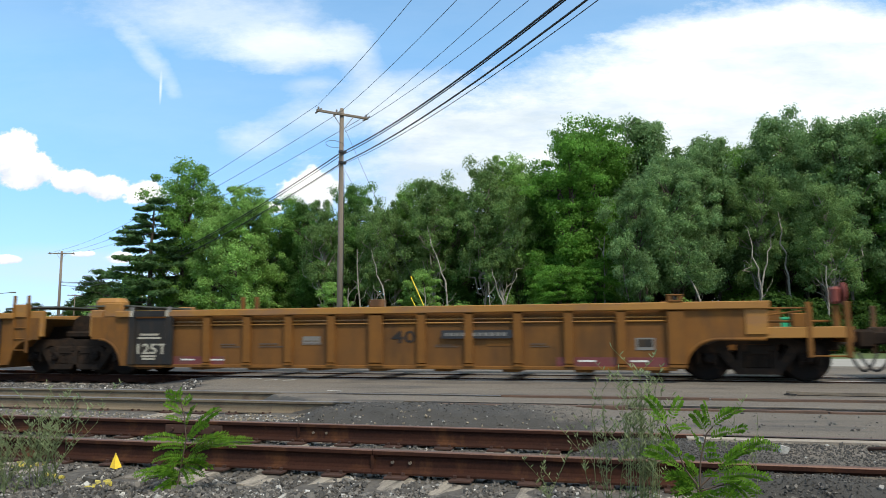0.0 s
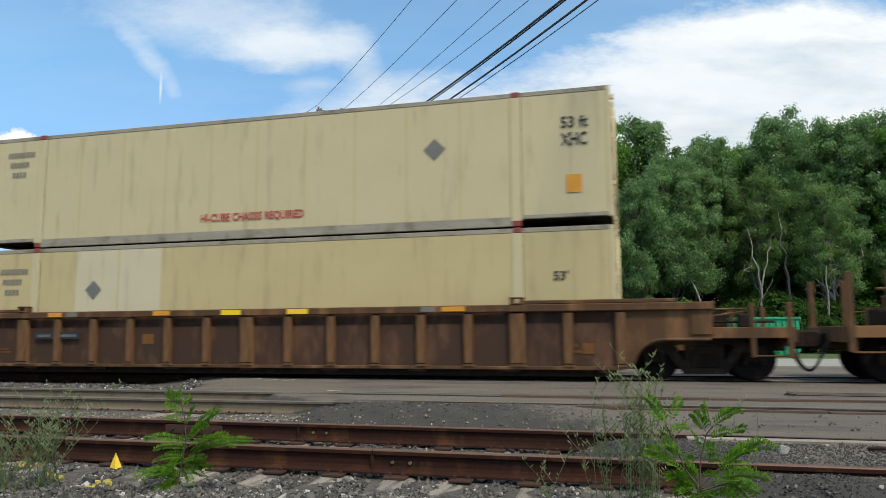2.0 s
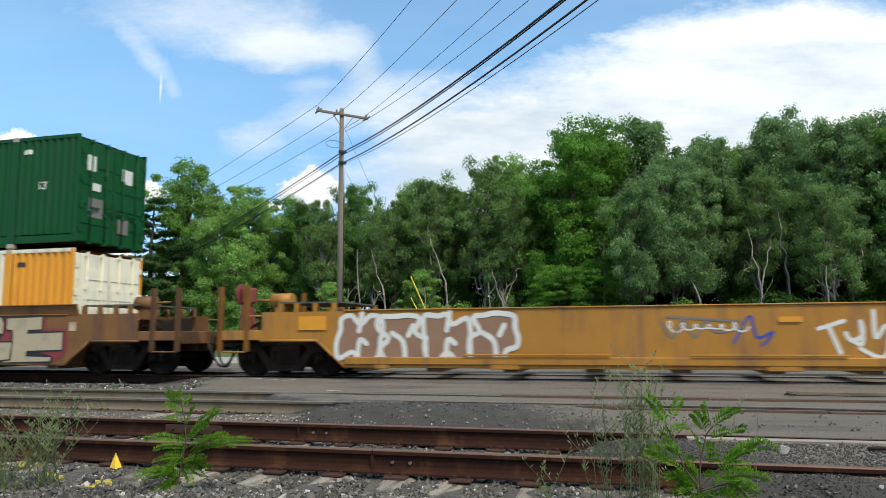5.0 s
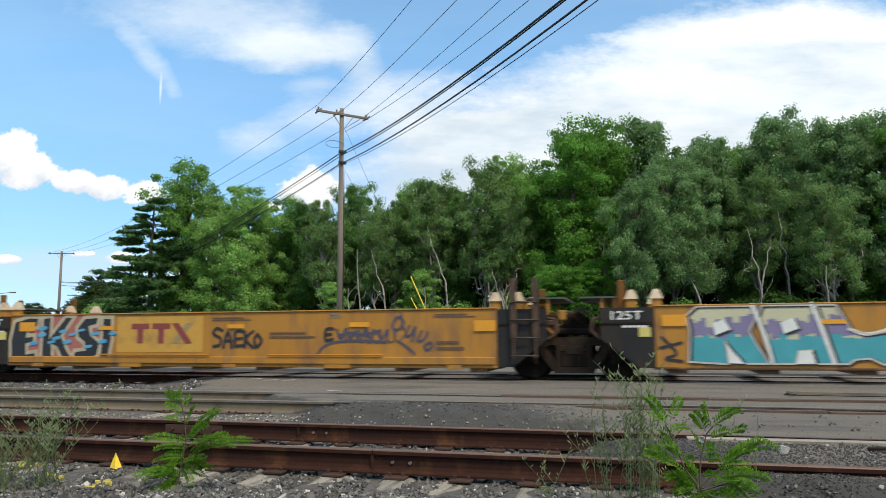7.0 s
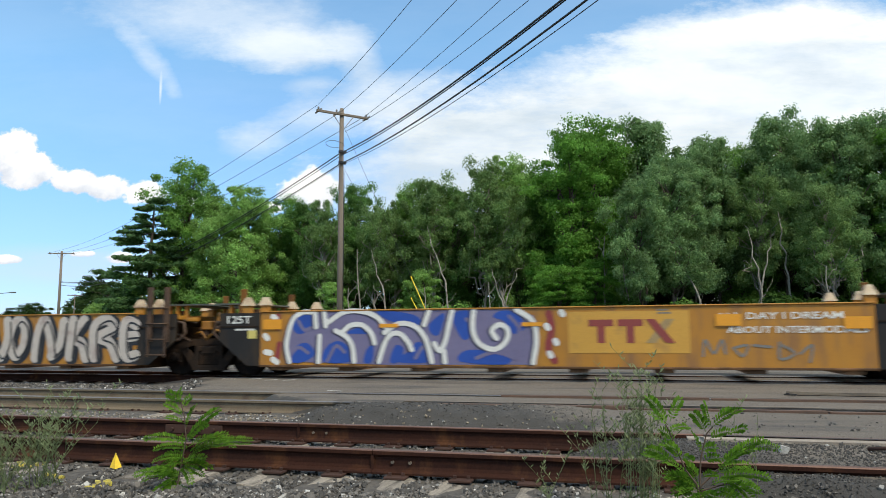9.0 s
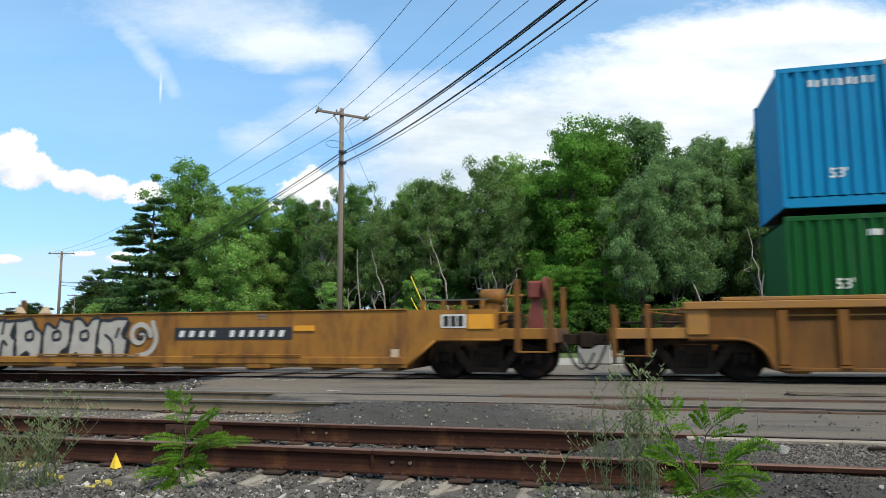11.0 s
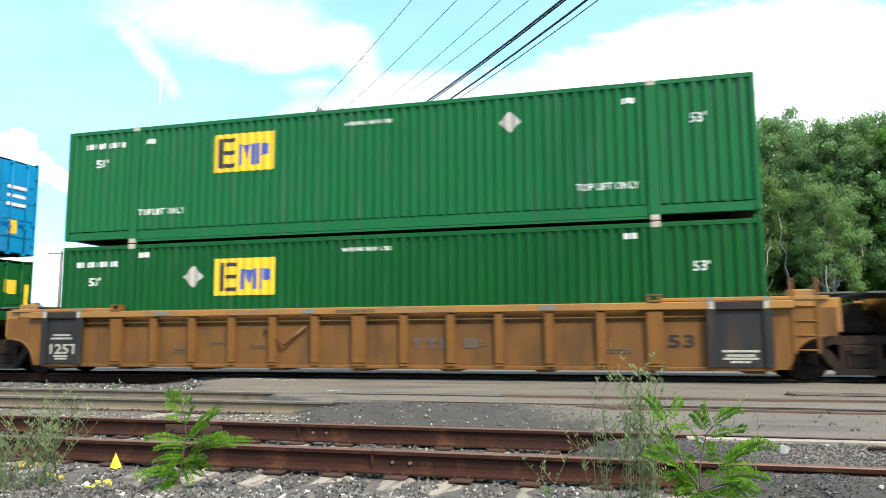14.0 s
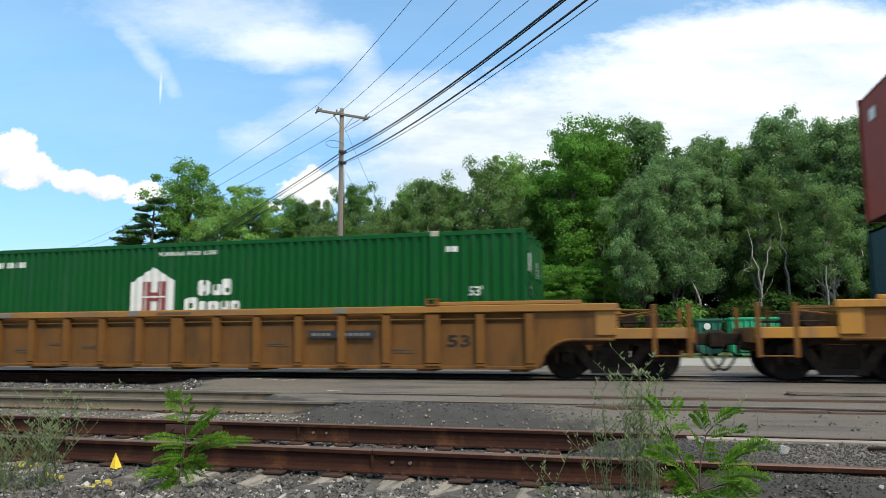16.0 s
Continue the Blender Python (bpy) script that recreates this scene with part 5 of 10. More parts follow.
def spring_mesh():
    bm = bmesh.new()
    z = RAIL + WHEEL_R
    for x in (-0.20, -0.10, 0.0, 0.10, 0.20):
        prof = []
        for i in range(13):
            prof.append((z - 0.19 + i * 0.026, 0.056 if i % 2 else 0.038))
        lathe(bm, prof, (x, -0.04 if x < 0.21 else 0, 0), "z", 8)
    box(bm, -0.26, 0.26, 0.03, 0.06, z - 0.19, z + 0.13)
    box(bm, -0.27, 0.27, -0.10, 0.10, z + 0.125, z + 0.25, 0.015)
    return bm


def bolster_mesh():
    bm = bmesh.new()
    z = RAIL + WHEEL_R
    box(bm, -0.18, 0.18, -1.1, 1.1, z + 0.05, z + 0.24, 0.03)
    lathe(bm, [(z + 0.24, 0.22), (z + 0.32, 0.22)], (0, 0, 0), "z", 16)
    for s in (-1, 1):
        tube(bm, (s * 0.42, -0.9, z - 0.08), (s * 0.42, 0.9, z - 0.08), 0.05, seg=8)
        for t in (-0.75, 0.75):
            box(bm, s * 0.42 - 0.03, s * 0.42 + 0.03, t - 0.08, t + 0.08, z - 0.2, z + 0.12)
    return bm


def bogie(car, x):
    b = part("bogie", cached("bolster", bolster_mesh, M_STEEL), None, car, "dark two-axle bogie with coil springs")
    b.location = (x, 0, 0)
    for s in (-1, 1):
        f = part("side_frame", cached("side_frame", side_frame_mesh, M_STEEL), None, b)
        f.location = (0, s * 0.99, 0)
        f = part("spring_nest", cached("springs", spring_mesh, M_STEEL), None, b)
        f.location = (0, s * 0.99, 0)
        w = part("wheelset", cached("wheelset", wheelset_mesh, M_WHEEL), None, b)
        w.location = (s * 0.90, 0, RAIL + WHEEL_R)
        SPINS.append(w)
    return b


def coupler(car, x, s):
    bm = bmesh.new()
    z = RAIL + 0.80
    box(bm, min(x, x + s * 0.42), max(x, x + s * 0.42), -0.11, 0.11, z - 0.12, z + 0.12, 0.02)
    box(bm, min(x + s * 0.36, x + s * 0.66), max(x + s * 0.36, x + s * 0.66), -0.22, 0.05, z - 0.20, z + 0.18, 0.05)
    box(bm, min(x + s * 0.5, x + s * 0.72), max(x + s * 0.5, x + s * 0.72), -0.02, 0.20, z - 0.16, z + 0.15, 0.05)
    box(bm, min(x, x - s * 0.3), max(x, x - s * 0.3), -0.35, 0.35, z - 0.22, z + 0.2, 0.02)
    part("coupler", bm, M_STEEL, car)
    bm = bmesh.new()
    pts = []
    for i in range(11):
        q = i / 10
        pts.append((x + s * (0.05 + 0.62 * q), -0.45 + 0.2 * q, z - 0.05 - 0.52 * math.sin(math.pi * min(1, q * 0.92)) - 0.1 * q))
    pipe(bm, pts, 0.026, 8)
    part("air_hose", bm, M_RUBBER, car)


def stanchion(car, x, y, z0, z1, m, w=0.10):
    bm = bmesh.new()
    box(bm, x - w / 2, x + w / 2, y, y + 0.08, z0, z1, 0.01)
    return part("stanchion", bm, m, car)


def ladder(car, x0, x1, y, z0, z1, m, steps=4):
    bm = bmesh.new()
    for x in (x0, x1):
        box(bm, x - 0.04, x + 0.04, y, y + 0.05, z0, z1)
    for i in range(steps):
        z = z0 + 0.06 + (z1 - z0 - 0.2) * i / (steps - 1)
        tube(bm, (x0, y + 0.01, z), (x1, y + 0.01, z), 0.016, seg=6)
    return part("ladder", bm, m, car)


def coupled_end(car, e0, s, paint, hood_paint, stakes=1.5, red=False):
    """The end of a ribbed car: arched side plates, open platform, coupler, steps and posts."""
    def X(d):
        return s * (e0 + d)

    def bx(bm, a, b, y0, y1, z0, z1, bev=0.0):
        box(bm, min(X(a), X(b)), max(X(a), X(b)), y0, y1, z0, z1, bev)
    arch = [(0.16 + 0.62 * (1 - math.cos(q)), 0.30 + 0.57 * math.sin(q)) for q in [math.pi / 2 * i / 7 for i in range(8)]]
    out = [(X(-0.02), 0.30)] + [(X(a), z) for a, z in arch] + [(X(1.62), 0.87), (X(1.62), 1.44), (X(-0.02), 1.44)]
    for t in (-1, 1):
        bm = bmesh.new()
        prism(bm, out if s * t > 0 else out[::-1], "y", t * 1.46 - 0.03, t * 1.46 + 0.03)
        part("arched_side_plate", bm, paint, car)
        bm = bmesh.new()           # rim of the arch
        pipe(bm, [(X(a), t * 1.47, z) for a, z in arch] + [(X(1.62), t * 1.47, 0.87)], 0.035, 8)
        part("arch_rim", bm, paint, car)
        bm = bmesh.new()           # platform side sill
        bx(bm, 1.56, 3.08, t * 1.42 - 0.05, t * 1.42 + 0.05, 0.88, 1.09, 0.012)
        part("platform_sill", bm, hood_paint, car)
        bm = bmesh.new()           # bracing box beside the chord's end
        bx(bm, 1.26, 1.66, t * 1.49 - 0.03, t * 1.49 + 0.03, 0.95, 1.44, 0.012)
        part("jacking_pad", bm, hood_paint, car)
        bm = bmesh.new()
        tube(bm, (X(1.6), t * 1.40, 1.44), (X(2.35), t * 1.40, 1.44), 0.018, seg=6)
        tube(bm, (X(1.6), t * 1.40, 1.30), (X(2.35), t * 1.40, 1.40), 0.018, seg=6)
        tube(bm, (X(2.35), t * 1.44, 0.55), (X(3.0), t * 1.44, 0.55), 0.016, seg=6)
        pieces("grab_rail", bm, paint, car)
        stanchion(car, X(2.37), t * 1.44 - 0.04, 0.52, 1.55, paint, 0.09)
        stanchion(car, X(3.02), t * 1.44 - 0.04, 0.52, stakes, paint, 0.09)
    bm = bmesh.new()
    bx(bm, 1.5, 3.10, -1.37, 1.37, 1.03, 1.07)
    part("platform_deck", bm, M_DECK, car)
    bm = bmesh.new()
    bx(bm, -0.3, 3.12, -0.32, 0.32, 0.62, 1.0, 0.015)
    bx(bm, 3.02, 3.14, -1.40, 1.40, 0.80, 1.09, 0.012)
    part("end_sill", bm, paint, car)
    bm = bmesh.new()
    pts = [(X(-0.05), 0.28), (X(0.0), 0.26), (X(0.62), 1.44), (X(0.54), 1.44)]
    prism(bm, pts if s > 0 else pts[::-1], "y", -1.42, 1.42)
    part("well_bulkhead", bm, paint, car)
    bm = bmesh.new()                # brake rigging and reservoir on the platform
    tube(bm, (X(1.9), -0.5, 1.26), (X(1.9), 0.5, 1.26), 0.17, seg=12)
    bx(bm, 2.2, 2.5, -0.9, -0.55, 1.09, 1.36, 0.02)
    tube(bm, (X(1.7), -0.8, 1.2), (X(2.9), -0.7, 1.2), 0.025, seg=6)
    part("brake_gear", bm, M_STEEL if not red else paint, car)
    if red:
        bm = bmesh.new()
        bx(bm, 2.92, 3.08, -0.9, -0.62, 1.52, 1.86, 0.05)
        lathe(bm, [(X(3.14) - 0.02, 0.22), (X(3.14) + 0.02, 0.22)], (0, -0.76, 1.72), "x", 18)
        part("hand_brake", bm, M_REDBOX, car, "faded red hand brake housing and wheel")
        stanchion(car, X(3.0), -0.80, 1.07, 1.5, paint, 0.12)
    coupler(car, X(3.14), s)
    bogie(car, X(1.52))


def joined_end(car, e0, s, paint, hood_paint, own_bogie, big=True):
    """The end that rides on a shared bogie: black ribbed panel, arched plate, tower and yoke."""
    def X(d):
        return s * (e0 + d)

    def bx(bm, a, b, y0, y1, z0, z1, bev=0.0):
        box(bm, min(X(a), X(b)), max(X(a), X(b)), y0, y1, z0, z1, bev)
    arch = [(0.28 + 0.62 * (1 - math.cos(q)), 0.30 + 0.62 * math.sin(q)) for q in [math.pi / 2 * i / 7 for i in range(8)]]
    out = [(X(-0.02), 0.30)] + [(X(a), z) for a, z in arch] + [(X(1.12), 0.92), (X(1.12), 1.44), (X(-0.02), 1.44)]
    for t in (-1, 1):
        bm = bmesh.new()
        prism(bm, out if s * t > 0 else out[::-1], "y", t * 1.46 - 0.03, t * 1.46 + 0.03)
        part("arched_side_plate", bm, paint, car)
        bm = bmesh.new()
        pipe(bm, [(X(a), t * 1.47, z) for a, z in arch], 0.035, 8)
        part("arch_rim", bm, paint, car)
        bm = bmesh.new()
        bx(bm, -1.14, 0.02, t * 1.50 - 0.03, t * 1.50 + 0.03, 0.33, 1.40, 0.01)
        panel = part("black_panel", bm, M_DARK, car, "black end panel with white capacity lettering")
        for d in (-1.06, -0.06):
            bm = bmesh.new()
            bx(bm, d - 0.08, d + 0.08, t * 1.55 - 0.03, t * 1.55 + 0.03, 0.33, 1.44, 0.01)
            part("panel_rib", bm, M_DARK, panel)
            bm = bmesh.new()
            bx(bm, d - 0.055, d + 0.055, t * 1.575 - 0.008, t * 1.575 + 0.008, 1.53, 1.66)
            part("chord_strap", bm, M_GREYP, car)
        bm = bmesh.new()
        bx(bm, 0.30, 0.78, t * 1.44 - 0.06, t * 1.44 + 0.06, 1.44, 1.78, 0.02)
        bx(bm, 0.84, 1.20, t * 1.40 - 0.07, t * 1.40 + 0.07, 0.98, 1.62, 0.02)
        part("corner_tower", bm, hood_paint, car)
    bm = bmesh.new()
    pts = [(X(-0.05), 0.28), (X(0.0), 0.26), (X(0.62), 1.44), (X(0.54), 1.44)]
    prism(bm, pts if s > 0 else pts[::-1], "y", -1.42, 1.42)
    part("well_bulkhead", bm, paint, car)
    bm = bmesh.new()
    bx(bm, 0.30, 1.50, -1.3, 1.3, 1.70, 1.735)
    part("walkway", bm, M_DECK, car)
    bm = bmesh.new()
    bx(bm, -0.2, 1.25, -0.35, 0.35, 0.78, 1.25, 0.03)
    if own_bogie:
        tube(bm, (X(1.58), -0.55, 1.22), (X(1.58), 0.55, 1.22), 0.30, seg=16)
        bx(bm, 1.2, 1.95, -0.7, 0.7, 0.95, 1.12, 0.04)
    part("draft_yoke", bm, M_STEEL, car)
    if s > 0:
        bm = bmesh.new()
        for d in (0.38, 0.80):
            bx(bm, d - 0.03, d + 0.03, -1.52, -1.47, 0.6, 2.0)
        for k in range(4):
            z = 0.66 + 0.27 * k
            tube(bm, (X(0.38), -1.50, z), (X(0.80), -1.50, z), 0.016, seg=6)
        part("ladder", bm, paint, car)
    if own_bogie:
        bogie(car, X(1.58))


def rib_mesh(w):
    bm = bmesh.new()
    prism(bm, [(-1.44, 0.36), (-1.525, 0.40), (-1.55, 1.40), (-1.44, 1.43)], "x", -w / 2, w / 2)
    box(bm, -w / 2 - 0.02, w / 2 + 0.02, -1.535, -1.44, 0.335, 0.375)
    return bm


def ribbed_car(label, mid, e0, left, right, wide, sheet, rib, chord, rods=0, bogie_left=False, red=False, dirt_marks=()):
    """A well car unit with outside ribs. left, right: 'coupled' or 'joined'."""
    car = thing("well_car", label, "well car", pose(mid, TRACK_Y, 0), "cars of the train")
    for t in (-1, 1):
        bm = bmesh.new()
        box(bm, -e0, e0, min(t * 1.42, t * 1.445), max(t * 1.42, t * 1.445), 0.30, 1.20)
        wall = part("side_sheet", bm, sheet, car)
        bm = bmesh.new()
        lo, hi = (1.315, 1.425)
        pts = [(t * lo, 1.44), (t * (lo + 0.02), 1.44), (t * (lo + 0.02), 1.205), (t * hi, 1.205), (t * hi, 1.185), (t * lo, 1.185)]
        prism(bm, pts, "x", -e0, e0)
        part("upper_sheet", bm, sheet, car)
        bm = bmesh.new()
        ends = [e0 + (1.70 if kind == "coupled" else 0.40) for kind in (left, right)]
        box(bm, -ends[0], ends[1], t * 1.50 - 0.075, t * 1.50 + 0.075, 1.43, 1.58, 0.015)
        part("top_chord", bm, chord, car)
        bm = bmesh.new()
        box(bm, -e0 - 0.02, e0 + 0.02, t * 1.45 - 0.06, t * 1.45 + 0.06, 0.27, 0.34, 0.01)
        part("bottom_sill", bm, rib, car)
        k = 0
        x = 0.0
        n = int(round(e0 / 1.02))
        for k in range(-n, n + 1):
            x = k * 1.02
            end = "joined" if (x < 0 and left == "joined") or (x > 0 and right == "joined") else ""
            if abs(x) > e0 + 0.05 or (end and abs(x) > e0 - 1.3):
                continue
            big = k in wide
            r = part("rib", cached(("rib", big, rib.name), lambda: rib_mesh(0.30 if big else 0.17), rib), None, wall)
            r.matrix_local = pose(x, 0, 0) if t < 0 else pose(x, 0, 0, 0, 0, 180)
            if big and abs(k) > 3:
                bm = bmesh.new()
                box(bm, x - 0.14, x + 0.14, t * 1.50 - 0.09, t * 1.50 + 0.09, 1.58, 1.62, 0.01)
                box(bm, x - 0.14, x - 0.06, t * 1.50 - 0.08, t * 1.50 + 0.08, 1.62, 1.70)
                box(bm, x + 0.06, x + 0.14, t * 1.50 - 0.08, t * 1.50 + 0.08, 1.62, 1.70)
                box(bm, x - 0.15, x + 0.15, t * 1.50 - 0.09, t * 1.50 + 0.09, 1.70, 1.73, 0.01)
                part("lock_housing", bm, rib, car)
        for i in range(rods):
            bm = bmesh.new()
            z = 1.30 - 0.075 * i
            tube(bm, (-e0 + 0.1, t * 1.475, z), (e0 - 0.1, t * 1.475, z), 0.016, seg=6)
            part("control_rod", bm, chord, car)
        for sgn, kind in ((-1, left), (1, right)):
            bm = bmesh.new()
            a, b = (e0 - 2.0, e0 + 1.0) if e0 > 7 else (e0 + 0.1, e0 + 0.4)
            if e0 > 7:
                box(bm, min(sgn * a, sgn * b), max(sgn * a, sgn * b), t * 1.47 - 0.05, t * 1.47 + 0.05, 1.585, 1.66, 0.012)
                part("guide_rail", bm, chord, car)
    for i in range(9):
        bm = bmesh.new()
        x = -e0 + 0.3 + (2 * e0 - 0.6) * i / 8
        box(bm, x - 0.18, x + 0.18, -1.42, 1.42, 0.22, 0.29)
        part("floor_bearer", bm, sheet, car)
    for sgn, kind in ((-1, left), (1, right)):
        if kind == "coupled":
            coupled_end(car, e0, sgn, rib, chord, 1.55, red and sgn > 0)
        else:
            joined_end(car, e0, sgn, rib, chord, sgn > 0 or bogie_left)
    MOVES.append(car)
    return car


SY = -1.452       # near face of a ribbed car's sheet
PY = -1.535       # near face of its end panels


def capacity_panel(car, x, big=True):
    if big:
        put_text(car, "125T", x - 0.40, 0.58, 0.24, PY, M_STENCIL, "capacity_lettering", width=0.80)
        rows = ((0.92, 0.62, 7), (1.00, 0.5, 6), (0.50, 0.4, 4), (0.44, 0.34, 4))
    else:
        rows = ((0.62, 0.66, 6), (0.54, 0.5, 5), (0.48, 0.62, 6), (0.42, 0.36, 3))
    bm = bmesh.new()
    plate(bm, x - 0.52, x + 0.52, 1.435, 1.575, -1.5755)
    part("chord_band", bm, M_DARK, car, "black painted band on the chord")
    for d in (-0.52, 0.44):
        bm = bmesh.new()
        plate(bm, x + d, x + d + 0.08, 1.435, 1.575, -1.5805)
        part("chord_tick", bm, M_STENCIL, car)
    for z, w, n in rows:
        mark(car, "stencil_line", bar_row(x - w / 2, z, w, 0.045, n, PY, 0.12), M_STENCIL)


def plate_number(car, x, z, w, h, y, n=10, m=None):
    bm = bmesh.new()
    plate(bm, x, x + w, z, z + h, y)
    p = part("number_panel", bm, M_BLACKP, car, "black panel with pale stencilled number")
    mark(p, "stencil_line", bar_row(x + 0.08, z + 0.05, w * 0.30, h - 0.10, 4, y - 0.005, 0.3), m or M_WHITE)
    mark(p, "stencil_line", bar_row(x + w * 0.44, z + 0.05, w * 0.50, h - 0.10, 6, y - 0.005, 0.3), m or M_WHITE)


def smudge_lines(car, spots, m, y=None):
    for x, z, w, h in spots:
        for i in range(2):
            mark(car, "stencil_line", bar_row(x, z + i * h * 0.6, w * (1 - 0.2 * i), h * 0.35, max(3, int(w / 0.07)), y or SY, 0.2), m)


def build_ribbed_cars():
    WIDE40, WIDE53 = (0, -6, 6), (0, -6, 6)
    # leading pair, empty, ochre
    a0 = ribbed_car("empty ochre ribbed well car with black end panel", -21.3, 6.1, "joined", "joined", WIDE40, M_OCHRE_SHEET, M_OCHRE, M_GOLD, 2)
    capacity_panel(a0, 5.55, False)
    a1 = ribbed_car("empty ochre ribbed well car with red hand brake", -5.31, 6.1, "joined", "coupled", WIDE40, M_OCHRE_SHEET, M_OCHRE, M_GOLD, 2, bogie_left=True, red=True)
    capacity_panel(a1, -5.57)
    put_text(a1, "40", 0.34, 0.82, 0.26, SY, M_DARK, "length_number", width=0.54)
    plate_number(a1, 1.45, 0.90, 1.50, 0.17, PY + 0.02, m=M_GREYP)
    smudge_lines(a1, [(1.3, 0.72, 0.5, 0.06), (-1.75, 0.78, 0.5, 0.1), (-2.78, 0.72, 0.6, 0.1), (-3.75, 0.72, 0.5, 0.09), (3.3, 0.72, 0.4, 0.08)], M_DIMP)
    for x, z, w, h, m in ((-1.72, 0.78, 0.42, 0.18, M_GREYP), (5.36, 0.66, 0.36, 0.24, M_GREYP), (5.40, 0.72, 0.28, 0.15, M_DARK), (6.15, 0.72, 0.20, 0.20, M_CREAM), (2.4, 0.75, 0.5, 0.25, M_OCHRE)):
        bm = bmesh.new()
        plate(bm, x, x + w, z, z + h, SY - (0.005 if m is M_DARK else 0))
        mark(a1, "label_plate", bm, m)
    for x0, x1 in ((-5.0, -3.65), (3.82, 6.05)):
        bm = bmesh.new()
        plate(bm, x0, x1, 0.335, 0.52, SY - 0.004)
        mark(a1, "maroon_patch", bm, M_MAROON, "maroon repainted patch")
    for x in (-4.75, -4.0, 4.25, 5.25):
        mark(a1, "stencil_line", bar_row(x, 0.43, 0.34, 0.035, 4, SY - 0.009, 0.1), M_WHITE)
    bm = bmesh.new()                      # reservoir on the joined end
    box(bm, -7.45, -6.75, -1.2, -0.7, 1.62, 1.92, 0.10)
    part("air_reservoir", bm, M_GOLD, a1, "golden air tank")
    for x in (-4.9, -4.48):
        stanchion(a1, x, 1.40, 1.58, 2.02, M_OCHRE, 0.10)
    bm = bmesh.new()
    box(bm, 0.0 - 0.16, 0.16, -1.5, -1.3, 1.585, 1.74, 0.01)
    box(bm, 5.2, 5.55, 1.3, 1.5, 1.585, 1.70, 0.01)
    part("locator", bm, M_BROWN, a1)
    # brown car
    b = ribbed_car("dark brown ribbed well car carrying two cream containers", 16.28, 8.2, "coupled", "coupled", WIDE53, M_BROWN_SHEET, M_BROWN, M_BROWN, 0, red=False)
    # dark box added below the sills to fill the gap with black shade
    bm = bmesh.new()
    box(bm, -8.0, 8.0, -1.30, 1.30, 0.13, 0.28, 0.01)
    part("underframe", bm, M_STEEL, b)
    plate_number(b, -5.75, 0.93, 1.30, 0.16, PY + 0.02, m=M_GREYP)
    for x, z, w, h, m in ((-0.62, 1.45, 0.50, 0.11, M_BRIGHTY), (1.02, 1.45, 0.50, 0.11, M_BRIGHTY), (-8.66, 1.46, 0.48, 0.10, M_BRIGHTY), (-5.35, 1.46, 0.40, 0.10, M_ORANGEP), (-2.4, 1.46, 0.45, 0.10, M_ORANGEP), (4.55, 1.46, 0.5, 0.10, M_ORANGEP), (-4.8, 1.46, 0.3, 0.10, M_GREYP), (4.1, 1.46, 0.3, 0.10, M_GREYP)):
        bm = bmesh.new()
        plate(bm, x, x + w, z, z + h, -1.578)
        mark(b, "reflector", bm, m)
    for x, z, w, h in ((-7.95, 0.62, 0.22, 0.20), (7.42, 0.58, 0.22, 0.22), (-2.75, 0.80, 0.30, 0.24)):
        bm = bmesh.new()
        plate(bm, x, x + w, z, z + h, SY)
        mark(b, "label_plate", bm, M_OCHRE)
    smudge_lines(b, [(-6.9, 0.6, 0.4, 0.12), (7.0, 0.6, 0.4, 0.2)], M_OCHRE)
    # three joined ochre units
    e1 = ribbed_car("ochre ribbed well car carrying a blue and a green container", 144.23, 8.2, "coupled", "joined", WIDE53, M_OCHRE_SHEET, M_OCHRE, M_GOLD, 1)
    plate_number(e1, -5.65, 0.92, 1.45, 0.16, PY + 0.02, m=M_GREYP)
    put_text(e1, "53", 6.33, 0.72, 0.24, SY, M_DARK, "length_number", width=0.5)
    capacity_panel(e1, 7.64, False)
    e2 = ribbed_car("ochre ribbed well car carrying two green containers", 163.78, 8.2, "joined", "joined", WIDE53, M_OCHRE_SHEET, M_OCHRE, M_GOLD, 1)
    capacity_panel(e2, -7.64)
    put_text(e2, "53", 6.33, 0.72, 0.24, SY, M_DARK, "length_number", width=0.5)
    capacity_panel(e2, 7.64, False)
    block_word(e2, [(1.2, 0.82, 0.22, 0.10), (1.27, 0.68, 0.09, 0.16), (1.5, 0.82, 0.22, 0.10), (1.57, 0.68, 0.09, 0.16), (1.8, 0.68, 0.1, 0.24), (2.3, 0.7, 0.3, 0.22)], SY, M_DIMP, "faded brown block emblem")
    bm = bmesh.new()
    pipe(bm, [(-2.25, -1.50, 1.18), (-1.75, -1.52, 0.78), (-1.25, -1.50, 1.18)], 0.03)
    part("hanging_strap", bm, M_BROWN, e2)
    e3 = ribbed_car("ochre ribbed well car carrying one green container", 183.38, 8.2, "joined", "coupled", WIDE53, M_OCHRE_SHEET, M_OCHRE, M_GOLD, 1)
    capacity_panel(e3, -7.64)
    put_text(e3, "53", 6.40, 0.74, 0.24, SY, M_DARK, "length_number", width=0.5)
    plate_number(e3, 3.3, 0.92, 1.55, 0.16, PY + 0.02, m=M_GREYP)
    for car in (e1, e2, e3):
        smudge_lines(car, [(-4.6, 0.6, 0.5, 0.1), (-3.6, 0.78, 0.4, 0.06), (-2.6, 0.7, 0.45, 0.08), (2.3, 0.75, 0.5, 0.08), (5.2, 0.6, 0.5, 0.1)], M_DIMP)
        for x in (-5.0, -1.3, 3.9):
            bm = bmesh.new()
            plate(bm, x, x + 0.3, 1.46, 1.56, -1.578)
            mark(car, "reflector", bm, M_GREYP)
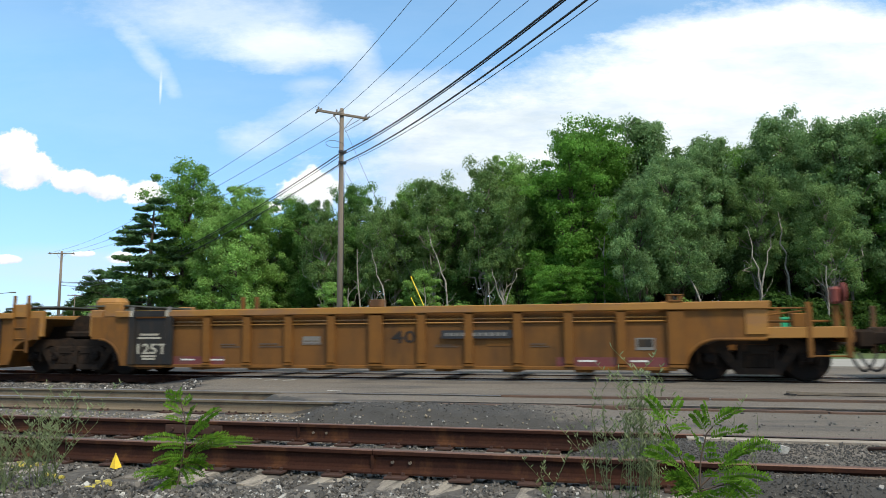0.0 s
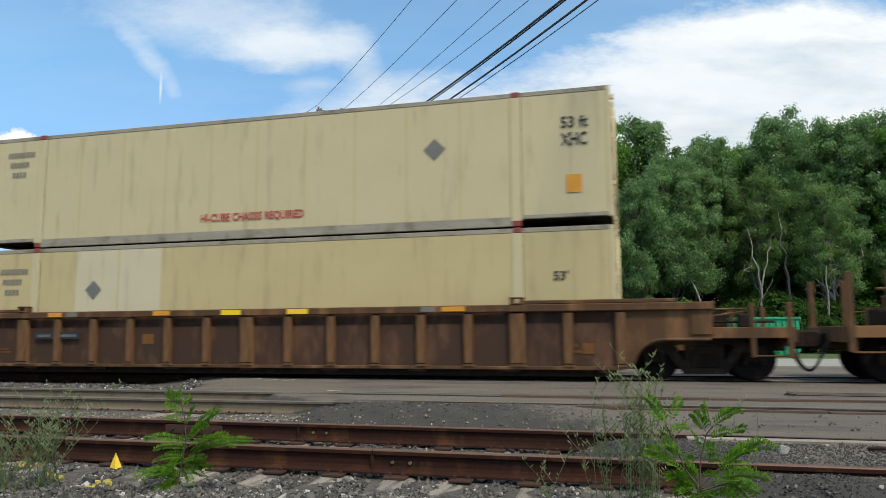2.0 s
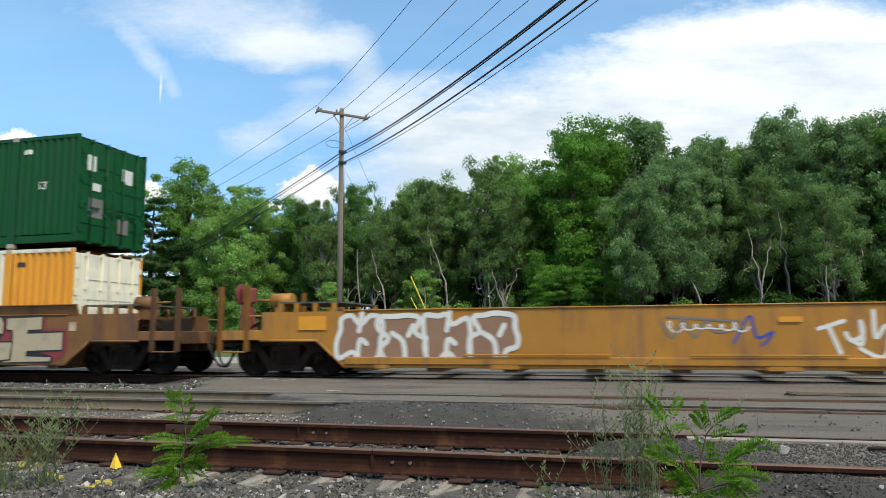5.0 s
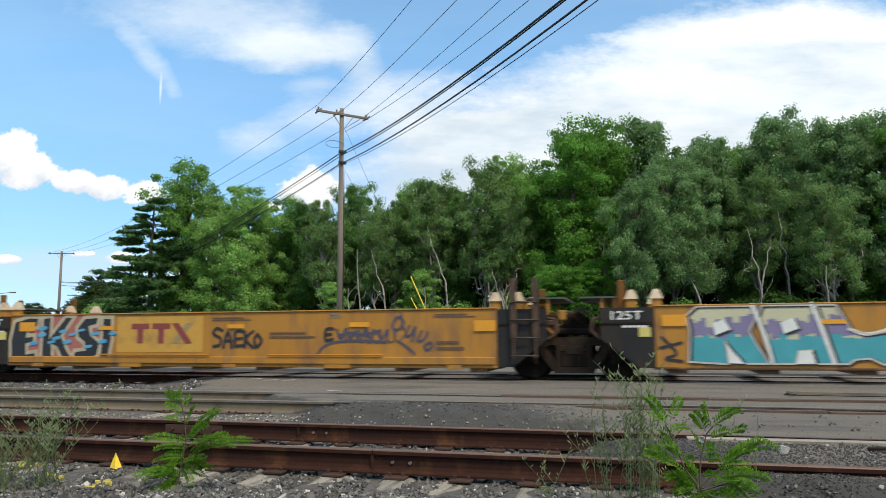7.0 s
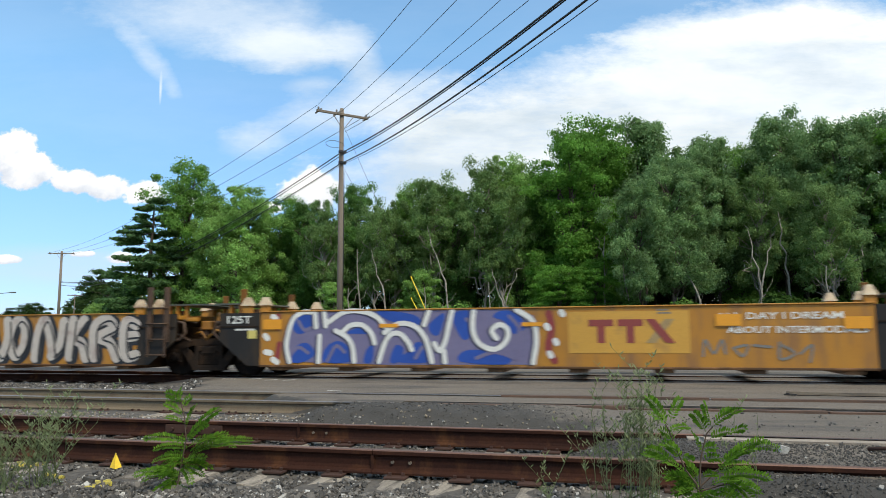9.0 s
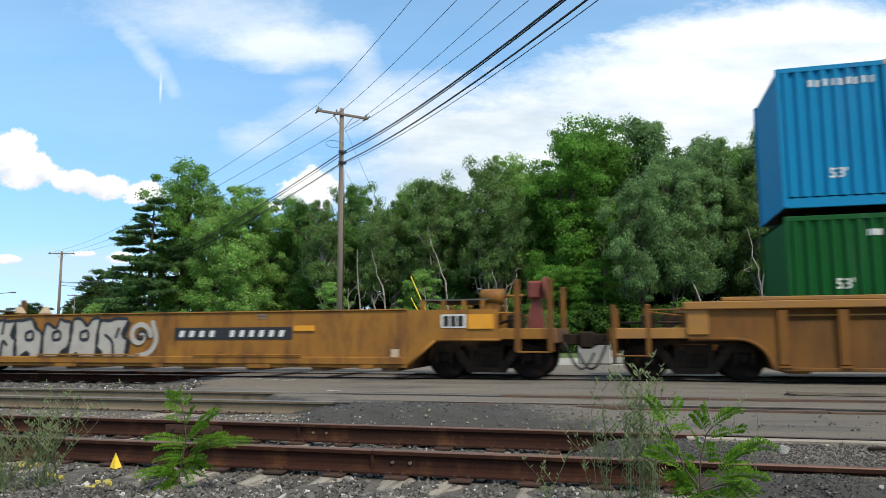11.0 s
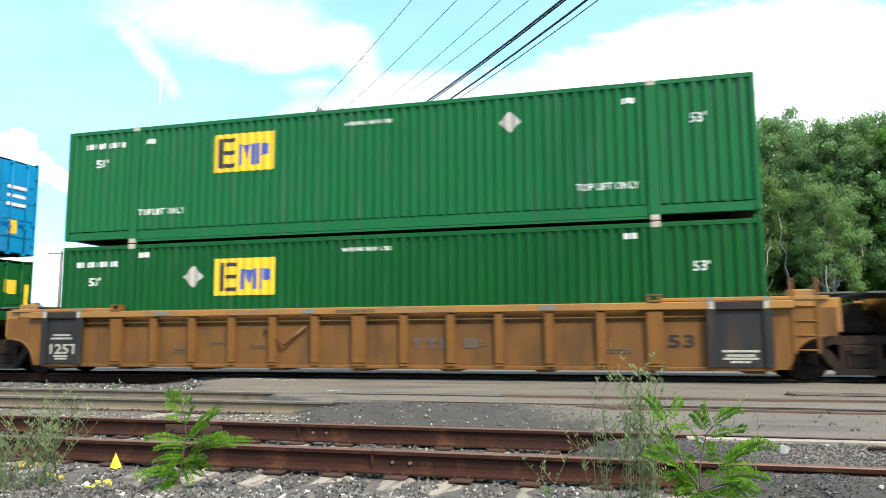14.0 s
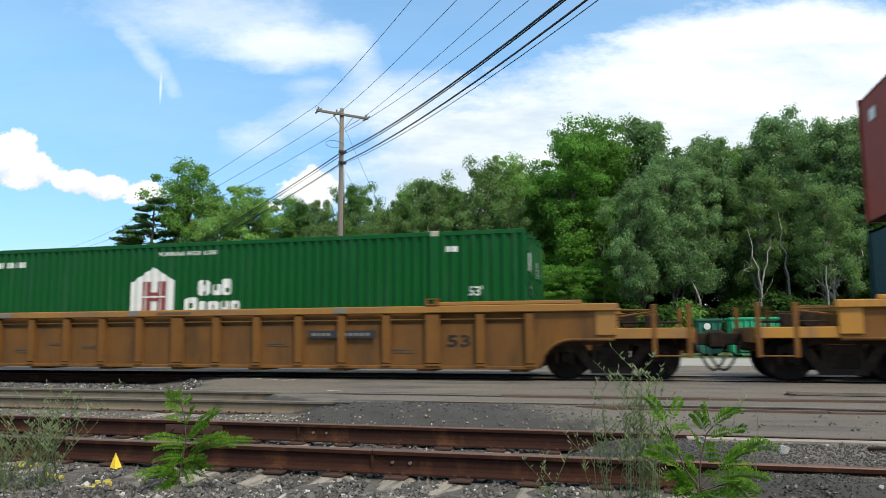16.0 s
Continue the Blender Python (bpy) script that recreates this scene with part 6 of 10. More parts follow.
    for car, x in ((e1, -0.5), (e2, -0.5), (e3, -0.5)):
        mark(car, "stencil_line", bar_row(x, 1.47, 0.9, 0.06, 10, -1.578, 0.2), M_DIMP)
    f = ribbed_car("golden ribbed well car carrying a red and a teal container", 207.05, 8.2, "coupled", "coupled", WIDE53, M_OCHRE_SHEET, M_OCHRE, M_YELLOW, 1)
    return f


build_ribbed_cars()

# ---------- smooth-sided cars with sprayed sides ----------
GY = -1.492
M_RIG = mat("rusty_brown_rigging", (0.10, 0.055, 0.028), (0.045, 0.026, 0.018), rough=0.8, scale=5, grain=0.2)


def rounded(run):
    """The run drawn as a smooth curve through its points."""
    if len(run) < 3 or len(run) > 30:
        return run
    p = [run[0]] + list(run) + [run[-1]]
    steps = 6 if len(run) < 12 else 3
    out = []
    for i in range(1, len(p) - 2):
        for j in range(steps):
            t = j / steps
            out.append(tuple(0.5 * (2 * b + (c - a) * t + (2 * a - 5 * b + 4 * c - d) * t * t + (3 * b - a - 3 * c + d) * t ** 3) for a, b, c, d in zip(p[i - 1], p[i], p[i + 1], p[i + 2])))
    return out + [run[-1]]


def strokes(car, lines, w, m, y, name="sprayed_stroke", label="", taper=False):
    """Fat round-ended strokes of paint, a part each; lines are runs of (x, z)."""
    for n, run in enumerate(lines):
        run = [Vector(p) for p in rounded(run)]
        run = [p for i, p in enumerate(run) if i == 0 or (p - run[i - 1]).length > 1e-3]
        if len(run) < 2:
            continue
        bm = bmesh.new()
        last = None
        for i, p in enumerate(run):
            d = (run[min(i + 1, len(run) - 1)] - run[max(i - 1, 0)]).normalized()
            o = Vector((-d.y, d.x)) * w / 2
            yy = y - 0.0004 * (n % 7) - 0.00006 * i
            pair = [bm.verts.new((p.x + o.x, yy, p.y + o.y)), bm.verts.new((p.x - o.x, yy, p.y - o.y))]
            if last:
                bm.faces.new((last[0], last[1], pair[1], pair[0]))
            for end, sgn in ((0, -1), (len(run) - 1, 1)):
                if i == end:
                    cap = [bm.verts.new((p.x + o.x * math.cos(q) + sgn * d.x * w / 2 * math.sin(q), yy, p.y + o.y * math.cos(q) + sgn * d.y * w / 2 * math.sin(q))) for q in (0.6, 1.2, 1.8, 2.4)]
                    bm.faces.new([pair[0]] + cap + [pair[1]])
            last = pair
        ob = part(name, bm, m, car, label if n == 0 else "")
    return ob


def blob(x0, x1, z0, z1, r, n=16):
    """A wobbly rounded outline with a notch or two, one bulging figure of a graffiti row."""
    cx, cz, hx, hz = (x0 + x1) / 2, (z0 + z1) / 2, (x1 - x0) / 2, (z1 - z0) / 2
    lean = r.uniform(-0.10, 0.10)
    pts = []
    notch = r.randrange(n)
    for i in range(n):
        q = 2 * math.pi * i / n
        c, sn = math.cos(q), math.sin(q)
        k = 1 / max(abs(c), abs(sn)) ** 0.75
        k *= r.uniform(0.90, 1.06)
        if i == notch or i == (notch + 7) % n:
            k *= 0.62
        pts.append((cx + c * k * hx * 0.94 + lean * sn, min(z1, max(z0, cz + sn * k * hz))))
    return pts


def bubble_row(car, x0, x1, z0, z1, n, fill, edge, w, seed, y=None, shadow=None, second=None, label=""):
    """A row of bulging figures: filled shapes, outlines and inner strokes."""
    r = random.Random(seed)
    y = GY if y is None else y
    p = (x1 - x0) / n
    outl, inner = [], []
    for i in range(n):
        path = blob(x0 + p * (i - 0.06), x0 + p * (i + 1.04), z0 + r.uniform(0, 0.05), z1 - r.uniform(0, 0.06), r)
        if shadow:
            part("sprayed_patch", poly_plate([(a + 0.09, b - 0.05) for a, b in path], y - 0.0005 * i, 0.002), shadow, car)
        part("sprayed_patch", poly_plate(path, y - 0.004 - 0.0006 * i, 0.002), fill, car, label if i == 0 else "")
        if second:
            half = (z0 + z1) / 2 - 0.02
            low = [(a, min(b, half + 0.05 * math.sin(9 * a))) for a, b in path]
            part("sprayed_patch", poly_plate(low, y - 0.009 - 0.0006 * i, 0.002), second, car)
        outl.append(path + path[:1])
        cx, cz = x0 + p * (i + 0.5), (z0 + z1) / 2
        kind = r.randrange(3)
        if kind == 0:
            inner.append([(cx - 0.12 * p, cz + 0.16), (cx + 0.10 * p, cz + 0.20), (cx + 0.14 * p, cz + 0.02), (cx - 0.10 * p, cz), (cx - 0.12 * p, cz + 0.16)])
        elif kind == 1:
            inner.append([(cx - 0.05 * p, z0), (cx, cz - 0.05), (cx + 0.16 * p, cz - 0.12)])
            inner.append([(cx + 0.05 * p, z1), (cx - 0.02 * p, cz + 0.15)])
        else:
            inner.append([(cx - 0.25 * p, cz + 0.1), (cx, cz - 0.08), (cx + 0.05 * p, z0 + 0.05)])
            inner.append([(cx + 0.22 * p, cz + 0.25), (cx + 0.12 * p, cz + 0.05)])
    strokes(car, outl, w, edge, y - 0.016)
    strokes(car, inner, w, edge, y - 0.016)


def scribble(x0, x1, z0, z1, seed, loops=5):
    """A quick sprayed tag: slanted loops that cannot be read."""
    r = random.Random(seed)
    out, n = [], loops * 9
    for i in range(n + 1):
        q = i / n
        a = 2 * math.pi * loops * q
        out.append((x0 + (x1 - x0) * q + 0.35 * (x1 - x0) / loops * math.cos(a) + r.uniform(-0.01, 0.01), (z0 + z1) / 2 + (z1 - z0) / 2 * math.sin(a) * (0.6 + 0.4 * math.sin(3.1 * q + seed)) + r.uniform(-0.01, 0.01)))
    return out


def curl(cx, cz, r, turns=1.6, n=18):
    return [(cx + r * (1 - 0.75 * i / n) * math.cos(2 * math.pi * turns * i / n), cz + r * (1 - 0.75 * i / n) * math.sin(2 * math.pi * turns * i / n)) for i in range(n + 1)]


def panel_patch(car, pts, m, y, label=""):
    return part("sprayed_patch", poly_plate(pts, y, 0.003), m, car, label)


def guide_cone(car, x, y, m=None):
    bm = bmesh.new()
    box(bm, x - 0.10, x + 0.10, y - 0.08, y + 0.08, 1.48, 1.66, 0.01)
    part("guide_base", bm, M_YELLOW, car)
    bm = bmesh.new()
    lo = [bm.verts.new((x + a * 0.13, y + b * 0.11, 1.66)) for a, b in ((-1, -1), (1, -1), (1, 1), (-1, 1))]
    hi = [bm.verts.new((x + a * 0.05, y + b * 0.04, 1.85)) for a, b in ((-1, -1), (1, -1), (1, 1), (-1, 1))]
    bm.faces.new(lo[::-1]), bm.faces.new(hi)
    for i in range(4):
        bm.faces.new((lo[i], lo[(i + 1) % 4], hi[(i + 1) % 4], hi[i]))
    part("container_guide", bm, m or M_CREAM, car, "cream tapered container guide")


def flush_joined(car, x, s, paint, own_bogie, art):
    """Black slanted end panel, guides, walkway and ladder where two units share a bogie at art."""
    def bx(bm, a, b, y0, y1, z0, z1, bev=0.0):
        box(bm, min(a, b), max(a, b), y0, y1, z0, z1, bev)
    e = x + s * 1.02
    for t in (-1, 1):
        out = [(x, 0.32), (x + s * 0.32, 0.32), (e, 0.88), (e, 1.49), (x, 1.49)]
        bm = bmesh.new()
        prism(bm, out if s * t > 0 else out[::-1], "y", t * 1.47 - 0.03, t * 1.47 + 0.03)
        panel = part("black_panel", bm, M_DARK, car, "black slanted end panel")
        bm = bmesh.new()
        bx(bm, x + s * 0.02, e, t * 1.51 - 0.012, t * 1.51 + 0.012, 1.17, 1.20)
        part("panel_seam", bm, M_STEEL, panel)
        guide_cone(car, x - s * 0.05, t * 1.36), guide_cone(car, x + s * 0.42, t * 1.30 if t < 0 else 0.9)
        if t < 0 and s > 0:
            bm = bmesh.new()
            for d in (0.35, 0.80):
                bx(bm, x + s * (d - 0.06), x + s * (d + 0.06), -1.58, -1.52, 0.85, 2.12)
            for k in range(4):
                z = 0.55 + 0.36 * k
                tube(bm, (x + s * 0.30, -1.60, z), (x + s * 0.85, -1.60, z), 0.017, seg=6)
            for d in (0.35, 0.80):
                bx(bm, x + s * (d - 0.02), x + s * (d + 0.02), -1.61, -1.57, 0.5, 1.0)
            part("ladder", bm, M_RIG, car)
        else:
            stanchion(car, x + s * 0.62, t * 1.2, 1.45, 2.05, M_OCHRE, 0.14)
    bm = bmesh.new()
    bx(bm, x + s * 0.45, art - s * 0.15, -1.15, 1.15, 1.70, 1.735)
    part("walkway", bm, M_DECK, car)
    bm = bmesh.new()
    for d in (0.55, 0.75, 1.0):
        bx(bm, x + s * d - 0.03, x + s * d + 0.03, -1.1, -1.0, 1.4, 1.70)
        bx(bm, x + s * d - 0.03, x + s * d + 0.03, 1.0, 1.1, 1.4, 1.70)
    bx(bm, x, e, -1.4, 1.4, 1.36, 1.46, 0.01)
    part("walkway_bracket", bm, paint, car)
    bm = bmesh.new()
    bx(bm, x - s * 0.3, art - s * 0.2, -0.36, 0.36, 0.72, 1.2, 0.03)
    pts = [(x - s * 0.02, 0.30), (x + s * 0.04, 0.28), (x + s * 0.5, 1.40), (x + s * 0.42, 1.40)]
    prism(bm, pts if s > 0 else pts[::-1], "y", -1.40, 1.40)
    part("end_bulkhead", bm, M_BROWN, car)
    bm = bmesh.new()
    pipe(bm, [(e - s * 0.1, -1.35, 1.32), (e + s * 0.15, -1.40, 1.28), (e + s * 0.2, -1.42, 1.05), (e + s * 0.05, -1.4, 0.9), (e - s * 0.25, -1.4, 0.86)], 0.035, 8)
    part("air_hose", bm, M_RIG, car)
    # rusty brake rigging crowding the gap
    r = random.Random(int(abs(x * 100)))
    for k in range(7):
        bm = bmesh.new()
        a = x + s * r.uniform(0.30, 1.35)
        y0 = r.uniform(-1.25, -0.6)
        z0 = r.uniform(0.95, 1.5)
        if k % 2:
            pipe(bm, [(a, y0, z0), (a + s * r.uniform(0.15, 0.3), y0 - 0.05, z0 + r.uniform(-0.1, 0.15)), (a + s * r.uniform(0.35, 0.6), y0, z0 - r.uniform(0.05, 0.3))], r.uniform(0.018, 0.04), 7)
        else:
            bx(bm, a, a + s * r.uniform(0.12, 0.34), y0, y0 + 0.2, z0, z0 + r.uniform(0.08, 0.22), 0.02)
        part("brake_rigging", bm, M_RIG if k % 3 else paint, car)
    if own_bogie:
        bm = bmesh.new()
        tube(bm, (art, -0.5, 1.2), (art, 0.5, 1.2), 0.26, seg=16)
        bx(bm, art - 0.4, art + 0.4, -0.7, 0.7, 0.95, 1.1, 0.04)
        part("joint_casting", bm, M_STEEL, car)
        bogie(car, art)


def flush_coupled(car, e, s, paint, bog, stakes=2.1, red=False, hood=1.50):
    """Coupled end: the side slopes up over the bogie, then open platform, stakes, tank and coupler. e: lower corner of the side."""
    def bx(bm, a, b, y0, y1, z0, z1, bev=0.0):
        box(bm, min(a, b), max(a, b), y0, y1, z0, z1, bev)
    for t in (-1, 1):
        out = [(e, 0.32), (e + s * 0.62, 0.86), (e + s * 1.95, 0.86), (e + s * 1.95, hood), (e, hood)]
        bm = bmesh.new()
        prism(bm, out if s * t > 0 else out[::-1], "y", t * 1.47 - 0.02, t * 1.47 + 0.02)
        part("sloped_side_plate", bm, paint, car)
        bm = bmesh.new()
        for (a, z), (b, z2) in (((e, 0.33), (e + s * 0.62, 0.87)), ((e + s * 0.62, 0.87), (e + s * 2.0, 0.87))):
            tube(bm, (a, t * 1.48, z), (b, t * 1.48, z2), 0.03, seg=6)
        part("edge_rim", bm, paint, car)
        bm = bmesh.new()
        bx(bm, e + s * 1.95, e + s * 3.08, t * 1.42 - 0.05, t * 1.42 + 0.05, 0.88, 1.10, 0.012)
        part("platform_sill", bm, paint, car)
        for d, z1 in ((2.35, stakes), (3.02, stakes)):
            stanchion(car, e + s * d, t * 1.44 - 0.05, 0.62, z1, M_OCHRE if paint is not M_CBROWN else M_BROWN, 0.12)
        bm = bmesh.new()
        tube(bm, (e + s * 2.35, t * 1.47, 0.62), (e + s * 3.02, t * 1.47, 0.62), 0.016, seg=6)
        tube(bm, (e + s * 1.95, t * 1.44, 1.42), (e + s * 2.35, t * 1.44, 1.42), 0.016, seg=6)
        pieces("grab_rail", bm, paint, car)
    bm = bmesh.new()
    bx(bm, e + s * 1.6, e + s * 3.1, -1.37, 1.37, 1.04, 1.08)
    bx(bm, e + s * 0.2, e + s * 1.7, -1.2, 1.2, hood + 0.20, hood + 0.235)
    part("platform_deck", bm, M_DECK, car)
    bm = bmesh.new()
    for d in (0.3, 0.75, 1.2, 1.6):
        bx(bm, e + s * d - 0.04, e + s * d + 0.04, -1.35, -1.25, hood - 0.02, hood + 0.2)
        bx(bm, e + s * d - 0.04, e + s * d + 0.04, 1.25, 1.35, hood - 0.02, hood + 0.2)
    part("walkway_bracket", bm, paint, car)
    bm = bmesh.new()
    bx(bm, e - s * 0.4, e + s * 3.12, -0.33, 0.33, 0.62, 1.0, 0.015)
    bx(bm, e + s * 3.02, e + s * 3.14, -1.40, 1.40, 0.80, 1.10, 0.012)
    pts = [(e - s * 0.05, 0.28), (e, 0.26), (e + s * 0.7, 1.42), (e + s * 0.62, 1.42)]
    prism(bm, pts if s > 0 else pts[::-1], "y", -1.42, 1.42)
    part("end_sill", bm, M_BROWN, car)
    bm = bmesh.new()
    tube(bm, (e + s * 1.5, -0.9, 1.78), (e + s * 2.0, -0.9, 1.78), 0.17, seg=14)
    bx(bm, e + s * 1.6, e + s * 1.9, -1.0, -0.8, 1.4, 1.65)
    tube(bm, (e + s * 1.9, -0.9, 1.78), (e + s * 2.4, -0.9, 1.80), 0.03, seg=6)
    part("air_reservoir", bm, paint, car)
    bm = bmesh.new()
    bx(bm, e + s * 2.05, e + s * 2.3, -1.0, -0.6, 1.08, 1.4, 0.03)
    bx(bm, e + s * 2.0, e + s * 2.25, -0.3, 0.3, 1.08, 1.45, 0.03)
    pipe(bm, [(e + s * 1.95, -1.3, 1.2), (e + s * 2.2, -1.1, 1.3), (e + s * 2.4, -1.2, 1.15)], 0.03)
    part("brake_gear", bm, M_STEEL, car)
    if red:
        bm = bmesh.new()
        lathe(bm, [(-0.03, 0.24), (0.03, 0.24)], (e + s * 2.86, -0.85, 1.95), "x", 18)
        bx(bm, e + s * 2.5, e + s * 2.8, -0.98, -0.72, 1.72, 2.10, 0.04)
        pts = [(e + s * 2.45, 1.08), (e + s * 2.85, 1.08), (e + s * 2.75, 1.85), (e + s * 2.6, 1.85)]
        prism(bm, pts if s > 0 else pts[::-1], "y", -0.9, -0.8)
        part("hand_brake", bm, M_REDBOX, car, "rusty red hand brake housing and wheel")
    coupler(car, e + s * 3.14, s)
    bogie(car, bog)


def flush_car(label, mid, xl, xr, left, right, paint, art_l=0.0, art_r=0.0, bogie_left=False, chord=True, hood=1.50):
    car = thing("well_car", label, "well car", pose(mid, TRACK_Y, 0), "cars of the train")
    for t in (-1, 1):
        bm = bmesh.new()
        box(bm, xl, xr, min(t * 1.45, t * 1.488), max(t * 1.45, t * 1.488), 0.33, 1.50, 0.006)
        part("side_sheet", bm, paint, car)
        bm = bmesh.new()
        box(bm, xl, xr, t * 1.47 - 0.05, t * 1.47 + 0.05, 1.50, 1.53, 0.01)
        part("top_edge", bm, paint, car)
        bm = bmesh.new()
        if chord:
            box(bm, xl + 0.05, xr - 0.05, t * 1.50 - 0.04, t * 1.50 + 0.04, 0.36, 0.52, 0.015)
            for i in range(5):
                x = xl + 0.9 + (xr - xl - 1.8) * i / 4
                box(bm, x - 0.3 if i % 2 else x - 0.16, x + 0.3 if i % 2 else x + 0.16, t * 1.48 - 0.05, t * 1.48 + 0.05, 0.27, 0.37, 0.01)
        box(bm, xl, xr, t * 1.44 - 0.06, t * 1.44 + 0.06, 0.29, 0.34, 0.01)
        part("bottom_sill", bm, paint if chord else M_BROWN, car)
        if chord:
            for a, b in ((0.22, 0.46), (0.58, 0.80)):
                bm = bmesh.new()
                tube(bm, (xl + (xr - xl) * a, t * 1.56, 0.56), (xl + (xr - xl) * b, t * 1.56, 0.56), 0.02, seg=6)
                pieces("grab_rail", bm, paint, car)
    for i in range(8):
        bm = bmesh.new()
        x = xl + 0.4 + (xr - xl - 0.8) * i / 7
        box(bm, x - 0.18, x + 0.18, -1.45, 1.45, 0.22, 0.29)
        part("floor_bearer", bm, M_BROWN, car)
    for s, kind, x, art in ((-1, left, xl, art_l), (1, right, xr, art_r)):
        if kind == "joined":
            flush_joined(car, x, s, paint, s > 0 or bogie_left, art)
        else:
            flush_coupled(car, x, s, paint, art, red=(kind == "brake"), hood=hood)
    MOVES.append(car)
    return car


def orange_square(car, x, z, w=0.46, h=0.22):
    bm = bmesh.new()
    plate(bm, x, x + w, z, z + h, GY - 0.024)
    mark(car, "reflector", bm, M_ORANGEP, "orange reflective square")


def red_emblem(car, x, z):
    """The owner's mark as plain bars on a brighter yellow field."""
    panel_patch(car, [(x - 0.4, z - 0.2), (x + 1.9, z - 0.2), (x + 1.9, z + 0.62), (x - 0.4, z + 0.62)], M_EMBLEM, GY + 0.001)
    for k in (0.0, 0.56):
        bm = bmesh.new()
        plate(bm, x + k, x + k + 0.48, z + 0.33, z + 0.46, GY - 0.004), plate(bm, x + k + 0.165, x + k + 0.315, z, z + 0.33, GY - 0.004)
        part("logo_block", bm, M_DREDP, car, "dark red block of the emblem" if not k else "")
    for lean, m, y in ((1, M_DIMTAN, GY - 0.004), (-1, M_DREDP, GY - 0.009)):
        c0 = x + 1.36
        pts = [(c0 - lean * 0.27, z), (c0 - lean * 0.09, z), (c0 + lean * 0.27, z + 0.46), (c0 + lean * 0.09, z + 0.46)]
        part("logo_bar", poly_plate(pts if lean > 0 else pts[::-1], y), m, car)


M_DIMTAN = mat("faded_tan_marking", (0.36, 0.25, 0.11), rough=0.7, scale=6, bump=0.03)
M_EMBLEM = mat("bright_yellow_field", (0.56, 0.31, 0.045), (0.50, 0.26, 0.04), rough=0.5, scale=1.5, dirt=(0.30, 0.16, 0.05), dirt_amount=0.35, dirt_scale=1.5)


# ---------- sprayed figures: corners in the car's own side, metres ----------
BONE_FIGURES = [
    [(1.08, 1.42), (2.01, 1.46), (1.99, 1.1), (1.97, 0.76), (1.9, 0.45), (1.32, 0.41), (1.42, 0.91), (1.05, 0.94)],
    [(2.04, 1.46), (2.87, 1.48), (2.99, 0.97), (3.12, 1.48), (4.01, 1.488), (4.03, 1.2), (3.88, 0.9), (4.14, 0.66), (4.37, 0.45), (3.5, 0.45), (3.22, 0.84), (2.99, 0.44), (2.74, 0.88), (2.59, 0.47), (1.95, 0.44), (2.03, 0.91)],
    [(4.37, 1.47), (5.55, 1.488), (5.56, 0.93), (5.34, 0.92), (5.69, 0.46), (5.03, 0.46), (4.91, 0.76), (4.72, 0.92), (4.53, 0.84), (4.42, 0.46), (4.09, 0.46), (3.92, 0.88), (4.09, 1.14)],
    [(4.94, 0.83), (4.87, 0.9), (4.72, 0.93), (4.57, 0.9), (4.49, 0.76), (4.52, 0.57), (4.62, 0.45), (4.77, 0.43), (4.92, 0.52), (4.97, 0.69)],
    [(5.61, 1.13), (5.7, 1.39), (5.98, 1.488), (6.34, 1.488), (6.42, 1.3), (6.4, 1.03), (6.21, 1.1), (5.97, 1.03), (5.87, 0.84), (5.94, 0.64), (6.13, 0.57), (6.18, 0.67), (6.02, 0.68), (6.02, 0.87), (6.7, 0.87), (6.67, 0.43), (6.08, 0.37), (5.73, 0.43), (5.58, 0.72)],
    [(6.49, 1.46), (7.57, 1.488), (7.57, 1.15), (7.16, 1.14), (7.15, 1.08), (8.2, 1.11), (8.19, 0.66), (7.16, 0.63), (7.14, 0.53), (7.88, 0.51), (7.86, 0.38), (6.32, 0.36), (6.65, 0.43), (6.7, 0.87), (6.68, 1.14), (6.49, 1.16)],
]
RED_FIELD = [
    [(0.9, 1.488), (1.85, 1.488), (4.49, 1.488), (7.67, 1.488), (7.68, 1.2), (8.31, 1.17), (8.33, 0.64), (8.15, 0.48), (7.87, 0.35), (0.76, 0.35), (1.03, 0.85), (0.67, 0.89)],
]
BLACK_SHADE = [
    [(0.98, 1.44), (0.8, 0.91), (1.31, 0.87), (1.08, 0.37), (7.86, 0.35), (7.93, 0.44), (7.87, 0.53), (6.33, 0.89), (6.45, 1.488), (4.49, 1.488), (2.93, 1.488), (2.12, 1.48)],
]
LEMON_FIGURES = [
    [(-6.02, 0.76), (-5.74, 1.08), (-5.39, 1.08), (-5.46, 0.76), (-5.38, 0.35), (-5.66, 0.35), (-5.77, 0.52), (-5.96, 0.35), (-6.21, 0.35)],
    [(-5.26, 0.76), (-4.73, 0.78), (-4.74, 0.64), (-5.01, 0.59), (-4.98, 0.45), (-4.74, 0.45), (-4.76, 0.35), (-5.23, 0.35), (-5.33, 0.54)],
    [(-4.61, 0.35), (-4.37, 0.66), (-3.93, 0.68), (-3.88, 0.36)],
    [(-3.81, 0.75), (-2.78, 0.82), (-2.71, 0.35), (-3.32, 0.35), (-3.62, 0.41), (-3.79, 0.59)],
    [(-2.66, 0.75), (-2.47, 0.77), (-2.43, 0.35), (-2.64, 0.35)],
    [(-2.27, 0.75), (-2.08, 0.8), (-2.03, 0.35), (-2.23, 0.35)],
    [(-1.87, 0.82), (-1.37, 0.71), (-1.04, 0.75), (-0.61, 0.88), (-0.64, 0.53), (-0.84, 0.35), (-1.27, 0.35), (-1.89, 0.35)],
]
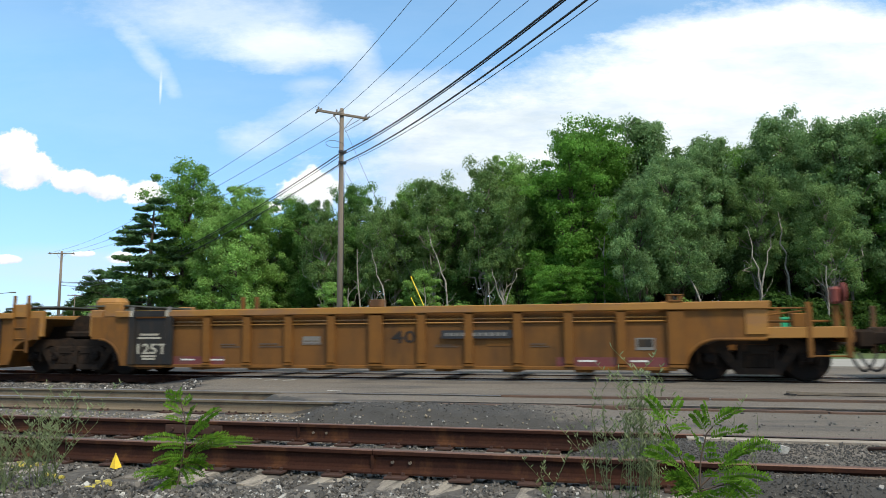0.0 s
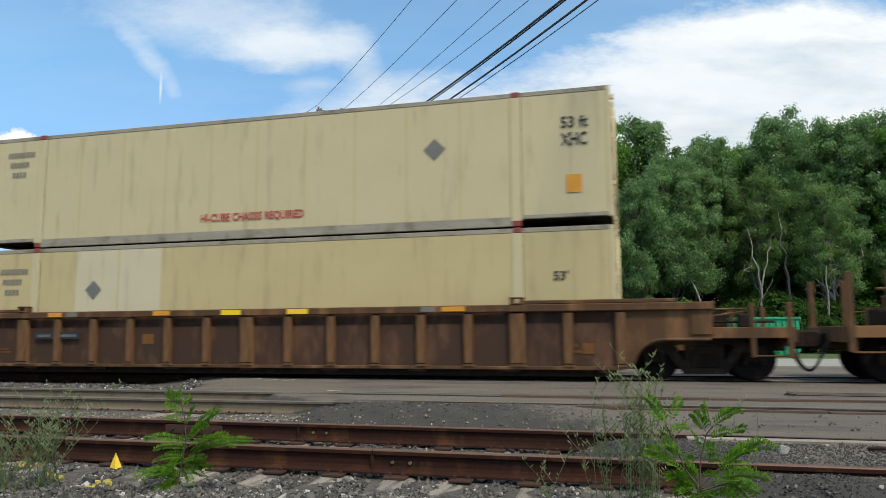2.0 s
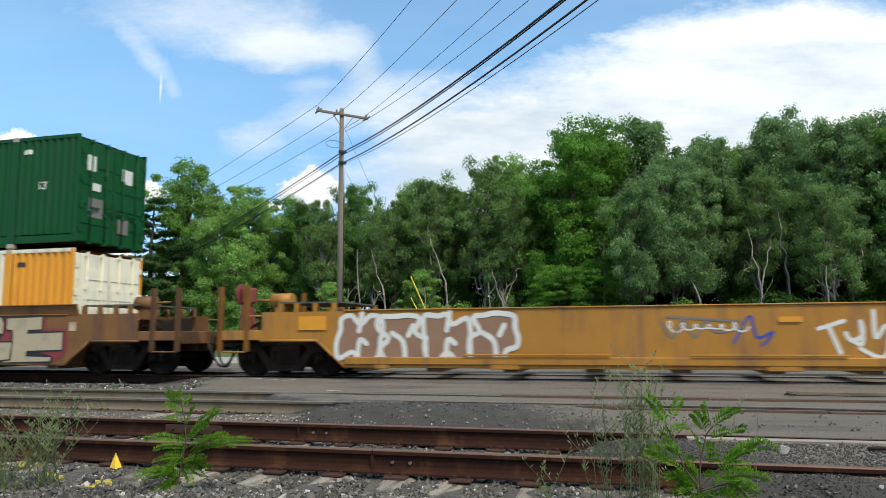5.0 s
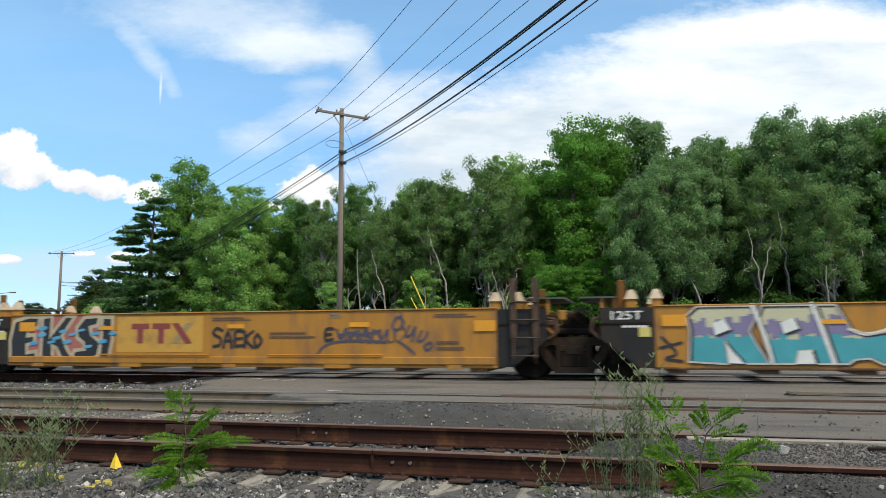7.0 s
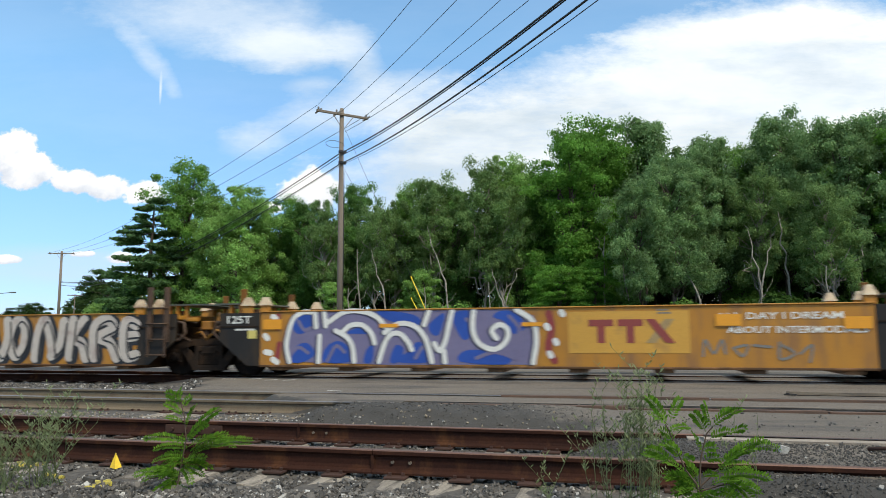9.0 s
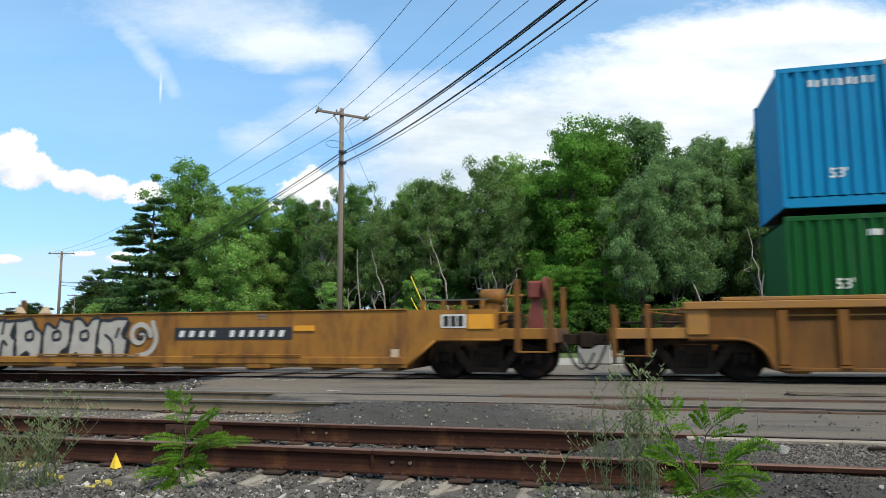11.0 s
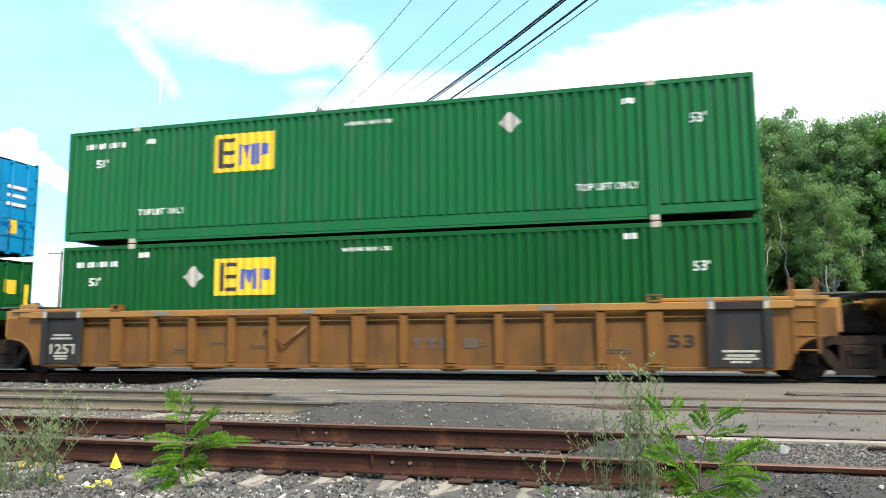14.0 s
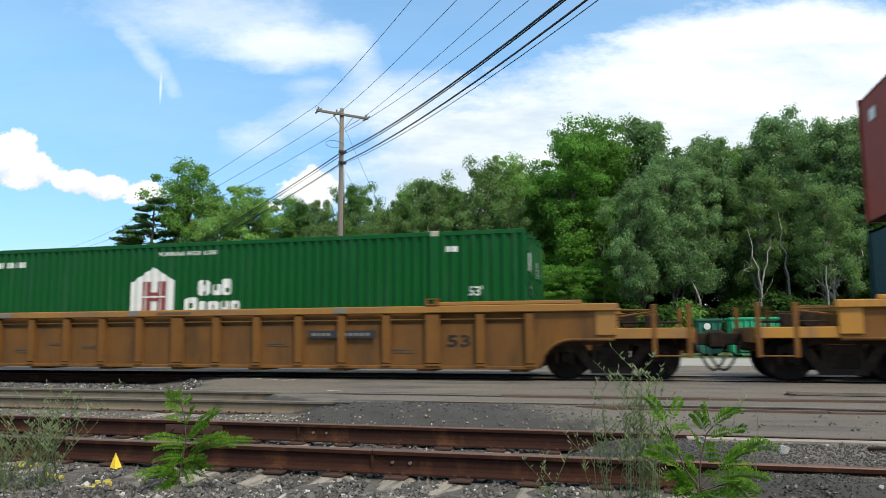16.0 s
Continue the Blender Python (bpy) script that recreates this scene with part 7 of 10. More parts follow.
SPLIT_FIGURES = [
    [(-5.48, 0.44), (-5.44, 1.06), (-5.5, 1.32), (-5.31, 1.488), (-4.83, 1.488), (-4.37, 1.488), (-4.25, 1.488), (-4.27, 1.24), (-4.38, 1.02), (-4.28, 0.79), (-4.06, 0.41), (-4.5, 0.41), (-4.74, 0.69), (-4.82, 0.83), (-4.77, 0.4)],
    [(-4, 0.41), (-4.12, 0.79), (-4.24, 1.28), (-4.15, 1.488), (-3.86, 1.488), (-3.3, 1.488), (-3.16, 1.23), (-3.07, 0.91), (-2.95, 0.41), (-3.28, 0.41), (-3.34, 0.66), (-3.55, 0.64), (-3.62, 0.41)],
    [(-3.23, 1.488), (-2.89, 1.488), (-2.76, 1.23), (-2.65, 1.01), (-2.36, 0.94), (-2, 1.01), (-1.92, 0.79), (-1.8, 0.42), (-2.16, 0.4), (-2.38, 0.51), (-2.63, 0.49), (-2.74, 0.41), (-2.94, 0.41), (-3.07, 0.91)],
    [(-1.86, 1.41), (-1.66, 1.488), (-1.32, 1.488), (-0.78, 1.488), (-0.69, 1.39), (-0.6, 0.9), (-0.5, 0.42), (-1.7, 0.42), (-1.78, 0.91)],
    [(-0.69, 1.488), (-0.43, 1.488), (0.35, 1.488), (0.48, 1.38), (0.48, 1.04), (0.2, 0.94), (-0.16, 1), (-0.1, 0.72), (-0.02, 0.42), (-0.39, 0.42), (-0.52, 0.9)],
]
SPLIT_HOLES = [
    [(-5.03, 1.16), (-4.82, 1.25), (-4.71, 1.05), (-4.99, 0.94)],
    [(-3.84, 1.17), (-3.61, 1.26), (-3.53, 1.06), (-3.79, 0.96)],
    [(-1.43, 1.15), (-1.17, 1.24), (-1.07, 0.85), (-1.36, 0.72)],
    [(-4.8, 0.77), (-4.72, 0.68), (-4.5, 0.41), (-4.77, 0.42)],
    [(-3.55, 0.64), (-3.34, 0.66), (-3.28, 0.41), (-3.62, 0.41)],
]
SPLIT_LINES = [
    [(-2.65, 1.01), (-2.36, 0.92), (-1.98, 1.03), (-1.93, 1.22), (-1.77, 1.46)],
    [(-0.16, 0.97), (0.2, 0.91), (0.51, 1.04)],
    [(-4.28, 1.488), (-4.08, 0.92), (-3.97, 0.41)],
    [(-3.26, 1.488), (-3.1, 0.98), (-2.94, 0.41)],
    [(-0.72, 1.488), (-0.55, 0.9), (-0.41, 0.42)],
]
SILVER_RUNS = [
    [(1.09, 1.42), (1.29, 0.8), (1.53, 0.5), (1.73, 0.82), (1.71, 1.34)],
    [(1.73, 1.34), (1.95, 0.68), (2.16, 0.5), (2.33, 0.94), (2.29, 1.38)],
    [(2.5, 1.29), (2.4, 0.89), (2.57, 0.52), (2.8, 0.75), (2.83, 1.19), (2.65, 1.4), (2.5, 1.29)],
    [(3.17, 0.48), (3.23, 1.07), (3.4, 1.39), (3.57, 1.07), (3.68, 0.59)],
    [(3.65, 0.53), (3.89, 0.77), (3.97, 1.34)],
    [(4.24, 1.38), (4.17, 0.51)],
    [(4.55, 1.38), (4.27, 0.97), (4.51, 0.82), (4.64, 0.48)],
    [(4.88, 0.49), (4.85, 1.19), (5.19, 1.39), (5.38, 1.17), (5, 0.97), (5.3, 0.84), (5.5, 0.49)],
    [(6.02, 1.25), (5.72, 1.32), (5.68, 0.81), (5.78, 0.51), (6.03, 0.55)],
    [(5.73, 0.97), (5.99, 0.99)],
]
SWIRL_FIELD = [
    [(-5.22, 0.41), (-5.32, 0.85), (-5.19, 1.39), (-4.91, 1.488), (-3.37, 1.488), (-1.54, 1.488), (-0.15, 1.488), (0.18, 1.36), (0.3, 1.12), (0.29, 0.75), (0.19, 0.37), (-2.82, 0.35)],
]
SWIRL_RUNS = [
    [(-5.19, 0.41), (-5.27, 0.79), (-5.13, 1.32), (-4.88, 1.488), (-4.71, 1.488)],
    [(-4.6, 1.488), (-4.57, 1.16)],
    [(-4.38, 1.488), (-4.34, 1.18)],
    [(-4.29, 1.26), (-3.91, 1.48), (-3.5, 1.488), (-3.17, 1.37), (-2.96, 1.15)],
    [(-4.11, 1.08), (-3.87, 0.96), (-3.72, 0.76), (-3.67, 0.42)],
    [(-3.93, 1.06), (-3.77, 1.19), (-3.5, 1.2), (-3.29, 1.03), (-3.21, 0.81)],
    [(-4.48, 0.97), (-4.5, 0.41)],
    [(-3.11, 0.42), (-2.98, 0.81), (-2.83, 1), (-2.63, 1), (-2.46, 0.83), (-2.38, 0.67)],
    [(-2.99, 1.03), (-2.67, 1.22), (-2.31, 1.16), (-2.07, 0.88), (-1.94, 0.42)],
    [(-2.11, 1.19), (-2, 1.488)],
    [(-1.89, 0.8), (-1.77, 0.65), (-1.65, 0.85), (-1.58, 1.14), (-1.5, 1.47)],
    [(-1.66, 0.42), (-1.68, 0.64)],
    [(-1.04, 1.47), (-1.06, 1.07), (-0.92, 0.79), (-0.61, 0.68), (-0.37, 0.85), (-0.34, 1.08), (-0.51, 1.18), (-0.66, 1.06), (-0.57, 0.9)],
    [(-0.16, 1.48), (0.16, 1.26), (0.25, 0.89), (0.17, 0.41)],
]
SWIRL_PATCHES = [
    [(-5.13, 1.14), (-5.02, 1.42), (-4.66, 1.48), (-4.64, 1.21), (-4.94, 1.01)],
    [(-5.16, 0.41), (-5.07, 0.72), (-4.79, 0.82), (-4.59, 0.59), (-4.85, 0.41)],
    [(-4.38, 0.41), (-4.33, 0.72), (-4.03, 0.86), (-3.76, 0.66), (-3.78, 0.42)],
    [(-3.85, 1.03), (-3.56, 1.15), (-3.36, 1.02), (-3.56, 1.01)],
    [(-3.46, 0.42), (-3.38, 0.69), (-3.24, 0.76), (-3.27, 0.42)],
    [(-2.46, 0.64), (-2.24, 0.84), (-2.05, 0.66), (-1.99, 0.42), (-2.72, 0.42)],
    [(-1.34, 0.43), (-1.26, 0.64), (-0.79, 0.66), (-0.31, 0.52), (-0.43, 0.37)],
    [(-0.64, 1.34), (-0.48, 1.46), (-0.16, 1.41), (0.02, 1.12), (-0.23, 0.99), (-0.42, 1.25)],
    [(-3.17, 1.47), (-2.84, 1.488), (-2.31, 1.39), (-2.18, 1.19), (-2.83, 1.27)],
    [(-1.47, 1.42), (-1.13, 1.45), (-1.1, 1.02), (-1.26, 0.87), (-1.44, 1.14)],
    [(-2, 1.2), (-1.67, 1.43), (-1.78, 1), (-1.95, 1)],
    [(-2.87, 0.42), (-2.75, 0.76), (-2.56, 0.69), (-2.67, 0.42)],
]
BLACK_FIGURES = [
    [(-5.83, 1.37), (-5.37, 1.48), (-5.07, 1.46), (-5.12, 1.21), (-5.4, 1.16), (-5.41, 1.01), (-5.2, 1.04), (-5.19, 0.85), (-5.42, 0.79), (-5.4, 0.6), (-5.12, 0.64), (-5.13, 0.44), (-5.89, 0.41), (-5.93, 0.92)],
    [(-4.99, 1.45), (-4.71, 1.488), (-4.72, 1.03), (-4.32, 1.48), (-4.04, 1.48), (-4.39, 1.01), (-4.25, 0.72), (-4.02, 0.44), (-4.35, 0.42), (-4.55, 0.72), (-4.66, 0.76), (-4.63, 0.41), (-4.99, 0.41)],
    [(-3.98, 1.2), (-3.78, 1.44), (-3.35, 1.47), (-3.38, 1.25), (-3.6, 1.2), (-3.55, 1.03), (-3.28, 0.84), (-3.31, 0.54), (-3.6, 0.42), (-4.08, 0.44), (-4.02, 0.66), (-3.73, 0.69), (-3.76, 0.83), (-3.96, 0.96)],
    [(-3.27, 1.44), (-2.98, 1.44), (-2.96, 0.9), (-3.05, 0.42), (-3.37, 0.42), (-3.27, 0.9)],
]
BLACK_TAG = [
    [(-0.04, 1.1), (-0.19, 1.15), (-0.26, 1.03), (-0.09, 0.93), (-0.1, 0.78), (-0.25, 0.75)],
    [(-0, 0.72), (0.1, 1.06), (0.22, 0.72)],
    [(0.02, 0.86), (0.2, 0.87)],
    [(0.3, 0.75), (0.3, 1.06), (0.48, 1.08)],
    [(0.31, 0.91), (0.45, 0.92)],
    [(0.3, 0.75), (0.48, 0.76)],
    [(0.53, 1.07), (0.54, 0.73)],
    [(0.74, 1.08), (0.56, 0.91), (0.75, 0.71)],
    [(0.85, 1.02), (0.77, 0.89), (0.83, 0.73), (0.95, 0.86), (0.85, 1.02)],
    [(2.67, 1.12), (2.5, 1.1), (2.5, 0.88), (2.66, 0.9)],
    [(2.5, 0.99), (2.62, 1)],
]
BLUE_TAG = [
    [(2.75, 1.1), (2.85, 0.9), (2.97, 1.12), (3.06, 0.9), (3.2, 1.07), (3.23, 0.9)],
    [(2.79, 0.97), (3.03, 1.03), (3.34, 0.99), (3.76, 1.07)],
    [(3.32, 0.9), (3.43, 1.12), (3.53, 0.9), (3.66, 1.07), (3.78, 0.9), (3.89, 1.05)],
    [(4.1, 1.33), (4.03, 1.15), (4.15, 1.09), (4.28, 1.24), (4.19, 1.35), (4.1, 1.33)],
    [(4.4, 1.17), (4.31, 0.96), (4.43, 0.98), (4.54, 1.15), (4.47, 0.85)],
    [(4.68, 1.06), (4.59, 0.85), (4.73, 0.89), (4.8, 1.04)],
    [(4.87, 0.83), (4.74, 0.75), (4.8, 0.66), (4.9, 0.75), (4.87, 0.83)],
    [(2.3, 0.57), (2.55, 0.79), (3.13, 0.86), (3.88, 0.83)],
    [(4.2, 0.83), (4.44, 0.66), (4.51, 0.58)],
    [(4.22, 1.43), (4.28, 1.09)],
]
WHITE_TAG = [
    [(3.36, 1.05), (3.79, 1.19)],
    [(3.53, 1.1), (3.7, 0.61)],
    [(3.81, 0.97), (3.89, 0.83), (4.08, 0.94), (4.06, 1.18)],
    [(4.06, 1.18), (4.06, 0.77), (3.85, 0.88)],
    [(4.28, 1.37), (4.29, 0.88), (4.47, 1.1), (4.65, 0.91), (4.88, 1.37)],
    [(4.03, 0.69), (4.38, 0.53), (4.55, 0.85)],
    [(4.52, 0.93), (4.5, 0.64), (4.8, 0.69), (4.84, 0.99)],
]


def cut(poly, axis, level, keep):
    """The part of an outline on one side of an upright or level line."""
    out = []
    for p, q in zip(poly, poly[1:] + poly[:1]):
        a, b = (p[axis] - level) * keep, (q[axis] - level) * keep
        if a >= 0:
            out.append(p)
        if a * b < 0:
            t = a / (a - b)
            out.append((p[0] + (q[0] - p[0]) * t, p[1] + (q[1] - p[1]) * t))
    return out


def flat_patch(car, polys, y, m, label="", many=False):
    """Thin coats of paint in one colour, each outline a hair above the one before; many small ones stay one part."""
    bm = bmesh.new()
    for i, p in enumerate(polys):
        if len(p) < 3:
            continue
        yy = y - 0.0003 * (i % 9)
        bm.faces.new([bm.verts.new((a, yy, b)) for a, b in p][::-1])
        if not many:
            part("sprayed_patch", bm, m, car, label if i == 0 else "")
            bm = bmesh.new()
    if many:
        tagged(part("sprayed_patch", bm, m, car, label), label=label, kind="stuff")
    else:
        bm.free()


def edging(car, polys, w, m, y, dx=0.0, dz=0.0, label=""):
    """A line of paint round each figure, one closed band with mitred corners to each."""
    for n, p in enumerate(polys):
        pts = [Vector((a + dx, b + dz)) for a, b in p]
        bm = bmesh.new()
        yy = y - 0.0004 * (n % 7)
        ring = []
        for a, b, c in zip(pts[-1:] + pts[:-1], pts, pts[1:] + pts[:1]):
            e, f = (b - a).normalized(), (c - b).normalized()
            na, nb = Vector((-e.y, e.x)), Vector((-f.y, f.x))
            k = (na + nb)
            k = k / max(0.35, k.length_squared) * w
            ring.append([bm.verts.new((b.x + s * k.x, yy, b.y + s * k.y)) for s in (1, -1)])
        for p0, p1 in zip(ring, ring[1:] + ring[:1]):
            bm.faces.new((p0[0], p1[0], p1[1], p0[1]))
        part("sprayed_outline", bm, m, car, label if n == 0 else "")


def soft_edge(polys, steps=4):
    """Outlines drawn as smooth closed curves through their corners."""
    out = []
    for p in polys:
        q, n = [], len(p)
        for i in range(n):
            a, b, c, d = p[i - 1], p[i], p[(i + 1) % n], p[(i + 2) % n]
            for j in range(steps):
                t = j / steps
                q.append(tuple(0.5 * (2 * v + (w - u) * t + (2 * u - 5 * v + 4 * w - x) * t * t + (3 * v - u - 3 * w + x) * t ** 3) for u, v, w, x in zip(a, b, c, d)))
        out.append(q)
    return out


def dripping(polys, r, step, low, high, wave):
    """Narrow upright strips of each outline between a level low edge and an uneven high one."""
    out = []
    for p in polys:
        x, x1 = min(a for a, b in p), max(a for a, b in p)
        while x < x1:
            w = step * r.uniform(0.6, 1.5)
            q = cut(cut(p, 0, x, 1), 0, x + w, -1)
            q = cut(cut(q, 1, low + r.uniform(-wave, wave), 1), 1, high + r.uniform(-2.2 * wave, 1.6 * wave), -1) if len(q) > 2 else q
            out.append(q)
            x += w
    return out


def build_flush_cars():
    rng = random.Random(5)
    # brown single car under the green container
    c = flush_car("red-brown smooth well car sprayed with pale block graffiti", 39.74, -8.2, 8.3, "coupled", "coupled", M_CBROWN, -9.56, 9.55, chord=False, hood=1.52)
    panel_patch(c, [(-5.8, 0.34), (-0.62, 0.34), (-0.55, 1.0), (-0.62, 1.49), (-5.9, 1.49)], M_OLIVEP, GY)
    flat_patch(c, [[(x + 0.10, z - 0.03) for x, z in p] for p in LEMON_FIGURES], GY - 0.004, M_BLACKP)
    flat_patch(c, soft_edge(LEMON_FIGURES), GY - 0.008, M_LEMONP, "olive and pale yellow graffiti")
    edging(c, LEMON_FIGURES, 0.025, M_BLACKP, GY - 0.012)
    flat_patch(c, [[(-3.62, 1.12), (-3.36, 1.12), (-3.40, 1.46), (-3.66, 1.46)], [(-2.0, 0.37), (-1.85, 0.37), (-1.9, 0.76), (-2.05, 0.76)], [(-5.75, 1.0), (-5.55, 0.6), (-5.5, 1.3), (-5.8, 1.4)]], GY - 0.006, M_SLATEP)
    strokes(c, [[(-5.3, 1.18), (-5.1, 1.24), (-4.9, 1.18)], [(-4.4, 1.3), (-4.2, 1.42), (-3.9, 1.3)], [(-2.7, 1.36), (-2.4, 1.44), (-2.1, 1.36), (-2.0, 1.28)], [(-1.4, 1.2), (-1.2, 1.27), (-1.0, 1.2), (-0.85, 1.24)]], 0.06, M_LEMONP, GY - 0.016)
    bm = bmesh.new()
    plate(bm, -4.93, -1.73, 0.80, 1.09, GY - 0.026)
    pnl = part("number_panel", bm, M_BLACKP, c, "black number panel with white slanted figures")
    block_word(pnl, [(-4.78 + 0.27 * i, 0.86, 0.13, 0.17) for i in range(4)] + [(-3.40 + 0.25 * i, 0.86, 0.12, 0.17) for i in range(6)], GY - 0.032, M_WHITE, "white bars of the number", 0.2)
    flat_patch(c, [[(0.58 * math.cos(q) * k + cx, 0.58 * math.sin(q) * k * 1.05 + cz) for q in (i * math.pi / 7 for i in range(14))] for cx, cz, k in ((-0.22, 1.16, 0.22), (0.2, 1.14, 0.34), (0.1, 0.72, 0.2), (0.48, 1.24, 0.12))]
               + [[(-0.55, 0.36), (-0.5, 0.78), (-0.2, 0.86), (0.2, 0.6), (0.3, 0.36)]], GY - 0.006, M_SLATEP)
    flat_patch(c, RED_FIELD, GY - 0.003, M_REDFIELD)
    flat_patch(c, BLACK_SHADE, GY - 0.006, M_BLACKP)
    flat_patch(c, BONE_FIGURES, GY - 0.010, M_BONEP, "huge bone-coloured block graffiti with black shadow")
    edging(c, BONE_FIGURES, 0.035, M_BLACKP, GY - 0.014)
    put_text(c, "53", -7.95, 0.54, 0.32, GY - 0.004, M_DARK, "length_number", width=0.72)
    strokes(c, [[(-8.2, 1.35), (-8.0, 1.05), (-7.85, 1.35), (-7.75, 1.0), (-7.6, 1.3), (-7.45, 1.0), (-7.3, 1.32), (-7.1, 1.1), (-6.95, 1.35)], [(-8.1, 1.12), (-7.2, 1.22)]], 0.07, M_SILVERP, GY - 0.006)
    strokes(c, [[(-6.62, 1.10), (-6.55, 1.06)]], 0.36, M_SLATEP, GY - 0.004)
    strokes(c, [[(-5.95, 1.3), (-6.0, 0.9), (-5.9, 0.5)]], 0.26, M_SLATEP, GY - 0.006)
    for x, z in ((1.55, 1.05), (4.7, 1.08), (-5.2, 1.06), (-1.55, 1.06)):
        orange_square(c, x, z, 0.5, 0.09)
    # flared lead-in lips over the ends of the well
    for x0, x1 in ((-8.55, -5.95), (6.0, 8.6)):
        for t in (-1, 1):
            bm = bmesh.new()
            prism(bm, [(t * 1.45, 1.48), (t * 1.49, 1.48), (t * 1.57, 1.74), (t * 1.53, 1.74)][::t], "x", x0, x1)
            box(bm, x0, x1, min(t * 1.52, t * 1.60), max(t * 1.52, t * 1.60), 1.735, 1.765, 0.006)
            part("lead_in_lip", bm, M_CBROWN, c)
    for x in (-9.05, 8.35):
        bm = bmesh.new()
        plate(bm, x, x + 0.2, 1.12, 1.34, GY - 0.004)
        mark(c, "label_plate", bm, M_CREAM)
    # five joined golden units
    d1 = flush_car("golden smooth well car, first of five joined units", 61.2, -6.0, 6.26, "brake", "joined", M_YELLOW, -7.6, 7.55)
    bubble_row(d1, -6.1, -2.2, 0.40, 1.44, 4, M_RUSTP, M_WHITE, 0.11, 12, label="pale brown graffiti with white outline")
    strokes(d1, WHITE_TAG, 0.075, M_WHITE, GY - 0.004)
    strokes(d1, [scribble(4.75, 5.3, 0.98, 1.14, 5, 5)], 0.03, M_WHITE, GY - 0.004)
    strokes(d1, [scribble(0.7, 2.1, 0.9, 1.3, 3, 6)], 0.03, M_WHITE, GY - 0.004)
    strokes(d1, [[(0.6, 1.2), (0.8, 0.9), (1.0, 1.25), (1.2, 0.9), (1.4, 1.2), (1.6, 1.0), (2.1, 1.1)], [(0.7, 1.3), (2.0, 1.2)]], 0.045, M_GREYP, GY - 0.004)
    strokes(d1, [[(1.9, 0.8), (2.2, 1.3), (2.3, 0.9), (2.6, 1.0), (2.4, 0.75)]], 0.045, M_SBLUEP, GY - 0.004)
    orange_square(d1, -7.05, 1.10, 0.66, 0.30), orange_square(d1, 5.75, 1.15), orange_square(d1, 2.7, 1.18, 0.4, 0.10)
    d2 = flush_car("golden smooth well car with black and cream graffiti", 76.52, -5.95, 6.28, "joined", "joined", M_YELLOW, -7.77, 7.78)
    panel_patch(d2, [(-5.9, 0.34), (-2.95, 0.34), (-2.95, 0.5), (-3.0, 1.48), (-5.6, 1.48), (-5.9, 1.0)], M_PINKP, GY)
    flat_patch(d2, BLACK_FIGURES, GY - 0.006, M_BLACKP, "black and bone graffiti with blue spots")
    edging(d2, BLACK_FIGURES, 0.085, M_BONEP, GY - 0.010)
    for i in range(14):
        x, z = -5.3 + 0.17 * i + rng.uniform(-0.08, 0.08), 0.78 + 0.4 * (i % 3) / 2 + rng.uniform(-0.08, 0.08)
        strokes(d2, [[(x, z), (x + 0.16, z + 0.03)]], rng.uniform(0.06, 0.10), M_CYANP, GY - 0.022)
    red_emblem(d2, -2.44, 0.82)
    strokes(d2, BLACK_TAG, 0.07, M_BLACKP, GY - 0.005)
    strokes(d2, BLUE_TAG, 0.055, M_INKP, GY - 0.005)
    strokes(d2, [scribble(2.9, 4.2, 0.80, 1.12, 6, 8)], 0.03, M_INKP, GY - 0.005)
    orange_square(d2, -5.65, 1.12), orange_square(d2, -3.35, 1.14, 0.42, 0.09), orange_square(d2, 5.8, 1.05), orange_square(d2, 0.1, 1.15, 0.42, 0.09), orange_square(d2, 3.05, 1.16, 0.46, 0.10)
    smudge_lines(d2, [(1.15, 0.92, 1.1, 0.14), (-0.3, 1.32, 1.0, 0.08), (4.95, 1.34, 0.9, 0.08), (5.0, 0.66, 0.6, 0.2)], M_DIMP, GY - 0.003)
    d3 = flush_car("golden smooth well car with turquoise and silver graffiti", 91.98, -6.08, 6.06, "joined", "joined", M_YELLOW, -7.68, 7.69, chord=False)
    flat_patch(d3, SPLIT_FIGURES, GY - 0.004, M_CREAMP, "turquoise, lilac and cream graffiti with white outlines")
    flat_patch(d3, dripping(SPLIT_FIGURES, rng, 0.09, 0.90, 1.24, 0.07), GY - 0.008, M_LILACP, many=True)
    flat_patch(d3, dripping(SPLIT_FIGURES, rng, 0.16, 0.30, 0.92, 0.03), GY - 0.012, M_TEALP, many=True)
    edging(d3, SPLIT_FIGURES, 0.045, M_BLACKP, GY - 0.016, 0.045, -0.015)
    strokes(d3, SPLIT_LINES, 0.05, M_BLACKP, GY - 0.016)
    edging(d3, SPLIT_FIGURES, 0.034, M_SILVERW, GY - 0.0205)
    strokes(d3, [[(x - 0.04, z + 0.03) for x, z in q] for q in SPLIT_LINES], 0.06, M_WHITE, GY - 0.0205)
    flat_patch(d3, [[(x + 0.04, z - 0.03) for x, z in p] for p in SPLIT_HOLES], GY - 0.024, M_BLACKP)
    flat_patch(d3, SPLIT_HOLES, GY - 0.027, M_WHITE)
    flat_patch(d3, [[(0.42, 0.75), (0.85, 0.6), (0.95, 1.3), (0.5, 1.2)]], GY - 0.003, M_EMBLEM)
    strokes(d3, [scribble(0.2, 0.75, 0.42, 0.62, 3, 3), scribble(0.1, 0.5, 0.5, 0.6, 8, 2), scribble(0.3, 0.8, 1.0, 1.35, 4, 2)], 0.03, M_DIMP, GY - 0.004)
    strokes(d3, [[(x + 0.07, z - 0.03) for x, z in q] for q in SILVER_RUNS], 0.36, M_BLACKP, GY - 0.004)
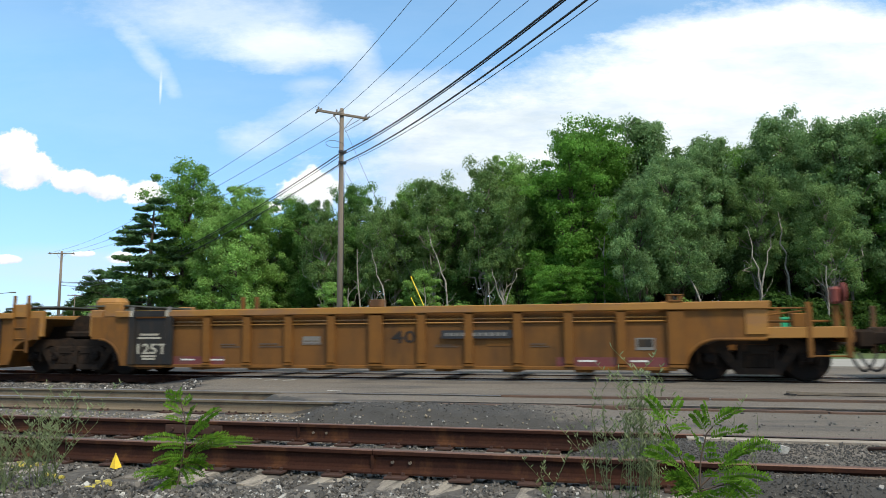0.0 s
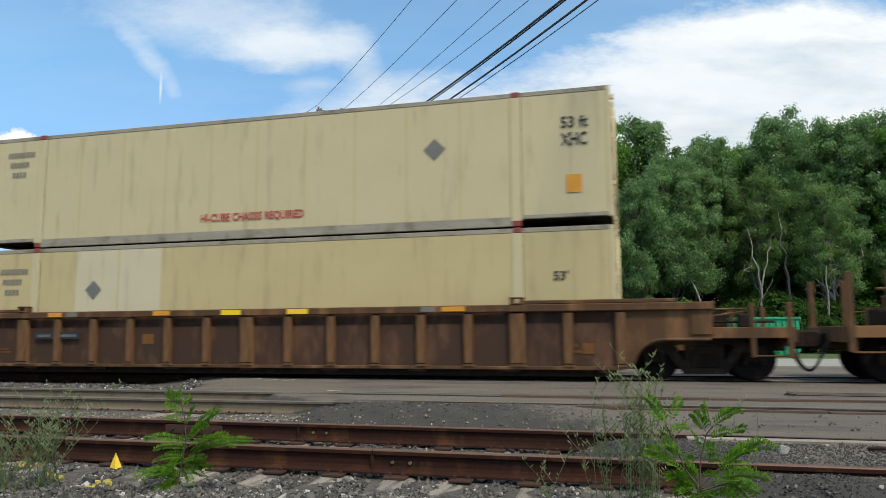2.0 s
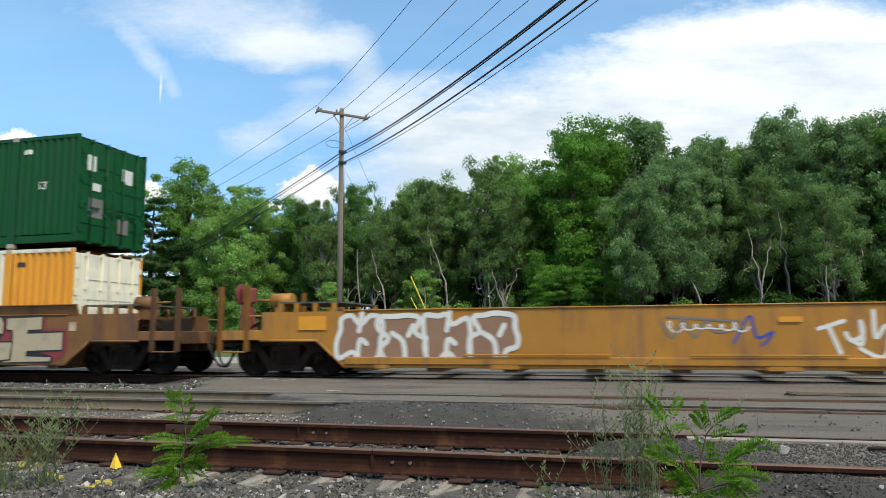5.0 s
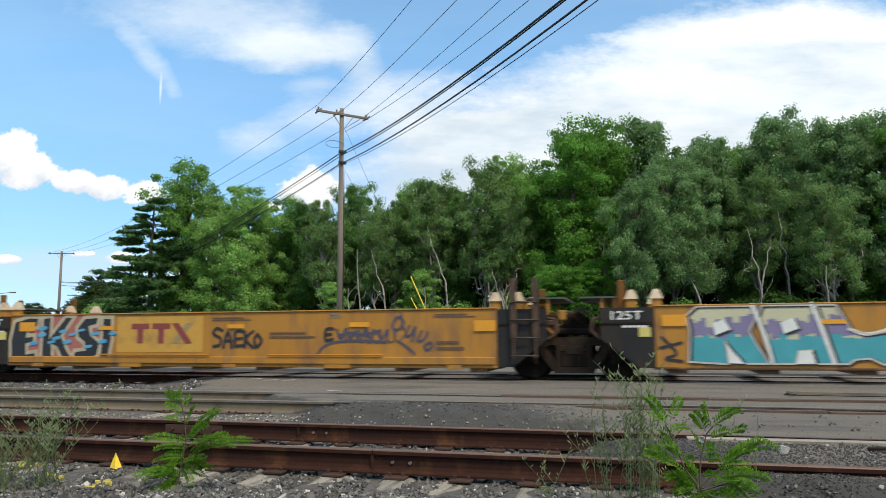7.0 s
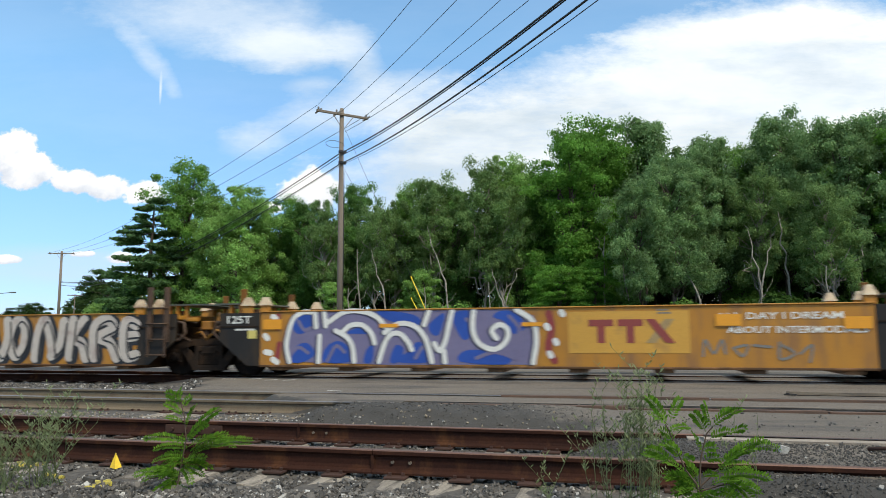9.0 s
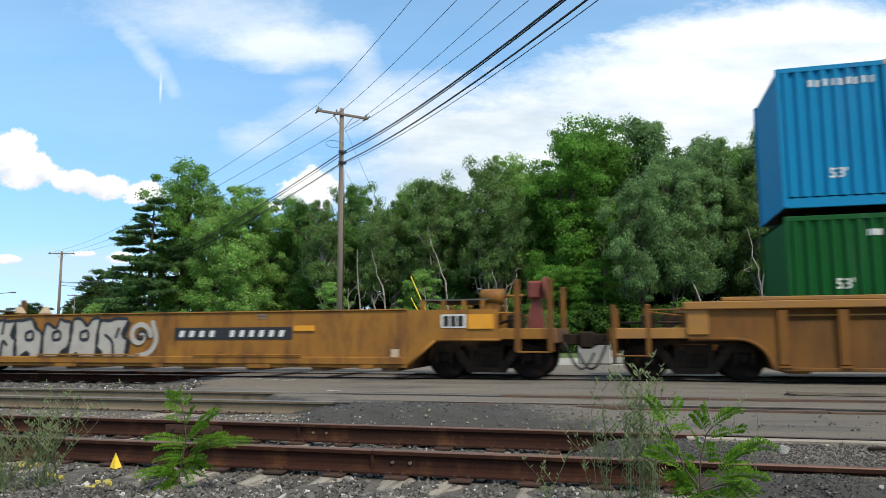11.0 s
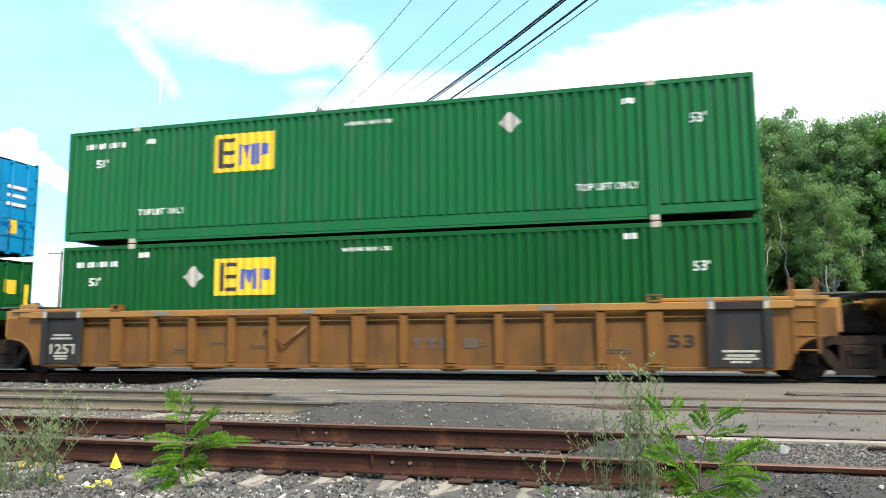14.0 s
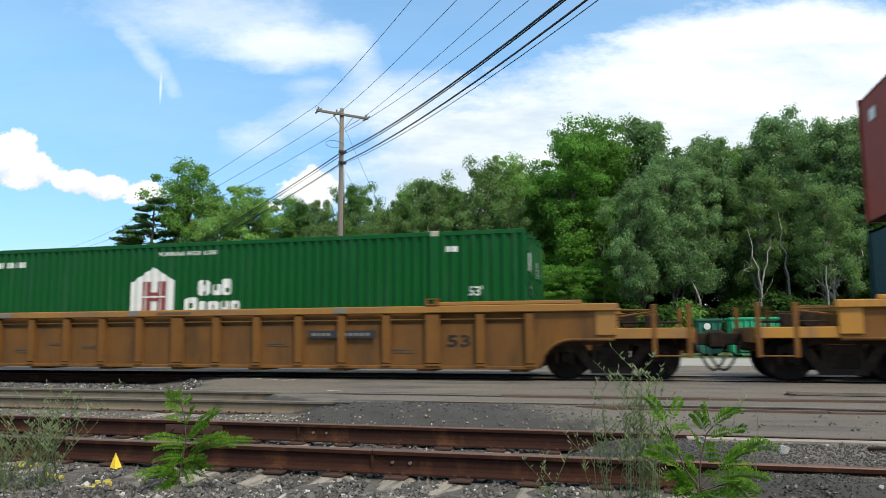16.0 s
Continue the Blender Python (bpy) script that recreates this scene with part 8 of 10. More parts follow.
    strokes(d3, SILVER_RUNS, 0.25, M_SILVERW, GY - 0.010, label="silver-white graffiti with black outline")
    strokes(d3, [[(x + 0.10, z - 0.04) for x, z in q] for q in SILVER_RUNS], 0.045, M_BLACKP, GY - 0.016)
    strokes(d3, [[(-0.1, 0.5), (0.1, 0.62), (0.2, 0.46), (0.4, 0.62), (0.6, 0.5), (0.9, 0.64)], [(-5.95, 0.9), (-5.7, 0.6), (-5.9, 0.5), (-5.6, 0.45)], [(-6.0, 0.7), (-5.6, 0.8)]], 0.06, M_BLACKP, GY - 0.005)
    orange_square(d3, -5.95, 1.12), orange_square(d3, -3.15, 1.14, 0.42, 0.08), orange_square(d3, -0.35, 1.14, 0.42, 0.08)
    d4 = flush_car("golden smooth well car with blue and violet graffiti", 107.15, -5.93, 6.38, "joined", "joined", M_YELLOW, -7.48, 7.8, chord=False)
    flat_patch(d4, SWIRL_FIELD, GY - 0.003, M_SLATEP)
    flat_patch(d4, soft_edge(SWIRL_PATCHES), GY - 0.007, M_SBLUEP)
    strokes(d4, [[(-5.25, 0.45), (-5.0, 0.72), (-4.75, 0.6)], [(-5.0, 1.3), (-4.85, 1.1), (-4.7, 1.15)], [(-4.3, 0.42), (-4.1, 0.75), (-3.9, 0.62)], [(-2.3, 0.5), (-2.1, 0.75), (-1.9, 0.55)], [(-1.0, 0.5), (-0.6, 0.62), (-0.2, 0.5)], [(-1.2, 1.3), (-1.0, 1.1), (-0.9, 0.85)], [(-0.3, 1.35), (-0.1, 1.1), (-0.2, 0.85)]], 0.075, M_SLATEP, GY - 0.0105)
    strokes(d4, [[(-5.62, 1.40), (-5.55, 1.36)], [(-5.80, 0.98), (-5.74, 0.92)], [(-5.60, 0.46), (-5.5, 0.40)], [(-5.78, 0.62), (-5.66, 0.60)]], 0.13, M_WHITE, GY - 0.005)
    strokes(d4, [[(-5.50, 1.42), (-5.52, 1.15)], [(-5.46, 0.8), (-5.5, 0.5)]], 0.12, M_REDFIELD, GY - 0.004)
    strokes(d4, [[(x - 0.05, z - 0.01) for x, z in q] for q in SWIRL_RUNS], 0.10, M_NIGHTP, GY - 0.012)
    strokes(d4, SWIRL_RUNS, 0.105, M_WHITE, GY - 0.016, label="blue and violet swirling graffiti with white outlines")
    strokes(d4, [[(0.5, 1.4), (0.55, 1.1), (0.48, 0.7), (0.6, 0.45)]], 0.14, M_REDFIELD, GY - 0.003)
    for x, z in ((0.75, 1.42), (0.5, 0.6), (0.62, 0.85), (0.45, 1.15)):
        strokes(d4, [[(x, z), (x + 0.03, z - 0.05)]], 0.12, M_WHITE, GY - 0.008)
    red_emblem(d4, 1.28, 0.80)
    put_text(d4, "ALL DAY I DREAM", 3.66, 1.24, 0.13, GY - 0.004, M_WHITE, width=2.2)
    put_text(d4, "ABOUT INTERMODALS", 3.85, 0.98, 0.13, GY - 0.004, M_WHITE, width=2.4)
    strokes(d4, [[(3.4, 0.55), (3.45, 0.85), (3.6, 0.6), (3.75, 0.85), (3.8, 0.6)], [(3.95, 0.7), (4.2, 0.75), (4.1, 0.55), (3.95, 0.7)], [(4.3, 0.75), (4.6, 0.72)], [(4.75, 0.8), (4.75, 0.5), (5.0, 0.6), (4.8, 0.75)], [(5.1, 0.6), (5.3, 0.75), (5.25, 0.45)]], 0.05, M_GREYP, GY - 0.004)
    orange_square(d4, -5.85, 1.12), orange_square(d4, -3.1, 1.14, 0.42, 0.08), orange_square(d4, -0.05, 1.14, 0.42, 0.08), orange_square(d4, 3.65, 1.12), orange_square(d4, 5.85, 1.05)
    d5 = flush_car("golden smooth well car with black number panel, last of five", 122.65, -5.95, 6.1, "joined", "brake", M_AMBER, -7.7, 7.72)
    bubble_row(d5, -5.6, -0.8, 0.38, 1.46, 6, M_SILVERP, M_BLACKP, 0.07, 61, GY - 0.003, shadow=M_BLACKP, label="silver graffiti with black outline")
    strokes(d5, [curl(-0.45, 1.0, 0.3, 1.2), [(-0.7, 0.5), (-0.2, 0.6), (0.0, 0.9), (-0.1, 1.3)]], 0.12, M_SILVERP, GY - 0.022)
    strokes(d5, [curl(-0.40, 0.98, 0.15, 1.0), [(-0.6, 0.42), (-0.1, 0.5)]], 0.07, M_BLACKP, GY - 0.026)
    bm = bmesh.new()
    plate(bm, 0.48, 3.45, 0.90, 1.17, GY - 0.004)
    pnl = part("number_panel", bm, M_BLACKP, d5, "black number panel with white slanted figures")
    block_word(pnl, [(0.60 + 0.26 * i, 0.955, 0.12, 0.15) for i in range(4)] + [(1.90 + 0.245 * i, 0.955, 0.11, 0.15) for i in range(6)], GY - 0.010, M_WHITE, "white bars of the number", 0.2)
    orange_square(d5, 3.5, 1.08, 0.5, 0.12), orange_square(d5, 7.42, 1.10, 0.55, 0.30)
    bm = bmesh.new()
    plate(bm, 6.85, 7.38, 1.12, 1.40, GY - 0.006)
    mark(d5, "label_plate", bm, M_WHITE)
    mark(d5, "label_glass", bar_row(6.90, 1.15, 0.46, 0.22, 3, GY - 0.012, 0.2), M_DARK)
    bm = bmesh.new()
    plate(bm, 5.75, 5.92, 0.50, 0.68, GY - 0.004)
    mark(d5, "label_plate", bm, M_CREAM)
    for car, x in ((d2, -6.5), (d3, -6.6), (d4, -6.45), (d5, -6.5)):
        put_text(car, "125T", x - 0.36, 1.26, 0.17, -1.505, M_WHITE, "capacity_lettering", width=0.60)
        mark(car, "stencil_line", bar_row(x - 0.1, 1.10, 0.5, 0.04, 5, -1.505, 0.1), M_WHITE)
        bm = bmesh.new()
        plate(bm, x + 0.22, x + 0.44, 0.92, 1.10, -1.505)
        mark(car, "label_plate", bm, M_LEMONP)
        smudge_lines(car, [(2.6, 1.36, 0.26, 0.10)], M_GREYP, GY - 0.003)


M_REDFIELD = mat("red_sprayed_field", (0.27, 0.035, 0.035), (0.21, 0.035, 0.035), rough=0.6, scale=2, dirt=(0.14, 0.06, 0.04), dirt_amount=0.4, dirt_scale=2)
M_INKP = mat("blue_black_ink", (0.075, 0.065, 0.085), (0.055, 0.05, 0.075), rough=0.6, scale=3, bump=0.03)
M_NIGHTP = mat("dark_violet_spray_paint", (0.05, 0.045, 0.075), rough=0.6, scale=3, bump=0.03)
M_CREAMP = mat("pale_cream_spray_paint", (0.52, 0.49, 0.32), (0.45, 0.42, 0.27), rough=0.6, scale=2, bump=0.04)
M_SILVERW = mat("silver_white_spray_paint", (0.60, 0.54, 0.46), (0.42, 0.36, 0.31), rough=0.55, scale=2.2, bump=0.04, dirt=(0.33, 0.25, 0.22), dirt_amount=0.4, dirt_scale=2.2)
M_PINKP = mat("pink_spray_paint", (0.42, 0.14, 0.11), (0.34, 0.10, 0.08), rough=0.6, scale=3)
M_RUSTP = mat("dusty_brown_spray_paint", (0.30, 0.17, 0.10), (0.24, 0.13, 0.08), rough=0.6, scale=3)
build_flush_cars()

# ---------- woods, poles, wires, roadside ----------
def leaf_mat(name, dark, light, gloss=0.10):
    m = bpy.data.materials.new(name)
    m.use_nodes = True
    nt = m.node_tree
    bsdf = nt.nodes["Principled BSDF"]
    geo = nt.nodes.new("ShaderNodeNewGeometry")
    ramp = nt.nodes.new("ShaderNodeValToRGB")
    e = ramp.color_ramp.elements
    e[0].position, e[0].color = 0.0, (*dark, 1)
    e[1].position, e[1].color = 1.0, (*light, 1)
    nt.links.new(geo.outputs["Random Per Island"], ramp.inputs[0])
    tc = nt.nodes.new("ShaderNodeTexCoord")
    nz = nt.nodes.new("ShaderNodeTexNoise")
    nz.inputs["Scale"].default_value, nz.inputs["Detail"].default_value = 0.55, 3
    nt.links.new(tc.outputs["Object"], nz.inputs["Vector"])
    rg = nt.nodes.new("ShaderNodeMapRange")
    rg.inputs["From Min"].default_value, rg.inputs["From Max"].default_value = 0.3, 0.7
    rg.inputs["To Min"].default_value, rg.inputs["To Max"].default_value = 0.7, 1.3
    nt.links.new(nz.outputs["Fac"], rg.inputs["Value"])
    cc = nt.nodes.new("ShaderNodeCombineColor")
    for i in range(3):
        nt.links.new(rg.outputs["Result"], cc.inputs[i])
    mx = nt.nodes.new("ShaderNodeMix")
    mx.data_type, mx.blend_type = "RGBA", "MULTIPLY"
    mx.inputs[0].default_value = 1.0
    nt.links.new(ramp.outputs[0], mx.inputs[6])
    nt.links.new(cc.outputs[0], mx.inputs[7])
    nt.links.new(mx.outputs[2], bsdf.inputs["Base Color"])
    bsdf.inputs["Roughness"].default_value = 0.55
    bsdf.inputs["Specular IOR Level"].default_value = gloss
    tr = nt.nodes.new("ShaderNodeBsdfTranslucent")
    nt.links.new(mx.outputs[2], tr.inputs["Color"])
    ms = nt.nodes.new("ShaderNodeMixShader")
    ms.inputs[0].default_value = 0.5
    nt.links.new(bsdf.outputs[0], ms.inputs[1])
    nt.links.new(tr.outputs[0], ms.inputs[2])
    nt.links.new(ms.outputs[0], nt.nodes["Material Output"].inputs["Surface"])
    return m


LEAVES = {
    "bright": leaf_mat("bright_green_leaves", (0.0936, 0.226, 0.0317), (0.181, 0.378, 0.0671)),
    "light": leaf_mat("fresh_green_leaves", (0.184, 0.33, 0.0728), (0.333, 0.542, 0.159)),
    "dark": leaf_mat("deep_green_leaves", (0.0756, 0.174, 0.0408), (0.162, 0.318, 0.084)),
    "airy": leaf_mat("olive_green_leaves", (0.114, 0.204, 0.0605), (0.233, 0.358, 0.127)),
    "pale": leaf_mat("grey_green_leaves", (0.114, 0.213, 0.069), (0.258, 0.397, 0.172)),
    "broad": leaf_mat("mid_green_leaves", (0.115, 0.247, 0.0478), (0.243, 0.434, 0.0972)),
    "pine": leaf_mat("blue_green_needles", (0.0619, 0.131, 0.044), (0.136, 0.241, 0.0894)),
    # shade at the foot of the wood is mixed into this leaf colour
    "under": leaf_mat("shade_toned_undergrowth_leaves", (0.030, 0.070, 0.014), (0.085, 0.165, 0.032)),
    # the inner wood's shade is put into this colour; far trees share it
    "deep": leaf_mat("shade_toned_wood_leaves", (0.030, 0.062, 0.016), (0.072, 0.125, 0.034)),
    "weed": leaf_mat("sapling_leaves", (0.065, 0.155, 0.012), (0.16, 0.31, 0.026)),
    "wisp": leaf_mat("grey_weed_leaves", (0.15, 0.19, 0.08), (0.3, 0.35, 0.18)),
}
M_BARK = mat("grey_brown_bark", (0.115, 0.092, 0.070), (0.065, 0.052, 0.040), rough=0.95, scale=2.5, stretch=(3, 3, 0.5), grain=0.3, bump=0.6)
M_BIRCH = mat("pale_bark", (0.33, 0.30, 0.25), (0.16, 0.14, 0.115), rough=0.9, scale=3, stretch=(2, 2, 1.5), grain=0.25, bump=0.4)
M_POLE = mat("weathered_pole_wood", (0.215, 0.175, 0.135), (0.15, 0.12, 0.092), rough=0.9, scale=3, stretch=(5, 5, 0.3), grain=0.2, bump=0.5)
M_CABLE = mat("black_cable", (0.018, 0.018, 0.02), rough=0.6, scale=5)
M_INSUL = mat("grey_insulator", (0.20, 0.19, 0.18), rough=0.4, scale=8)


def leaf_cloud(rs, centres, radii, per, size, flat=0.65, droop=0.0):
    """Vertices and faces of many small leaves set round the clump centres."""
    cs, rr = np.repeat(centres, per, axis=0), np.repeat(radii, per)
    n = len(cs)
    d = rs.normal(size=(n, 3))
    d /= np.linalg.norm(d, axis=1)[:, None]
    rad = rr * np.clip(np.abs(rs.normal(0.66, 0.26, n)), 0.0, 1.06)
    pos = cs + d * rad[:, None] * np.array([1, 1, flat])
    pos[:, 2] -= droop * rs.uniform(0, 1, n) * rr
    nrm = d * 0.9 + rs.normal(size=(n, 3)) * 0.55 + np.array([0, 0, 0.30])
    nrm /= np.linalg.norm(nrm, axis=1)[:, None]
    ref = rs.normal(size=(n, 3))
    a = np.cross(nrm, ref)
    a /= np.linalg.norm(a, axis=1)[:, None]
    b = np.cross(nrm, a)
    s = rs.uniform(size[0], size[1], n)[:, None]
    v = np.stack([pos - a * s * 0.75 - b * s * 0.6, pos + a * s * 0.75 - b * s * 0.6, pos + b * s * 1.1 + nrm * s * 0.15], axis=1).reshape(-1, 3)
    return v


def leaf_mesh(name, v, m):
    n = len(v) // 3
    me = bpy.data.meshes.new(name)
    me.vertices.add(len(v)), me.loops.add(len(v)), me.polygons.add(n)
    me.vertices.foreach_set("co", v.astype(np.float32).ravel())
    me.loops.foreach_set("vertex_index", np.arange(len(v), dtype=np.int32))
    me.polygons.foreach_set("loop_start", np.arange(0, len(v), 3, dtype=np.int32))
    me.update(calc_edges=True)
    me.materials.append(m)
    return me


def limb(bm, p, q, r0, r1, rs, bends=4, wob=0.06):
    p, q = Vector(p), Vector(q)
    l = (q - p).length
    pts = [p]
    for i in range(1, bends + 1):
        t = i / bends
        pts.append(p.lerp(q, t) + Vector(rs.normal(size=3)) * l * wob * (1 if i < bends else 0))
    for i in range(bends):
        tube(bm, pts[i], pts[i + 1], r0 + (r1 - r0) * i / bends, r0 + (r1 - r0) * (i + 1) / bends, 6, False)
    return pts


def tree_proto(kind, seed, h=14.0):
    """A broad-leaved tree h metres high with a crown about a third as wide."""
    rs = np.random.RandomState(seed)
    t = thing("tree", TREE_LABEL[kind], "tree", group="trees of the wood edge")
    bm = bmesh.new()
    lean = rs.uniform(-0.05, 0.05, 2)
    low = {"airy": 0.42, "pale": 0.34, "bright": 0.22, "dark": 0.30, "light": 0.08, "broad": 0.14, "thin": 0.12}[kind]
    trunk = limb(bm, (0, 0, -0.2), (lean[0] * h, lean[1] * h, h * 0.86), (0.009 if kind in ("airy", "pale") else 0.014) * h, 0.004 * h, rs, 7, 0.012)
    n = {"airy": 120, "pale": 190, "bright": 190, "dark": 185, "light": 185, "broad": 200, "thin": 100}[kind]
    width = {"airy": 0.165, "pale": 0.17, "bright": 0.19, "dark": 0.175, "light": 0.185, "broad": 0.20, "thin": 0.20}[kind] * h
    # main boughs first, then small sprays of leaves about them
    boughs = []
    nb = 22
    for i in range(nb):
        f = low + (0.93 - low) * (i + rs.uniform(0.1, 0.9)) / nb
        g = (f - low) / (1 - low)
        env = width * max(0.10, math.sin(math.pi * min(0.95, 0.22 + 0.64 * g ** 0.9))) * rs.uniform(0.7, 1.15)
        a = i * 2.4 + rs.uniform(-0.7, 0.7)
        k = env * rs.uniform(0.35, 0.95)
        boughs.append((lean[0] * h * f + k * math.cos(a), lean[1] * h * f + k * math.sin(a), f * h))
    boughs.append((lean[0] * h, lean[1] * h, h * 0.95))
    cs, rr = [], []
    for i in range(n):
        b0 = boughs[i % len(boughs)]
        o = rs.normal(size=3) * np.array([0.050, 0.050, 0.036]) * h
        z = min(h * 0.985, max(low * h * 0.7, b0[2] + o[2]))
        cs.append((b0[0] + o[0], b0[1] + o[1], z))
        rr.append(h * rs.uniform(0.026, 0.062))
    for c in boughs + [cs[i] for i in rs.permutation(n)[:10]]:
        z0 = max(0.26 * h, c[2] - h * rs.uniform(0.08, 0.2))
        limb(bm, (lean[0] * z0, lean[1] * z0, z0), c, 0.0052 * h, 0.0016 * h, rs, 4, 0.07)
    if kind == "airy":
        for _ in range(5):
            z0 = rs.uniform(0.25, 0.6) * h
            a = rs.uniform(0, 6.28)
            limb(bm, (0, 0, z0), (0.16 * h * math.cos(a), 0.16 * h * math.sin(a), z0 + rs.uniform(0.1, 0.25) * h), 0.006 * h, 0.001 * h, rs, 5, 0.09)
    part("trunk", bm, M_BIRCH if kind in ("airy",) else M_BARK, t)
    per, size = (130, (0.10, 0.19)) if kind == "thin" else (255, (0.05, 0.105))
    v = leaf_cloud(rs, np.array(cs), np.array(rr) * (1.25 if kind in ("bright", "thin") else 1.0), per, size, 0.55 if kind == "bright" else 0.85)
    # rear trees wear the leaf colour that carries the wood's shade
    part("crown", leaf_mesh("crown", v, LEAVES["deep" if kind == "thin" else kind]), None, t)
    return t


TREE_LABEL = {
    "bright": "tall bright green broadleaf tree in full leaf",
    "light": "fresh green young broadleaf tree at the wood edge",
    "dark": "tall dark green broadleaf tree in full leaf",
    "airy": "thin pale-barked tree with sparse olive leaves",
    "pale": "grey-green poplar with fluttering pale leaves",
    "broad": "large mid-green domed broadleaf tree",
    "thin": "tall green broadleaf tree deeper in the wood",
    "pine": "dark blue-green pine with layered drooping branches",
}


def pine_proto(seed, h=14.0):
    rs = np.random.RandomState(seed)
    t = thing("tree", TREE_LABEL["pine"], "tree", group="trees of the wood edge")
    bm = bmesh.new()
    limb(bm, (0, 0, -0.2), (0, 0, h * 0.98), 0.02 * h, 0.002 * h, rs, 6, 0.005)
    cs, rr = [], []
    z = 0.08 * h
    while z < 0.96 * h:
        g = z / h
        reach = h * 0.30 * (1 - g) ** 0.75 + 0.03 * h
        for k in range(rs.randint(6, 10)):
            a = rs.uniform(0, 6.28)
            l = reach * rs.uniform(0.6, 1.15)
            e = Vector((l * math.cos(a), l * math.sin(a), z + l * rs.uniform(-0.12, 0.14)))
            limb(bm, (0, 0, z), e, 0.004 * h * (1.2 - g), 0.0008 * h, rs, 3, 0.03)
            m = max(2, int(l / 0.45))
            for j in range(m):
                q = 0.35 + 0.65 * (j + 1) / m
                cs.append((e.x * q, e.y * q, z + (e.z - z) * q + 0.08))
                rr.append(rs.uniform(0.36, 0.62) * (1.1 - 0.3 * g))
        z += h * rs.uniform(0.045, 0.065)
    part("trunk", bm, M_BARK, t)
    v = leaf_cloud(rs, np.array(cs), np.array(rr), 130, (0.05, 0.13), 0.5)
    part("crown", leaf_mesh("crown", v, LEAVES["pine"]), None, t)
    return t


# x, y, height, half-width, kind
WOOD_WEST = [(-38.0, 50.5, 12.8, 3.2, "pine"), (-36.5, 52, 15.6, 2.4, "broad"), (-30.3, 50, 12.7, 2.2, "light"), (-32.4, 51, 12.2, 1.8, "light"), (-29.6, 52, 12.3, 1.8, "light"), (-29.2, 56, 13.0, 1.9, "broad"), (-26.3, 55, 12.2, 1.6, "dark"), (-22.5, 50, 11.4, 1.2, "airy"), (-21.8, 54, 13.3, 1.4, "dark"), (-18.5, 50, 10.7, 1.3, "airy"), (-17.4, 52, 11.4, 1.3, "airy"), (-16.3, 54, 13.0, 1.5, "broad"), (-13.8, 50, 12.9, 1.7, "airy"), (-12.8, 52, 12.1, 1.3, "dark")]
WOOD_MIDDLE = [(-10.3, 50, 13.4, 1.5, "airy"), (-8.7, 49, 11.7, 1.2, "airy"), (-7.9, 52, 14.2, 1.2, "light"), (-6.8, 53, 13.4, 1.3, "dark"), (-4.1, 50, 15.5, 2.1, "bright"), (-2.4, 52, 16.4, 1.8, "bright"), (-1.0, 54, 15.7, 1.4, "bright"), (2.0, 54, 17.3, 2.1, "pale"), (2.6, 46, 11.8, 1.7, "pale"), (0.7, 45, 10.1, 1.4, "pale"), (6.1, 52, 15.1, 1.7, "pale"), (4.2, 50, 13.0, 1.4, "pale"), (7.9, 54, 14.2, 1.3, "broad"), (7.9, 49, 11.6, 1.1, "airy")]
WOOD_EAST = [(10.1, 52, 15.8, 1.4, "pale"), (12.0, 51, 15.3, 1.5, "pale"), (11.4, 54, 14.7, 1.5, "dark"), (13.6, 50, 14.6, 1.6, "pale"), (11.6, 46, 9.7, 1.4, "airy"), (15.3, 52, 14.6, 1.5, "broad"), (16.3, 51, 15.3, 1.5, "pale"), (17.5, 50, 14.4, 1.8, "bright"), (19.6, 50, 14.5, 1.9, "broad"), (21.7, 50, 13.9, 1.9, "pale"), (-4.5, 45, 5.4, 1.3, "bright"), (-2.4, 46, 6.0, 1.1, "bright"), (-13.7, 46, 5.4, 1.1, "light"), (-19.7, 46, 4.7, 0.9, "light")]
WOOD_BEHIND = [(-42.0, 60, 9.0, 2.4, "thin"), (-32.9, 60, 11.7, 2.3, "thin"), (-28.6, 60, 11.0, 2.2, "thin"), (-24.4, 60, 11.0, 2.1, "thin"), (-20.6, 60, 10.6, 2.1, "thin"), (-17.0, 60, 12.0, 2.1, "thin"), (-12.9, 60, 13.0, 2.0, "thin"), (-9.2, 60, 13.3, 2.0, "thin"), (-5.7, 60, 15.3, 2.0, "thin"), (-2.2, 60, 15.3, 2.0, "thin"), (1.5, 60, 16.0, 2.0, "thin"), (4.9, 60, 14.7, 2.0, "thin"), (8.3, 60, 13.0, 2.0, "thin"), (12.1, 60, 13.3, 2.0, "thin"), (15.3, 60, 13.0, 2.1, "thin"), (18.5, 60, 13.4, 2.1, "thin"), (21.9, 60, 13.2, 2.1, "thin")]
FAR_CLUMP = [(-103.7, 120, 13.2, 5.9, "thin"), (-97.5, 118, 11.6, 3.6, "thin"), (-89.3, 112, 10.4, 2.9, "thin"), (-111.0, 128, 12.0, 3.7, "thin"), (-84.0, 108, 9.0, 3.0, "thin"), (-184.1, 190, 11.6, 6.0, "thin"), (-172.0, 190, 10.6, 6.0, "thin"), (-198.0, 200, 11.6, 7.0, "thin"), (-224.6, 220, 11.8, 7.8, "thin"), (-212.0, 215, 11.4, 7.0, "thin"), (-240.0, 220, 12.4, 8.0, "thin"), (-158.0, 180, 9.6, 6.0, "thin"), (-146.0, 170, 9.0, 5.0, "thin"), (-50.0, 62, 5.5, 2.0, "light"), (-46.0, 58, 4.2, 2.0, "light")]
